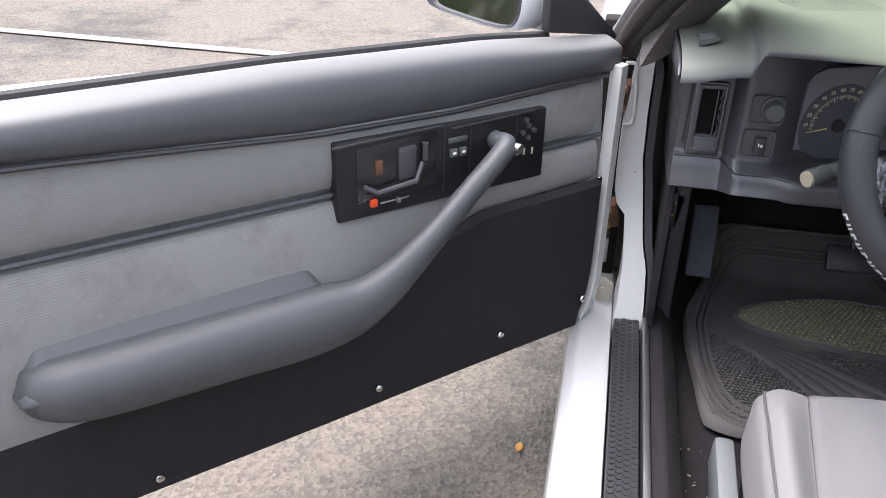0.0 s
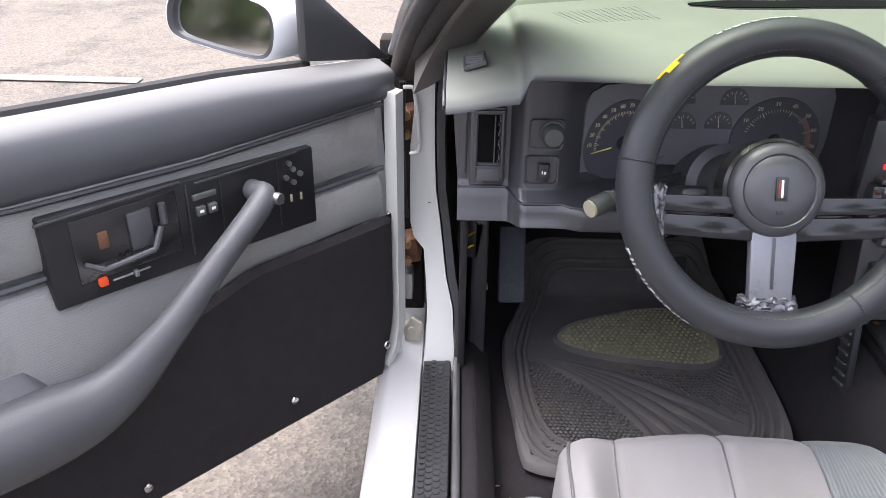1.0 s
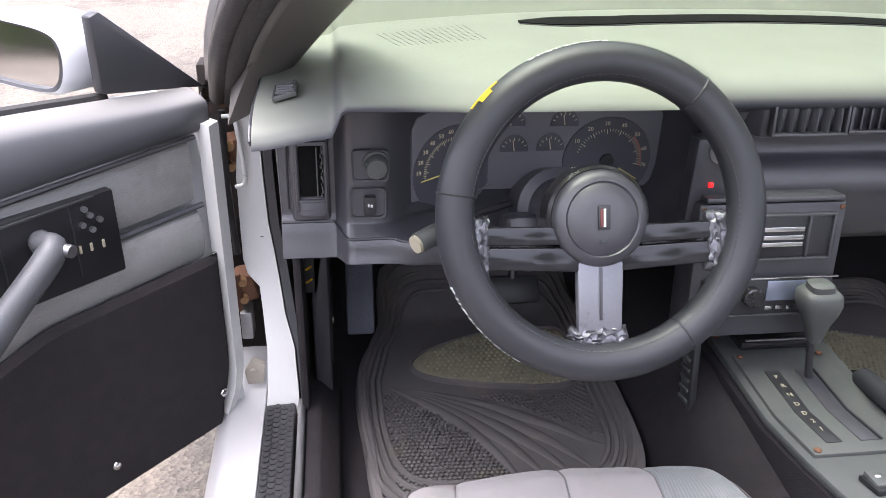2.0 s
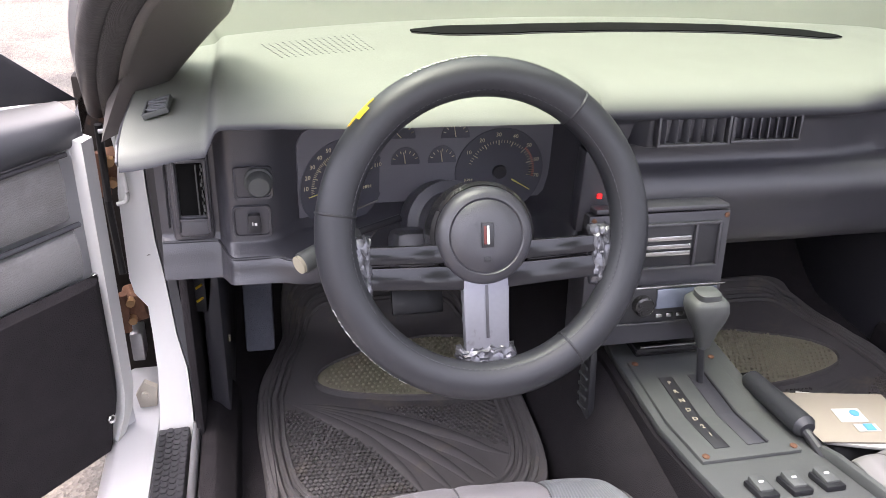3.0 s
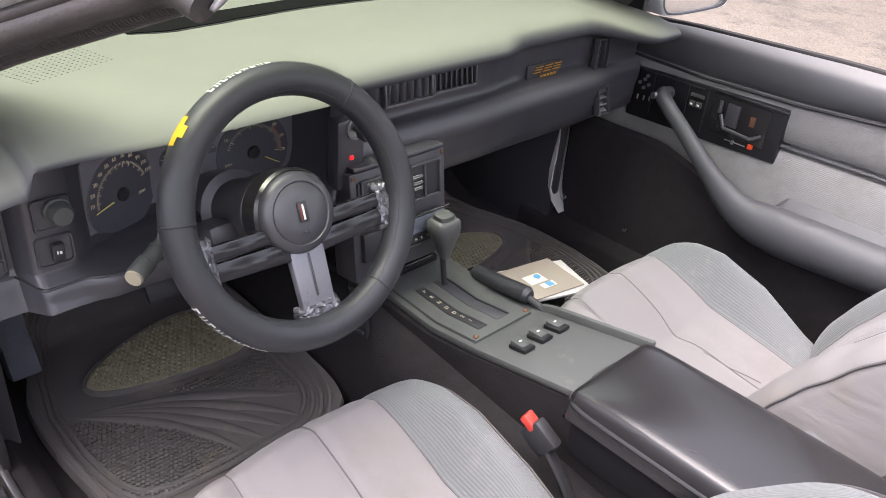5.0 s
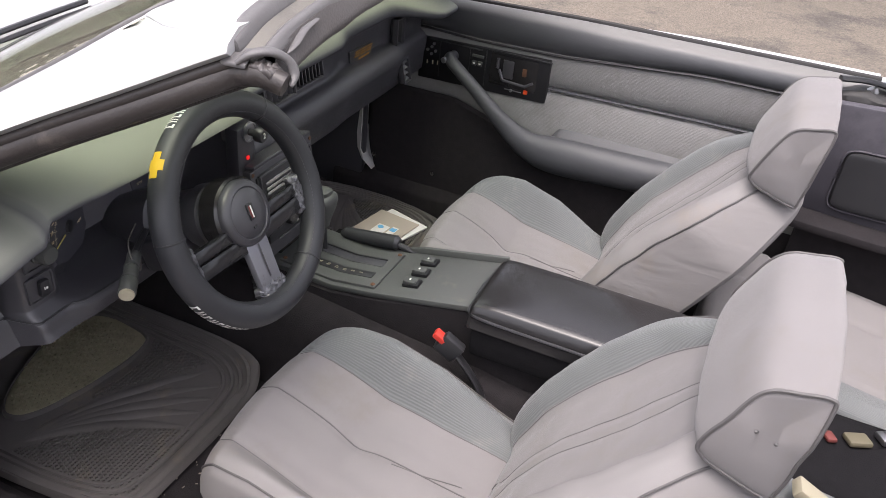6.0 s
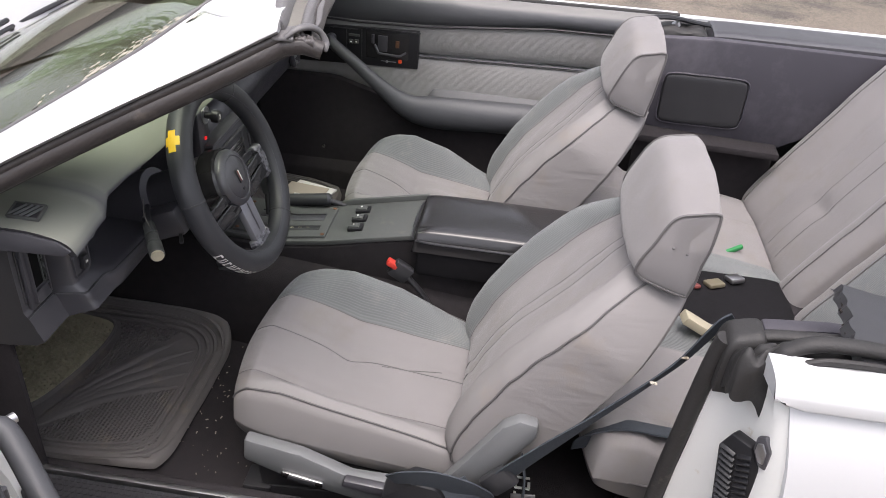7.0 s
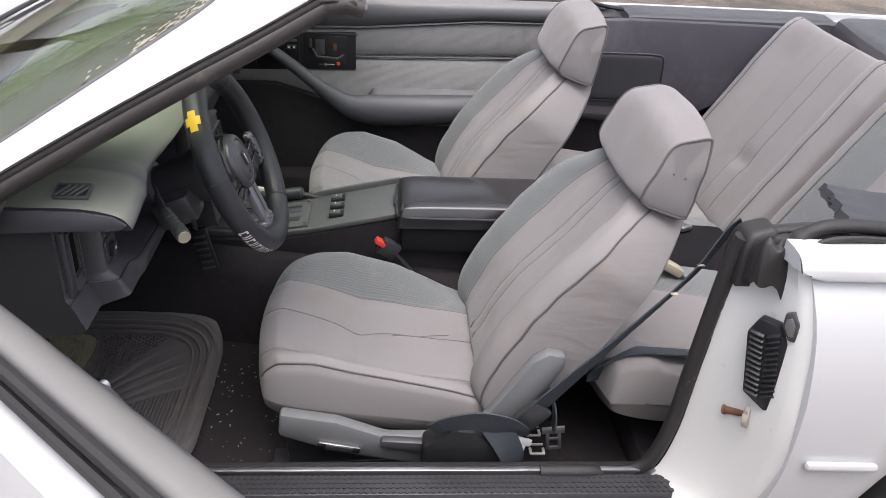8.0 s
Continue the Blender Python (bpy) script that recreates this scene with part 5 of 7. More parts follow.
# knob and red lamp beside the gauges
kb = part("rear_defog_panel", box((-0.167, 0.158, 0.795), (0.055, 0.03, 0.12), 0.005), DARK, dash)
wk = part("wiper_knob", lathe([(0.007, 0), (0.007, 0.016), (0.014, 0.018), (0.0145, 0.03), (0.012, 0.034), (0.001, 0.034)], face(-0.158, 0.143, 0.84), 24), BLACK, kb)
lt = lettering("2", 0.016)
lt.transform(face(-0.158, 0.1086, 0.84))
part("knob_mark", lt, OFFWHITE, wk, smooth=0)
part("knob_ring", lathe([(0.02, 0), (0.02, 0.004), (0.0165, 0.005), (0.016, 0.002), (0.001, 0.002)], face(-0.158, 0.144, 0.84), 24), STEEL, kb)
part("warning_light", box((-0.167, 0.1415, 0.79), (0.007, 0.004, 0.007), 0.001), LAMP, kb, "lit red warning light")
# badge on the right face, plain bars in its colours
bd = part("badge", box((0.385, 0.2065, 0.824), (0.105, 0.004, 0.032), 0.0015, (-4, 0, 0)), BLACK, dash, "black badge with amber and white bars")
for i in range(3):
    for z in (0.834, 0.8285, 0.823):
        part("badge_bar", box((0.362 + 0.03 * i + (z - 0.82) * 0.5, 0.2036, z), (0.024, 0.002, 0.0022), 0.0005, (-4, 0, 0)), AMBER, bd)
for i in range(5):
    part("badge_bar", box((0.378 + 0.011 * i, 0.2042, 0.8135), (0.008, 0.002, 0.005), 0.0005, (-4, 0, 0)), AMBER, bd)
fit(dash, "dash_body")

# ---- steering wheel and column ----
WC, WT = V((-0.367, 0.0, 0.814)), 22
WM = Matrix.Translation(WC) @ pose(0, 0, 0, 90 - WT, 0, 0)  # local z towards the driver
wheel_ob = thing("steering_wheel", "steering wheel in a black stitched leather cover with worn silver spokes", "steering wheel", WC)
R, TR, RX, RY = 0.1735, 0.0225, 0.003, 0.005
b = sweep([WM @ V((RX + R * math.cos(a), RY + R * math.sin(a), 0)) for a in np.linspace(0, 2 * math.pi, 96, endpoint=False)], TR, 20, True, up=WM.to_3x3() @ V((0, 0, 1)))
rim = part("rim_cover", b, LEATHER, wheel_ob, "black stitched leather rim cover", 180)
for a in (52, 171, 304):
    t = radians(a)
    c = WM @ V((RX + R * math.cos(t), RY + R * math.sin(t), 0))
    q = (WM.to_3x3() @ V((-math.sin(t), math.cos(t), 0))).to_track_quat("Z", "Y").to_matrix().to_4x4()
    part("seam", lathe([(TR + 0.0004, -0.0016), (TR + 0.0012, 0), (TR + 0.0004, 0.0016), (TR - 0.003, 0.0016), (TR - 0.003, -0.0016)], Matrix.Translation(c) @ q, 24), BLACK, rim)
st = bmesh.new()
for i in range(150):
    a = 2 * math.pi * i / 150
    p = R - TR * 0.72
    z = TR * 0.71
    d = 2 * math.pi / 150 * 0.3
    rod(WM @ V((RX + p * math.cos(a - d), RY + p * math.sin(a - d), z)), WM @ V((RX + p * math.cos(a + d), RY + p * math.sin(a + d), z)), 0.0005, n=4, bm=st)
part("stitching", st, DARK, rim, "dark thread stitching", kind="stuff")
# printed marks on the cover
def on_rim(a, ph, lift=0.0006):
    t, f = radians(a), radians(ph)
    return WM @ V((RX + (R + (TR + lift) * math.cos(f)) * math.cos(t), RY + (R + (TR + lift) * math.cos(f)) * math.sin(t), (TR + lift) * math.sin(f)))
def rim_patch(a0, a1, p0, p1, mat, name, n=6):
    g = bmesh.new()
    vs = [[g.verts.new(on_rim(a0 + (a1 - a0) * i / n, p0 + (p1 - p0) * j / n)) for j in range(n + 1)] for i in range(n + 1)]
    ws_ = [[g.verts.new(on_rim(a0 + (a1 - a0) * i / n, p0 + (p1 - p0) * j / n, -0.001)) for j in range(n + 1)] for i in range(n + 1)]
    for i in range(n):
        for j in range(n):
            g.faces.new((vs[i][j], vs[i + 1][j], vs[i + 1][j + 1], vs[i][j + 1]))
            g.faces.new((ws_[i][j], ws_[i][j + 1], ws_[i + 1][j + 1], ws_[i + 1][j]))
    return part(name, g, mat, rim, smooth=180)
rim_patch(129.5, 141.5, -16, 20, YELLOW, "yellow_emblem")
rim_patch(133, 138, -34, 38, YELLOW, "yellow_emblem")
for i in range(9):
    for a0, st_ in ((117, -3.2), (203, 4.1)):
        a = a0 + st_ * i
        w = 0.62 * st_
        rim_patch(a, a + w * 0.36, -24, 24, OFFWHITE, "print_bar", 3)
        if i % 3 != 1:
            rim_patch(a + w * 0.36, a + w, -24, -13, OFFWHITE, "print_bar", 3)
        if i % 2 == 0:
            rim_patch(a + w * 0.36, a + w, 14, 24, OFFWHITE, "print_bar", 3)
        else:
            rim_patch(a + w * 0.72, a + w, -24, 24, OFFWHITE, "print_bar", 3)
# hub
hub = part("hub", lathe([(0.05, -0.05), (0.056, -0.03), (0.057, -0.004), (0.053, 0.004), (0.044, 0.0065), (0.042, 0.0045), (0.041, 0.006), (0.02, 0.0085), (0.0005, 0.009)], WM @ pose(0, 0, 0.0), 40), DARK, wheel_ob, "round black horn pad", 50)
part("hub_ring", lathe([(0.058, -0.05), (0.062, -0.045), (0.062, -0.012), (0.058, -0.008), (0.054, -0.012)], WM, 40), GLOSSV, hub)
em = box((0, 0.002, 0.0105), (0.014, 0.028, 0.003), 0.001)
em.transform(WM)
part("hub_emblem", em, BLACK, hub)
for x, mt, w in ((-0.0035, DULLRED, 0.003), (0.0, OFFWHITE, 0.0028)):
    em = box((x, 0.002, 0.0122), (w, 0.021, 0.002), 0.0004)
    em.transform(WM)
    part("emblem_stripe", em, mt, hub)
em = box((0.0, -0.026, 0.0085), (0.008, 0.005, 0.0015), 0.0005)
em.transform(WM)
part("hub_mark", em, BLACK, hub)
# spokes: split side spokes and one broad lower spoke, with torn foil at the ends
def spoke(poly, mat, nm="spoke"):
    g = prism([V((x, y, -0.016)) for x, y in poly], (0, 0, 0.014), 0.003)
    g.transform(WM)
    return part(nm, g, mat, wheel_ob)
for s in (-1, 1):
    spoke([(s * 0.045, -0.03), (s * 0.155, -0.026), (s * 0.155, -0.006), (s * 0.045, -0.008)], MIRGLOSS)
    spoke([(s * 0.025, -0.062), (s * 0.155, -0.054), (s * 0.155, -0.029), (s * 0.025, -0.033)], MIRGLOSS)
    g = pillow(lambda l, v: (s * (0.143 + 0.013 * l + 0.004 * noise.noise((l * 3, v * 4, s))), -0.03 + 0.036 * v + 0.006 * noise.noise((l * 5, v * 3, 2)), -0.016), lambda l, v: (0, 0, 0.017 + 0.005 * noise.noise((l * 4, v * 6, s * 3))), 18, 22, 4, 4)
    g.transform(WM)
    part("spoke_end", g, FOIL, wheel_ob, "torn silver spoke end")
spoke([(-0.028, -0.05), (0.028, -0.05), (0.026, -0.15), (-0.026, -0.15)], SPOKE)
spoke([(-0.0012, -0.056), (0.0012, -0.056), (0.0012, -0.12), (-0.0012, -0.12)], DARK, "spoke_seam").location = (0, -0.0012, 0.0005)
g = pillow(lambda l, v: (0.036 * l + 0.004 * noise.noise((l * 4, v * 3, 9)), -0.142 + 0.014 * v + 0.005 * noise.noise((l * 6, v, 4)), -0.016), lambda l, v: (0, 0, 0.017 + 0.006 * noise.noise((l * 7, v * 5, 7))), 22, 16, 4, 4)
g.transform(WM)
part("spoke_end", g, FOIL, wheel_ob, "torn silver spoke end")

fit(wheel_ob, "rim_cover")
col = thing("steering_column", "dark plastic steering column with key and stalk", "steering column", (-0.36, 0.2, 0.68))
cm = WM @ pose(0, 0, 0)
part("column_shroud", lathe([(0.05, -0.055), (0.056, -0.06), (0.056, -0.085), (0.05, -0.1), (0.046, -0.17), (0.06, -0.175), (0.06, -0.23), (0.05, -0.3)], cm, 32), DARK, col, "dark grey column shroud", 50)
lb = box((-0.05, -0.03, -0.14), (0.075, 0.06, 0.08), 0.012)
lb.transform(cm)
part("column_housing", lb, DARK, col)
sk = bmesh.new()
k0, k1 = V((-0.5, 0.12, 0.765)), V((-0.572, 0.072, 0.752))
part("stalk_arm", rod(V((-0.44, 0.15, 0.768)), k0, 0.0055, n=10), BLACK, col)
for f0, f1, r0 in ((0, 0.3, 0.011), (0.3, 0.36, 0.0125), (0.36, 0.62, 0.0115), (0.62, 0.68, 0.0135), (0.68, 1, 0.0135)):
    rod(k0.lerp(k1, f0), k0.lerp(k1, f1), r0, n=16, bm=sk, bev=0.001)
part("turn_stalk", sk, GREYPLAS, col, "worn grey multifunction stalk")
part("stalk_end", rod(k1, k1 + (k1 - k0).normalized() * 0.004, 0.0115, n=16), BEIGE, col)
wr = bmesh.new()
sweep(smooth_line([(-0.47, 0.14, 0.76), (-0.5, 0.11, 0.742), (-0.52, 0.1, 0.76), (-0.51, 0.12, 0.79), (-0.47, 0.14, 0.8)], 6), 0.0011, 6, bm=wr)
part("loose_wire", wr, COVER, col, "loose tan wire")
part("tilt_lever", rod((-0.42, 0.1, 0.73), (-0.47, 0.075, 0.715), 0.004, n=8), BLACK, col)

fit(col, "column_shroud")
# ---- centre stack and console ----
con = thing("centre_console", "grey plastic centre console with shifter gate and switches", "car console", (0, -0.1, 0.24))
part("console_body", loft([[V((-w, y, 0.2)), V((-w, y, z - 0.012)), V((-w + 0.01, y, z)), V((w - 0.01, y, z)), V((w, y, z - 0.012)), V((w, y, 0.2))] for y, z, w in ((0.3, 0.5, 0.1), (0.2, 0.497, 0.1), (0.0, 0.492, 0.096), (-0.1, 0.508, 0.094), (-0.32, 0.556, 0.09), (-0.34, 0.5, 0.09), (-0.75, 0.47, 0.09))]), CARPET, con, "black carpeted console sides", 20)
def slab(prof, w0, w1, t, bev=0.003):
    """A bent strip along y: (y, z) points, from x w0 to w1, t thick."""
    poly = [V((w0, y, z)) for y, z in prof] + [V((w0, y, z - t)) for y, z in reversed(prof)]
    return prism(poly, (w1 - w0, 0, 0), bev)
part("console_top", slab([(0.195, 0.508), (0.0, 0.5), (-0.1, 0.516), (-0.325, 0.566)], -0.094, 0.088, 0.014), GREYPLAS, con, "dusty grey console top")
gate = part("shifter_plate", slab([(0.135, 0.5105), (0.0, 0.506), (-0.098, 0.5215)], -0.082, 0.062, 0.008, 0.0015), GREYPLAS, con, "grey shifter plate")
part("shifter_slot", slab([(0.09, 0.5105), (0.0, 0.5075), (-0.075, 0.5195)], -0.004, 0.022, 0.006, 0.0008), DARK, gate)
part("slot_line", slab([(0.09, 0.512), (0.0, 0.5095), (-0.075, 0.5215)], 0.023, 0.027, 0.005, 0.0008), BLACK, gate)
part("gear_strip", slab([(0.09, 0.5105), (0.0, 0.5075), (-0.075, 0.5195)], -0.052, -0.03, 0.006, 0.0008), BLACK, gate)
for i, ch in enumerate(("P", "R", "N", "D", "D", "2", "1")):
    y = 0.075 - 0.02 * i
    z = float(np.interp(-y, [-0.09, 0, 0.075], [0.5112, 0.5082, 0.5202]))
    lt = lettering(ch, 0.011)
    lt.transform(Matrix.Translation((-0.041, y, z)) @ pose(0, 0, 0, -4, 0, 0))
    part("gear_letter", lt, BEIGE, gate, smooth=0)
for x, y, z in ((-0.074, -0.09, 0.5215), (0.054, -0.09, 0.5215), (-0.074, 0.125, 0.512), (0.054, 0.125, 0.512), (-0.085, 0.185, 0.51), (0.075, 0.185, 0.51)):
    part("console_screw", lathe([(0.005, 0), (0.005, 0.001), (0.003, 0.0025), (0.0005, 0.003)], Matrix.Translation((x, y, z)), 10), RUST, con)
part("tray_strip", box((-0.005, 0.148, 0.5245), (0.105, 0.004, 0.004), 0.001), CHROME, con)
part("ash_tray", box((-0.005, 0.166, 0.517), (0.12, 0.046, 0.014), 0.003), GLOSSV, con, "glossy black ashtray lid")
# shift lever
shf = thing("gear_shifter", "black shift lever with worn grey T-shaped knob", "gear lever", (0.008, 0.072, 0.505))
part("shift_rod", rod((0.009, 0.074, 0.505), (-0.014, 0.066, 0.6), 0.0055, n=12), BLACK, shf)
def kring(t, w, d):
    c = V((0.009, 0.074, 0.505)).lerp(V((-0.024, 0.06, 0.678)), t)
    return [c + V((w * math.copysign(abs(math.cos(a)) ** 0.6, math.cos(a)), d * math.copysign(abs(math.sin(a)) ** 0.6, math.sin(a)), 0)) for a in np.linspace(0, 2 * math.pi, 20, endpoint=False)]
part("shift_knob", loft([kring(t, w, d) for t, w, d in ((0.42, 0.009, 0.009), (0.5, 0.012, 0.012), (0.62, 0.017, 0.017), (0.72, 0.025, 0.022), (0.82, 0.03, 0.024), (0.9, 0.029, 0.023), (0.94, 0.022, 0.018))]), GREYPLAS, shf, "worn grey knob", 60)
part("shift_button", loft([kring(t, w, d) for t, w, d in ((0.92, 0.018, 0.016), (0.99, 0.017, 0.015), (1.0, 0.014, 0.012))]), GREYPLAS, shf)
fit(shf, "shift_knob")
# window switches on the console
for x in (-0.045, 0.0, 0.045):
    z0 = 0.516 + (-0.1 + 0.168) * 0.222
    g = box((0, 0, 0.004), (0.027, 0.037, 0.008), 0.002)
    g.transform(Matrix.Translation((x, -0.168, z0)) @ pose(0, 0, 0, -12.5, 0, 0))
    sw = part("console_switch", g, PANEL, con)
    g = box((0, 0.003, 0.009), (0.019, 0.028, 0.008), 0.002, (8, 0, 0))
    g.transform(Matrix.Translation((x, -0.168, z0)) @ pose(0, 0, 0, -12.5, 0, 0))
    part("rocker", g, GREYPLAS, sw)
    g = box((0, 0.003, 0.0135), (0.006, 0.003, 0.0015), 0.0004, (8, 0, 0))
    g.transform(Matrix.Translation((x, -0.168, z0)) @ pose(0, 0, 0, -12.5, 0, 0))
    part("switch_mark", g, OFFWHITE, sw)
# armrest bin
arm = thing("console_armrest", "worn shiny black vinyl armrest lid on the console", "armrest", (-0.03, -0.5, 0.5))
part("armrest_bin", box((-0.03, -0.53, 0.51), (0.186, 0.4, 0.08), 0.01), PILE, arm)
part("console_rail", slab([(-0.1, 0.527), (-0.13, 0.538), (-0.33, 0.582)], 0.083, 0.093, 0.022, 0.003), GREYPLAS, con)
part("armrest_lid", pillow(lambda l, v: (-0.03 + 0.1 * l, -0.53 + 0.21 * v, 0.542), lambda l, v: (0, 0, 0.058 + 0.006 * (1 - l * l) * (1 - v * v)), 24, 36, 9, 9), GLOSSV, arm, "worn shiny black padded lid", 60)
part("armrest_seam", sweep([(-0.03 + 0.103 * math.copysign(abs(math.cos(a)) ** 0.2, math.cos(a)), -0.53 + 0.213 * math.copysign(abs(math.sin(a)) ** 0.2, math.sin(a)), 0.572) for a in np.linspace(0, 2 * math.pi, 60, endpoint=False)], 0.003, 6, True), BLACK, arm)
part("armrest_latch", box((-0.03, -0.316, 0.567), (0.05, 0.01, 0.014), 0.003), BLACK, arm)
fit(arm, "armrest_lid")
fit(con, "console_body")
# centre stack: bezel, heater slider, radio
sm = Matrix.Translation((-0.077, 0.112, 0.669)) @ pose(0, 0, 0, 82, 0, 0)
stack = thing("radio_console", "dark grey centre stack with heater panel and car radio", "car console", (-0.075, 0.15, 0.51))
def on_stack(name, c, s, mat, parent, bev=0.003, label="", rot=(0, 0, 0)):
    g = box(c, s, bev, rot)
    g.transform(sm)
    return part(name, g, mat, parent, label)
on_stack("stack_bezel", (0, 0.0, -0.03), (0.215, 0.2, 0.06), DARK, stack, 0.005, "dark grey bezel")
on_stack("stack_brow", (0.0, 0.106, -0.02), (0.2, 0.008, 0.05), DARK, stack)
hp = on_stack("heater_panel", (0.0, 0.052, 0.0015), (0.19, 0.062, 0.006), BLACK, stack, 0.003, "black heater panel with chrome sliders")
for y in (0.064, 0.052, 0.042):
    on_stack("heater_slider", (-0.015, y, 0.006), (0.12, 0.007, 0.006), CHROME, hp, 0.001)
for x_ in (0.052, 0.088, -0.088):
    on_stack("heater_frame", (x_, 0.052, 0.005), (0.004, 0.062, 0.008), DARK, hp, 0.001)
for y_ in (0.02, 0.084):
    on_stack("heater_frame", (0.0, y_, 0.005), (0.18, 0.004, 0.008), DARK, hp, 0.001)
rad = on_stack("car_radio", (0.0, -0.035, 0.004), (0.186, 0.054, 0.014), BLACK, stack, 0.004, "black car radio with silver display")
on_stack("radio_display", (0.046, -0.025, 0.0118), (0.092, 0.03, 0.003), FILM, rad, 0.001)
for i in range(6):
    on_stack("radio_button", (0.006 + 0.016 * i, -0.0505, 0.012), (0.011, 0.006, 0.004), CHROME, rad, 0.001)
kn = lathe([(0.015, 0), (0.0145, 0.012), (0.012, 0.014), (0.0005, 0.014)], sm @ Matrix.Translation((-0.022, -0.032, 0.01)), 20)
part("radio_knob", kn, GLOSSV, rad)
on_stack("radio_trim", (0.02, -0.0065, 0.0115), (0.17, 0.003, 0.004), CHROME, rad, 0.001)
on_stack("radio_trim", (0.02, -0.062, 0.0115), (0.17, 0.003, 0.004), DARK, rad, 0.001)
for x, y in ((0.1, 0.092), (-0.1, 0.092)):
    part("stack_screw", lathe([(0.004, 0), (0.004, 0.001), (0.0005, 0.002)], sm @ Matrix.Translation((x, y, 0.0)), 10), RUST, stack)
fit(stack, "stack_bezel")
# hand brake
hb = thing("hand_brake", "black hand brake lever beside the console", "hand brake", (0.11, -0.05, 0.3))
part("brake_grip", sweep([(0.09, 0.075, 0.502), (0.09, 0.065, 0.508), (0.088, 0.02, 0.515), (0.084, -0.066, 0.53), (0.084, -0.073, 0.53)], [0.009, 0.0155, 0.016, 0.0165, 0.011], 14), LEATHER, hb)
part("brake_arm", rod((0.084, -0.07, 0.526), (0.094, -0.2, 0.495), 0.007, n=10), BLACK, hb)
# near-black strip paints the shade of the lever's slot
part("brake_slot", slab([(0.1, 0.496), (0.0, 0.497), (-0.1, 0.508), (-0.22, 0.53)], 0.089, 0.116, 0.01, 0.002), HOLESHADE, hb)
part("brake_base", box((0.103, -0.1, 0.42), (0.03, 0.32, 0.15), 0.006), CARPET, hb)
fit(hb, "brake_grip")
# pedals and hood release
ped = thing("brake_pedal", "ribbed black rubber pedal on a steel arm", "pedal", (-0.34, 0.55, 0.3))
part("pedal_pad", box((-0.34, 0.5, 0.42), (0.1, 0.015, 0.055), 0.005, (-30, 0, 0)), BLACK, ped)
part("pedal_arm", rod((-0.34, 0.51, 0.44), (-0.34, 0.6, 0.64), 0.009, n=10), BLACK, ped)
acc = thing("accelerator_pedal", "ribbed black accelerator pedal beside the tunnel", "pedal", (-0.17, 0.32, 0.3))
part("pedal_pad", box((-0.138, 0.145, 0.475), (0.012, 0.04, 0.125), 0.004, (-12, 0, 0)), BLACK, acc)
for i in range(6):
    part("pedal_rib", box((-0.144, 0.138 + 0.0035 * i, 0.43 + 0.017 * i), (0.006, 0.03, 0.006), 0.0015, (-12, 0, 0)), GREYPLAS, acc)
cb = thing("hood_release", "small black bracket with yellow wires under the dash", "bracket", (-0.72, 0.36, 0.55))
part("bracket", box((-0.717, 0.358, 0.555), (0.03, 0.016, 0.07), 0.003, (0, 8, 0)), BLACK, cb)
for z in (0.568, 0.544):
    part("wire_tip", rod((-0.726, 0.349, z - 0.003), (-0.716, 0.349, z + 0.004), 0.002, n=8), YELLOW, cb)
fit(ped, "pedal_pad")
fit(acc, "pedal_pad")
fit(cb, "bracket")

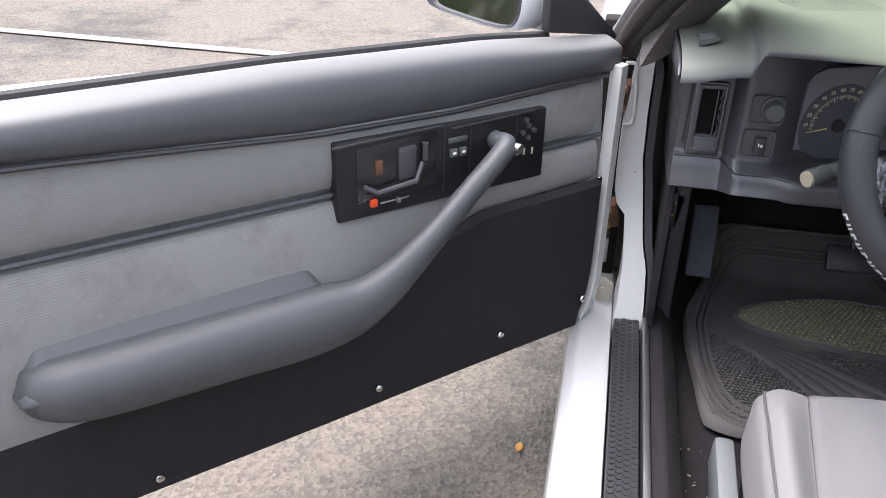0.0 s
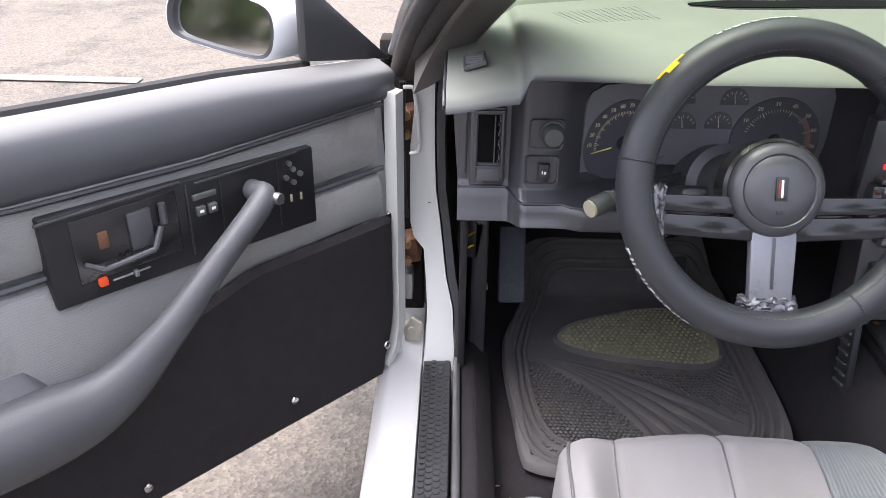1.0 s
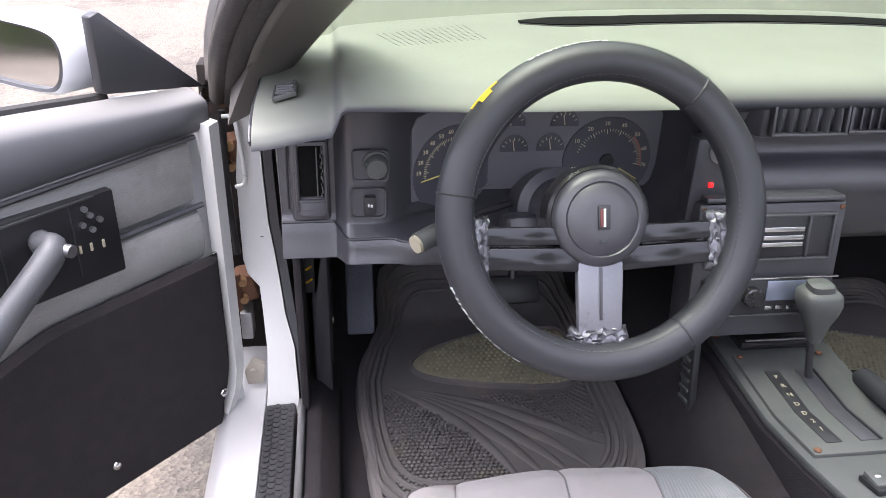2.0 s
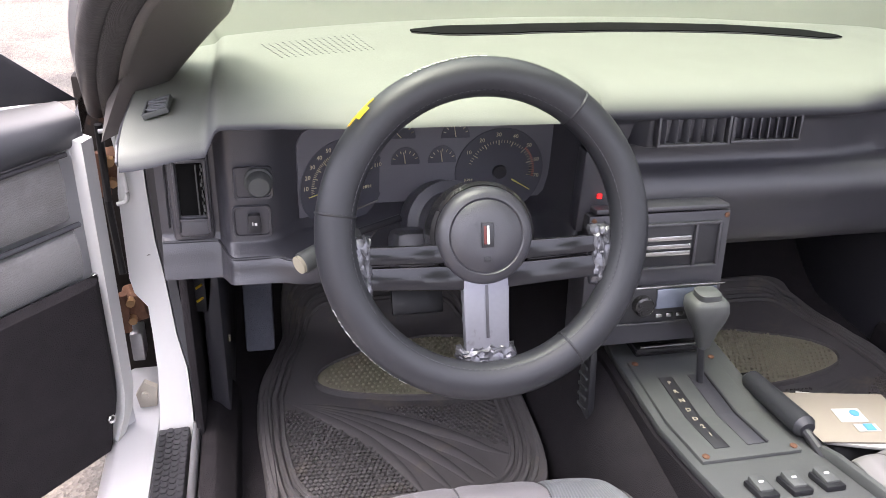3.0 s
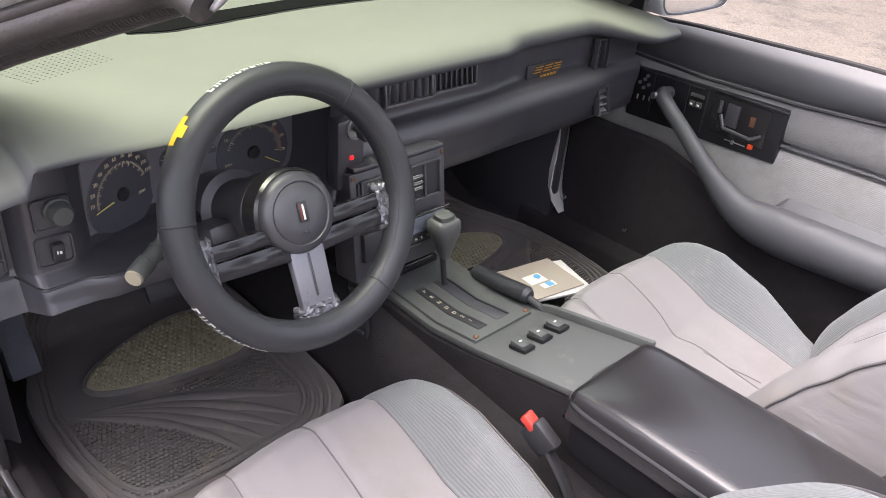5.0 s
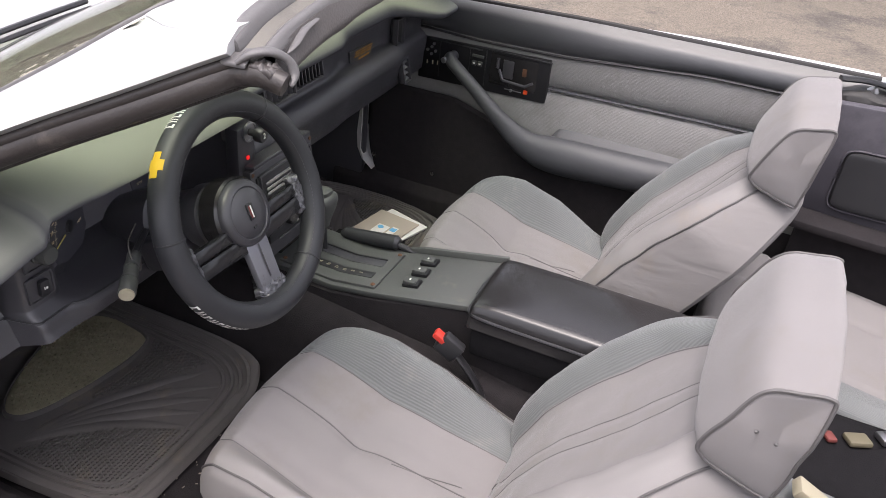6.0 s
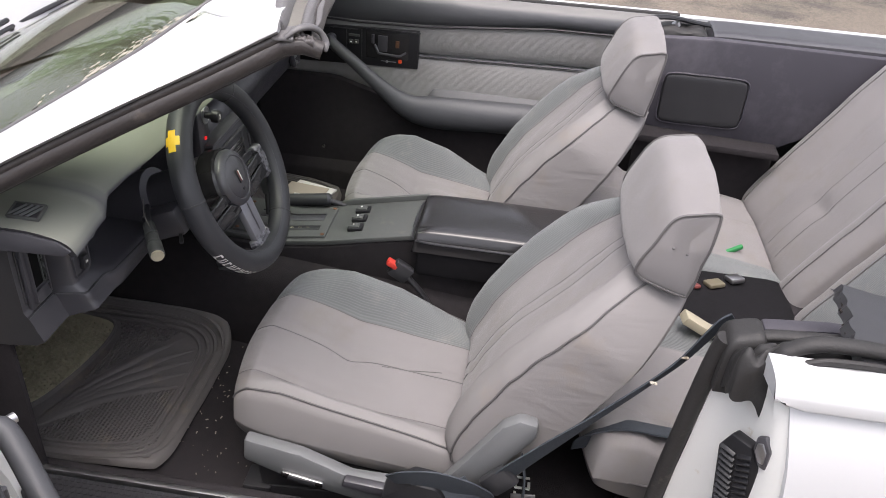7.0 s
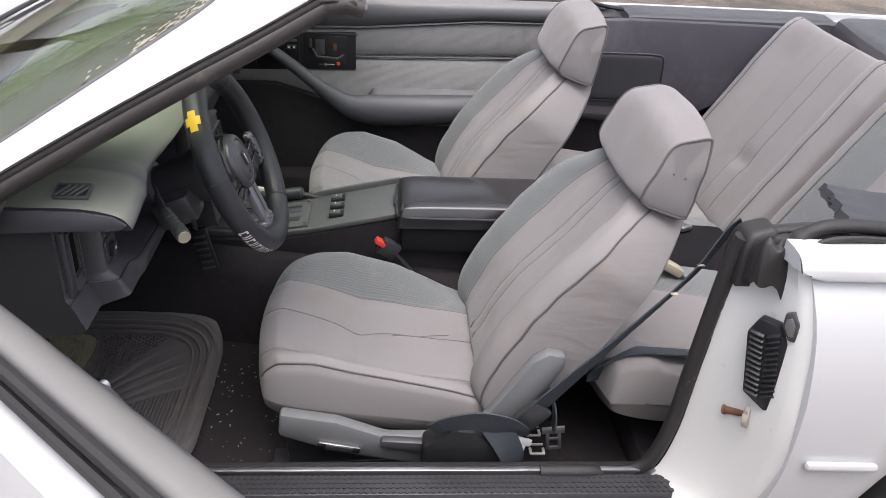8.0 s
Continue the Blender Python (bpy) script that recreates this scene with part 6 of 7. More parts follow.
# ---- front seats ----
def front_seat(cx, slide=0.0):
    """A bucket seat with bolsters at x = cx; slide: how far its cushion's front lip is set forward."""
    st = thing("car_seat", "light grey cloth bucket seat with ribbed bolsters and dark piping", "car seat", (cx, -0.3, 0.17), "front seats")
    W = 0.23
    # cushion: centre falls to the rear, the console-side bolster stands up, the outer one is low
    cen = lambda y: float(np.interp(-y, [0.03, 0.08, 0.15, 0.243, 0.36, 0.5], [0.484, 0.494, 0.466, 0.427, 0.413, 0.4]))
    bol = lambda y: float(np.interp(-y, [0.03, 0.08, 0.14, 0.21, 0.32, 0.43, 0.5], [0.486, 0.508, 0.522, 0.526, 0.496, 0.439, 0.414]))
    bolo = lambda y: float(np.interp(-y, [0.03, 0.08, 0.16, 0.315, 0.455, 0.52], [0.488, 0.514, 0.511, 0.468, 0.428, 0.412]))
    def ramp(a, b, x):
        f = min(max((x - a) / (b - a), 0), 1)
        return f * f * (3 - 2 * f)
    def c_base(l, v):
        y = -0.285 - 0.25 * v + (slide + 0.013) * (1 - v) / 2
        w = W * (1 - 0.09 * max(0, -v) ** 5) * (1 - 0.05 * (v + 1) / 2)
        return V((cx + w * l, y - 0.03 * l * l * max(0, -v) ** 3, 0.405 - 0.035 * (v + 1)))
    def c_top(l, v):
        y = -0.285 - 0.25 * v
        fi, fo = ramp(0.42, 0.78, l), ramp(0.62, 0.88, -l)
        z = cen(y) * (1 - fi - fo) + bol(y) * fi + bolo(y) * fo
        z -= 0.02 * max(0, l - 0.82) / 0.18
        z -= 0.005 * math.exp(-((l - 0.5) / 0.02) ** 2) + 0.004 * math.exp(-((l + 0.66) / 0.02) ** 2)
        z -= 0.004 * math.exp(-((l + 0.02) / 0.03) ** 2) + 0.012 * math.exp(-((l / 0.22) ** 2 + ((y + 0.243) / 0.035) ** 2))
        z += 0.003 * noise.noise((l * 3 + cx, y * 9, 1.0)) + 0.0025 * noise.noise((l * 9, y * 5, 3.0))
        return z
    part("cushion", pillow(c_base, lambda l, v: (0, 0, c_top(l, v) - c_base(l, v).z), 72, 64, 6, 5, region=lambda l, v: 1 if l > 0.5 else 2 if l < -0.66 else 0),
         [FABRIC, RIBBED, SIDEVIN], st, "light grey cloth cushion with ribbed bolsters", 70)
    part("cushion_side", pillow(c_base, lambda l, v: (0, 0, -0.05), 40, 40, 5, 4), SIDECLOTH, st, "pale grey cushion side", 70)
    def c_at(l, v):
        return c_base(l, v) + V((0, 0, (c_top(l, v) - c_base(l, v).z) * edge(l, 6) * edge(v, 5)))
    for l in (-0.93, 0.95):
        part("piping", sweep([c_at(l, v) + V((0.0015 * (1 if l > 0 else -1), 0, 0.001)) for v in np.linspace(-0.985, 0.98, 60)], 0.0022, 6), PIPING, st)
    for l, a in ((-0.66, -0.97), (0.5, -0.97), (-0.02, -0.985)):
        part("seam", sweep([c_at(l, v) + V((0, 0, 0.0006)) for v in np.linspace(a, 0.9, 44)], 0.0014, 5), PIPING, st)
    tk = bmesh.new()
    for k in (0.0,):
        sweep([c_at((-0.06 + k / 0.23) + 0.1 * t, 0.12 + 0.5 * t) + V((0, 0, 0.0003)) for t in np.linspace(0, 1, 12)], 0.0011, 5, bm=tk)
    part("tuck", tk, PIPING, st)
    # backrest along a reclined axis
    A, B = V((cx, -0.475, 0.395)), V((cx, -0.79, 0.85))
    ax = (B - A).normalized()
    nf = V((0, ax.z, -ax.y))  # towards the sitter
    L = (B - A).length
    def b_base(l, v):
        t = (v + 1) / 2
        w = 0.235 - 0.012 * t - 0.085 * max(0, t - 0.7) ** 1.5 / 0.15
        return A + ax * (L * t) + V((w * l, 0, 0)) - nf * (0.125 - 0.035 * t + 0.0 * l * l)
    def b_h(l, v):
        t = (v + 1) / 2
        k = abs(l)
        f = min(max((k - 0.45) / 0.3, 0), 1)
        f = f * f * (3 - 2 * f)
        h = 0.125 - 0.035 * t + (0.05 * f + 0.012) * math.sin(math.pi * min(1, 0.1 + t * 0.95)) ** 0.7 + 0.015 * (1 - f) * math.exp(-((t - 0.35) / 0.2) ** 2)
        h -= 0.012 * max(0, k - 0.84) / 0.16
        h -= 0.005 * math.exp(-((k - 0.55) / 0.025) ** 2) + 0.004 * math.exp(-((k - 0.08) / 0.03) ** 2) * (t > 0.1)
        h += 0.003 * noise.noise((l * 4 + cx, v * 5, 4.0)) + (0.003 * noise.noise((v * 7 - 5 * l, l * 3, 7.0 + cx)) * min(1, (-l - 0.6) / 0.15) if l < -0.6 else 0.0)
        return nf * h
    part("backrest", pillow(b_base, b_h, 64, 60, 9, 9, region=lambda l, v: 3 if abs(l) > 0.955 else 1 if l > 0.55 else 2 if l < -0.62 else 0), [FABRIC, RIBBED, SIDEVIN, SIDECLOTH], st, "light grey cloth backrest with ribbed bolsters", 60)
    b_at = lambda l, v: b_base(l, v) + b_h(l, v) * edge(l, 9) * edge(v, 9)
    for s in (-1, 1):
        part("piping", sweep([b_at(s * 0.955, v) + nf * 0.001 + V((s * 0.002, 0, 0)) for v in np.linspace(-0.97, 0.97, 60)], 0.0022, 6), PIPING, st)
        part("seam", sweep([b_at(s * 0.55, v) + nf * 0.001 for v in np.linspace(-0.9, 0.96, 36)], 0.0016, 5), PIPING, st)
        part("seam", sweep([b_at(s * 0.08, v) + nf * 0.001 for v in np.linspace(-0.9, 0.96, 36)], 0.0014, 5), PIPING, st)
    part("back_shell", pillow(lambda l, v: b_base(l * 0.985, v * 0.985) + nf * 0.045, lambda l, v: -nf * (0.062 + 0.012 * (1 - l * l)), 30, 30, 8, 8), SIDECLOTH, st, "pale grey vinyl back shell", 60)
    # headrest
    prof = smooth_line([(-0.758, 0.85), (-0.764, 0.832), (-0.782, 0.822), (-0.84, 0.803), (-0.852, 0.812), (-0.862, 0.88), (-0.872, 0.945), (-0.866, 0.957), (-0.84, 0.953), (-0.807, 0.944), (-0.786, 0.916)], 5, True)
    mid = np.mean(prof, axis=0)
    def ring(l, k=1.0):
        u = 1 - min(1, abs(l)) ** 3
        out = []
        for p in prof:
            f, t = max(0, (p[0] + 0.83) / 0.07), max(0, (p[1] - 0.87) / 0.08)
            q = (mid[0] + (p[0] - mid[0]) * k + 0.014 * f * u, mid[1] + (p[1] - mid[1]) * k + 0.02 * t * u)
            out.append(V((cx + 0.165 * l - 0.02 * l * max(0, p[1] - 0.9) / 0.05 * 0.5, q[0] + 0.002 * noise.noise((l * 4, p[1] * 30, cx)), q[1])))
        return out
    ls = [-1.02, -1.02, -1.01, *[math.sin(q * math.pi / 2) for q in np.linspace(-1, 1, 29)], 1.01, 1.02, 1.02]
    ks = [0.3, 0.88, 0.97, *[1.0] * 29, 0.97, 0.88, 0.3]
    b = loft([ring(l, k) for l, k in zip(ls, ks)])
    for f in b.faces:
        f.material_index = 1 if abs(f.calc_center_median().x - cx) > 0.157 and abs(f.normal.x) > 0.5 else 0
    hr = part("headrest", b, [FABRIC, SIDEVIN], st, "pale grey cloth headrest with dark piping", 60)
    for s in (-1, 1):
        part("headrest_piping", sweep(ring(s * 1.005), 0.0028, 6, True, up=(1, 0, 0)), PIPING, hr)
        if cx > 0:
            continue
        tf = bmesh.new()
        for dy, dz in ((0.012, 0.004), (-0.012, -0.004)):
            rod((cx + s * 0.166, -0.82 + dy, 0.888 + dz), (cx + s * 0.168, -0.82 + dy, 0.888 + dz), 0.003, 0.0015, 10, bm=tf)
        part("headrest_tuft", tf, PIPING, hr)
    for s in (-1, 1):
        part("headrest_post", rod((cx + s * 0.06, -0.815, 0.84), (cx + s * 0.06, -0.8, 0.78), 0.006, n=10), BLACK, hr)
    # side trim, recliner cover and rails
    part("side_trim", prism([(cx - 0.262, y, z) for y, z in ((-0.09, 0.405), (-0.085, 0.35), (-0.2, 0.305), (-0.37, 0.272), (-0.47, 0.272), (-0.44, 0.345), (-0.3, 0.345), (-0.2, 0.385))], (0.03, 0, 0), 0.008), SEATPLAS, st, "mid grey seat side trim")
    part("trim_handle", prism([(cx - 0.278, y, z) for y, z in ((-0.29, 0.352), (-0.285, 0.335), (-0.37, 0.32), (-0.39, 0.345))], (0.02, 0, 0), 0.004), DARK, st)
    part("slide_knob", box((cx - 0.264, -0.205, 0.326), (0.012, 0.085, 0.014), 0.003, (11, 0, 0)), CHROME, st)
    part("slide_slot", box((cx - 0.268, -0.205, 0.326), (0.01, 0.055, 0.012), 0.002, (11, 0, 0)), BLACK, st)
    part("recliner_cover", prism([(cx - 0.257, y, z) for y, z in ((-0.46, 0.34), (-0.51, 0.42), (-0.575, 0.53), (-0.605, 0.552), (-0.64, 0.545), (-0.64, 0.515), (-0.57, 0.4), (-0.53, 0.32))], (0.03, 0, 0), 0.009), SEATPLAS, st, "mid grey recliner cover")
    part("recliner_cover", prism([(cx + 0.227, y, z) for y, z in ((-0.46, 0.34), (-0.51, 0.42), (-0.575, 0.53), (-0.605, 0.552), (-0.64, 0.545), (-0.64, 0.515), (-0.57, 0.4), (-0.53, 0.32))], (0.03, 0, 0), 0.009), SEATPLAS, st)
    for s in (-1, 1):
        part("seat_rail", box((cx + s * 0.19, -0.3, 0.222), (0.045, 0.46, 0.035), 0.004, (-4, 0, 0)), BLACK, st)
        for y in (-0.09, -0.5):
            part("rail_foot", box((cx + s * 0.19, y, 0.195), (0.06, 0.06, 0.06), 0.004), BLACK, st)
    part("seat_pan", box((cx, -0.3, 0.3), (0.42, 0.42, 0.12), 0.01, (-6, 0, 0)), BLACK, st)
    return st


seat = front_seat(-0.39)
seat = fit(seat, "cushion")
other = fit(front_seat(0.337, -0.062), "cushion")
other.matrix_basis = Matrix.Translation((0, 0.02, 0.02))
tagged(other, "light grey cloth passenger bucket seat set slightly higher")

# ---- rear compartment ----
rear = thing("rear_seat", "light grey cloth rear bench with two moulded places", "car seat", (0, -1.2, 0.17))
for s in (-1, 1):
    sx = 0.36 * s
    bx = 0.325 * s
    def rb(l, v):
        y = -1.02 - 0.26 * v
        return V((sx + 0.245 * l, y + 0.035 * (1 - l * l) * (v < 0) * v * v, 0.385 - 0.012 * v))
    part("rear_cushion", pillow(rb, lambda l, v: (0, 0, 0.055 + 0.025 * min(1, max(0, (abs(l) - 0.5) / 0.3)) - 0.025 * v + 0.012 * (v < -0.6) - 0.005 * math.exp(-((abs(l) - 0.5) / 0.03) ** 2)), 44, 36, 7, 5, region=lambda l, v, s=s: 1 if l * s < -0.5 else 0), [FABRIC, RIBBED], rear, "light grey cloth rear cushion", 60)
    part("rear_cushion_side", pillow(rb, lambda l, v: (0, 0, -0.085), 30, 30, 4, 3), SIDEVIN, rear)
    part("piping", sweep([rb(q[0], q[1]) + V((0, 0, 0.002)) for q in [(1.0 * math.copysign(abs(math.cos(a)) ** 0.25, math.cos(a)), 1.0 * math.copysign(abs(math.sin(a)) ** 0.25, math.sin(a))) for a in np.linspace(0, 2 * math.pi, 60, endpoint=False)]], 0.003, 6, True), PIPING, rear)
    A, B = V((bx, -1.27, 0.38)), V((bx, -1.6, 0.925))
    ax = (B - A).normalized()
    nf = V((0, ax.z, -ax.y))
    def kb(l, v, A=A, B=B, nf=nf):
        return A.lerp(B, (v + 1) / 2) + V((0.318 * l * (1 - 0.05 * max(0, (v + 1) / 2 - 0.8) / 0.2), 0, 0)) - nf * 0.06
    def kh(l, v, nf=nf, s=s):
        k = abs(l)
        f = min(max((k - 0.45) / 0.3, 0), 1)
        f = f * f * (3 - 2 * f)
        return nf * (0.06 + 0.045 * f + 0.015 - 0.006 * math.exp(-((k - 0.5) / 0.025) ** 2) - 0.005 * math.exp(-((k - 0.12) / 0.025) ** 2) - 0.012 * math.exp(-((l / 0.15) ** 2 + ((v + 0.35) / 0.08) ** 2)) + 0.003 * noise.noise((l * 3, v * 4, s)))
    part("rear_backrest", pillow(kb, kh, 50, 50, 7, 8, region=lambda l, v, s=s: 1 if 0.5 < -l * s < 0.8 and s < 0 else 0), [FABRIC, RIBBED], rear, "light grey cloth rear backrest", 60)
    for k in (-0.78, -0.5, -0.12, 0.12, 0.5, 0.78):
        part("seam", sweep([kb(k, v) + kh(k, v) * edge(k, 7) * edge(v, 8) + nf * 0.001 for v in np.linspace(-0.9, 0.97, 30)], 0.0022 if abs(k) > 0.6 else 0.0016, 5), PIPING, rear)
part("rear_cushion_base", box((0, -1.1, 0.19), (1.2, 0.5, 0.1), 0.02), CARPET, rear)
fit(rear, "rear_cushion")
part("rear_tunnel", pillow(lambda l, v: (0.01 + 0.135 * l, -1.08 + 0.2 * v, 0.2), lambda l, v: (0, 0, 0.245), 16, 16, 8, 10), PILE, car, "black carpeted rear tunnel hump")
for s in (-1, 1):
    sp = part("rear_side_panel", prism([(s * 0.625, y, z) for y, z in ((-0.86 if s > 0 else -0.95, 0.62), (-0.86 if s > 0 else -0.95, 0.885 if s > 0 else 0.83), (-1.05, 0.895 if s > 0 else 0.84), (-1.62, 0.89 if s > 0 else 0.84), (-1.5, 0.7), (-1.28, 0.575))], (s * 0.03, 0, 0), 0.006), VIOLET, car, "violet-grey vinyl rear side panel")
    part("speaker_panel", pillow(lambda l, v: (s * 0.625, -1.055 + 0.122 * l * (1 - 0.07 * abs(v) ** 8), 0.712 + 0.075 * v * (1 - 0.1 * abs(l) ** 10)), lambda l, v: (-s * 0.012, 0, 0), 30, 26, 5, 5), BLACK, sp, "dark cloth speaker panel")
    part("speaker_rim", sweep([(s * 0.622, -1.055 + 0.125 * math.copysign(abs(math.cos(a)) ** 0.25, math.cos(a)), 0.712 + 0.078 * math.copysign(abs(math.sin(a)) ** 0.25, math.sin(a))) for a in np.linspace(0, 2 * math.pi, 60, endpoint=False)], 0.0028, 6, True), VIOLET, sp)
    if s > 0:
        part("side_ledge", prism([(s * 0.56, -0.86, 0.59), (s * 0.65, -0.86, 0.6), (s * 0.65, -1.3, 0.58), (s * 0.56, -1.3, 0.575)], (0, 0, 0.022), 0.005), CARPET, car)
    part("side_lower", box((s * 0.655, -1.1, 0.38), (0.03, 0.42, 0.42), 0.006), CARPET, car)
    if s > 0:
        part("beltline_pad", pillow(lambda l, v: (s * (0.735 + 0.075 * l), -1.4 + 0.36 * v, 0.85), lambda l, v: (0, 0, 0.055 + 0.004 * l * s), 14, 30, 6, 14), DARK, car, "dark grey moulded beltline pad")
part("rear_pad", pillow(lambda l, v: (0.66 * l, -1.72 - 0.1 * l * l + 0.1 * v, 0.86), lambda l, v: (0, 0, 0.075), 30, 14, 10, 5), DARK, car, "dark grey moulded panel behind the rear seat")
part("rear_bulkhead", box((0, -1.72, 0.5), (1.3, 0.04, 0.72), 0.01), CARPET, car)

for s in (-1, 1):
    # rolled white ledge over the quarter's beltline, overhanging the side
    rings = []
    for k in range(25):
        y = -0.905 - 1.36 * (k / 24) ** 1.4
        e = min(1.0, 0.45 + k / 3)
        o = 0.868 - 0.1 * max(0, abs(y) - 1.6) ** 2
        top = smooth_line([(o - 0.06, 0.9), (o - 0.03, 0.9), (o - 0.008, 0.896), (o + 0.004, 0.885), (o + 0.007, 0.875), (o + 0.0075, 0.893 - 0.028 * e)], 4)
        rings.append([V((s * p[0], y, p[1])) for p in top] + [V((s * (o + 0.002), y, 0.89 - 0.03 * e)), V((s * (o - 0.06), y, 0.868))])
    part("quarter_ledge", loft(rings), WHITE, car, "white rolled beltline ledge", 60)
# door jamb behind the left and right doors
for s in (-1, 1):
    inner = [(0.742, -0.74, 0.318), (0.742, -0.815, 0.345), (0.745, -0.845, 0.45), (0.748, -0.855, 0.6), (0.75, -0.872, 0.8), (0.755, -0.88, 0.86)]
    outer = [(0.87, -0.9, 0.3), (0.89, -0.935, 0.37), (0.908, -0.953, 0.48), (0.915, -0.957, 0.62), (0.89, -0.949, 0.78), (0.857, -0.935, 0.866)]
    rings = []
    for a, c in zip(smooth_line(inner, 4), smooth_line(outer, 4)):
        a, c = V((s * a[0], a[1], a[2])), V((s * c[0], c[1], c[2]))
        m1, m2 = a.lerp(c, 0.45) + V((0, -0.012, 0)), a.lerp(c, 0.85) + V((s * 0.004, 0.012, 0))
        rings.append([a, m1, m2, c, c + V((0, -0.06, 0)), a + V((0, -0.1, 0))])
    jb = part("door_jamb", loft(rings), JAMB, car, "chalky white door jamb with dirt", 60)
    part("jamb_seal", sweep([V((s * p[0], p[1] + 0.006, p[2])) for p in smooth_line([(0.744, -0.6, 0.345), (0.744, -0.7, 0.345), *[(q[0] - 0.008, q[1] + 0.006, q[2] + 0.01) for q in inner]], 5)], 0.014, 18), SEAL, car, "black rubber door seal")
    part("body_moulding", box((s * 0.926, -1.045, 0.538), (0.014, 0.125, 0.016), 0.006, (2, 0, 0)), WHITE, car, "white side moulding")
    if s > 0:
        part("roof_socket", pillow(lambda l, v: (0.735 + 0.072 * l, -0.957 + 0.085 * v, 0.868), lambda l, v: (0.006 * noise.noise((l * 2, v * 2, 1)), 0, 0.035 + 0.012 * noise.noise((l * 2, v * 2, 7))), 20, 20, 4, 4), SEAL, car, "torn black rubber roof socket")
        part("roof_arm", sweep(smooth_line([(0.68, -0.87, 0.925), (0.7, -0.93, 0.925), (0.735, -1.0, 0.908), (0.75, -1.05, 0.9)], 4), 0.013, 10, flat=0.5), PANEL, car, "black folding roof arm end")
        part("socket_screw", rod((0.7, -0.948, 0.9), (0.7, -0.942, 0.912), 0.012, n=10), STEEL, car)
    part("inner_quarter", box((s * 0.71, -1.33, 0.66), (0.05, 0.8, 0.32), 0.01), BLACK, car)
sk = thing("door_striker", "rusty steel door striker bolt on the jamb", "striker", (-0.8, -0.91, 0.52))
part("striker_washer", rod((-0.832, -0.924, 0.565), (-0.825, -0.916, 0.564), 0.024, n=24, bev=0.002), DIRTYJAMB, sk)
part("striker_pin", rod((-0.825, -0.916, 0.564), (-0.803, -0.892, 0.553), 0.0065, n=14), RUST, sk)
part("striker_head", rod((-0.803, -0.892, 0.553), (-0.799, -0.888, 0.551), 0.009, n=14, bev=0.002), RUST, sk)
fit(sk, "striker_washer")
vt = thing("jamb_vent", "black plastic slatted vent on the jamb", "vent", (-0.82, -0.93, 0.6))
jm = Matrix.Translation((-0.845, -0.909, 0.689)) @ pose(0, 0, 0, 90, 0, -138) @ pose(0, 0, 0, 0, 0, 9)
outline = [(-0.03, -0.064), (0.008, -0.088), (0.02, -0.084), (0.034, 0.046), (0.018, 0.076), (-0.014, 0.08), (-0.032, 0.05)]
g = prism([V((x, y, -0.014)) for x, y in outline], (0, 0, 0.019), 0.003)
g.transform(jm)
vb = part("vent_plate", g, PANEL, vt)
for i in range(2):
    for j in range(12):
        x, y = -0.0145 + 0.027 * i, -0.06 + 0.0102 * j + 0.004 * i
        g = box((x, y, 0.006), (0.024, 0.0042, 0.007), 0.001, (35, 0, 24 if i else -10))
        g.transform(jm)
        part("louvre", g, PANEL, vb)
g = prism([V((x + 0.036, y + 0.083, 0.0)) for x, y in ((-0.012, -0.002), (-0.009, 0.02), (0.004, 0.026), (0.014, 0.006), (0.011, -0.026), (-0.001, -0.026))], (0, 0, 0.01), 0.003)
g.transform(jm)
part("latch_bezel", g, DARK, vt)
g = prism([V((x * 0.62 + 0.0365, y * 0.62 + 0.083, 0.0085)) for x, y in ((-0.012, -0.002), (-0.009, 0.02), (0.004, 0.026), (0.014, 0.006), (0.011, -0.026), (-0.001, -0.026))], (0, 0, 0.004), 0.001)
g.transform(jm)
part("latch_window", g, STEEL, vt)

fit(vt, "vent_plate")
# ---- floor mats ----
PAD = [(0.235, 0.59), (0.29, 0.635), (0.39, 0.675), (0.55, 0.715), (0.72, 0.73), (0.85, 0.7), (0.895, 0.62), (0.895, 0.53), (0.875, 0.452), (0.8, 0.444), (0.68, 0.443), (0.54, 0.456), (0.39, 0.482), (0.28, 0.515), (0.238, 0.548)]


def in_pad(u, w):
    ok = False
    for (x1, y1), (x2, y2) in zip(PAD, PAD[1:] + PAD[:1]):
        if (y1 > w) != (y2 > w) and u < (x2 - x1) * (w - y1) / (y2 - y1) + x1:
            ok = not ok
    return ok


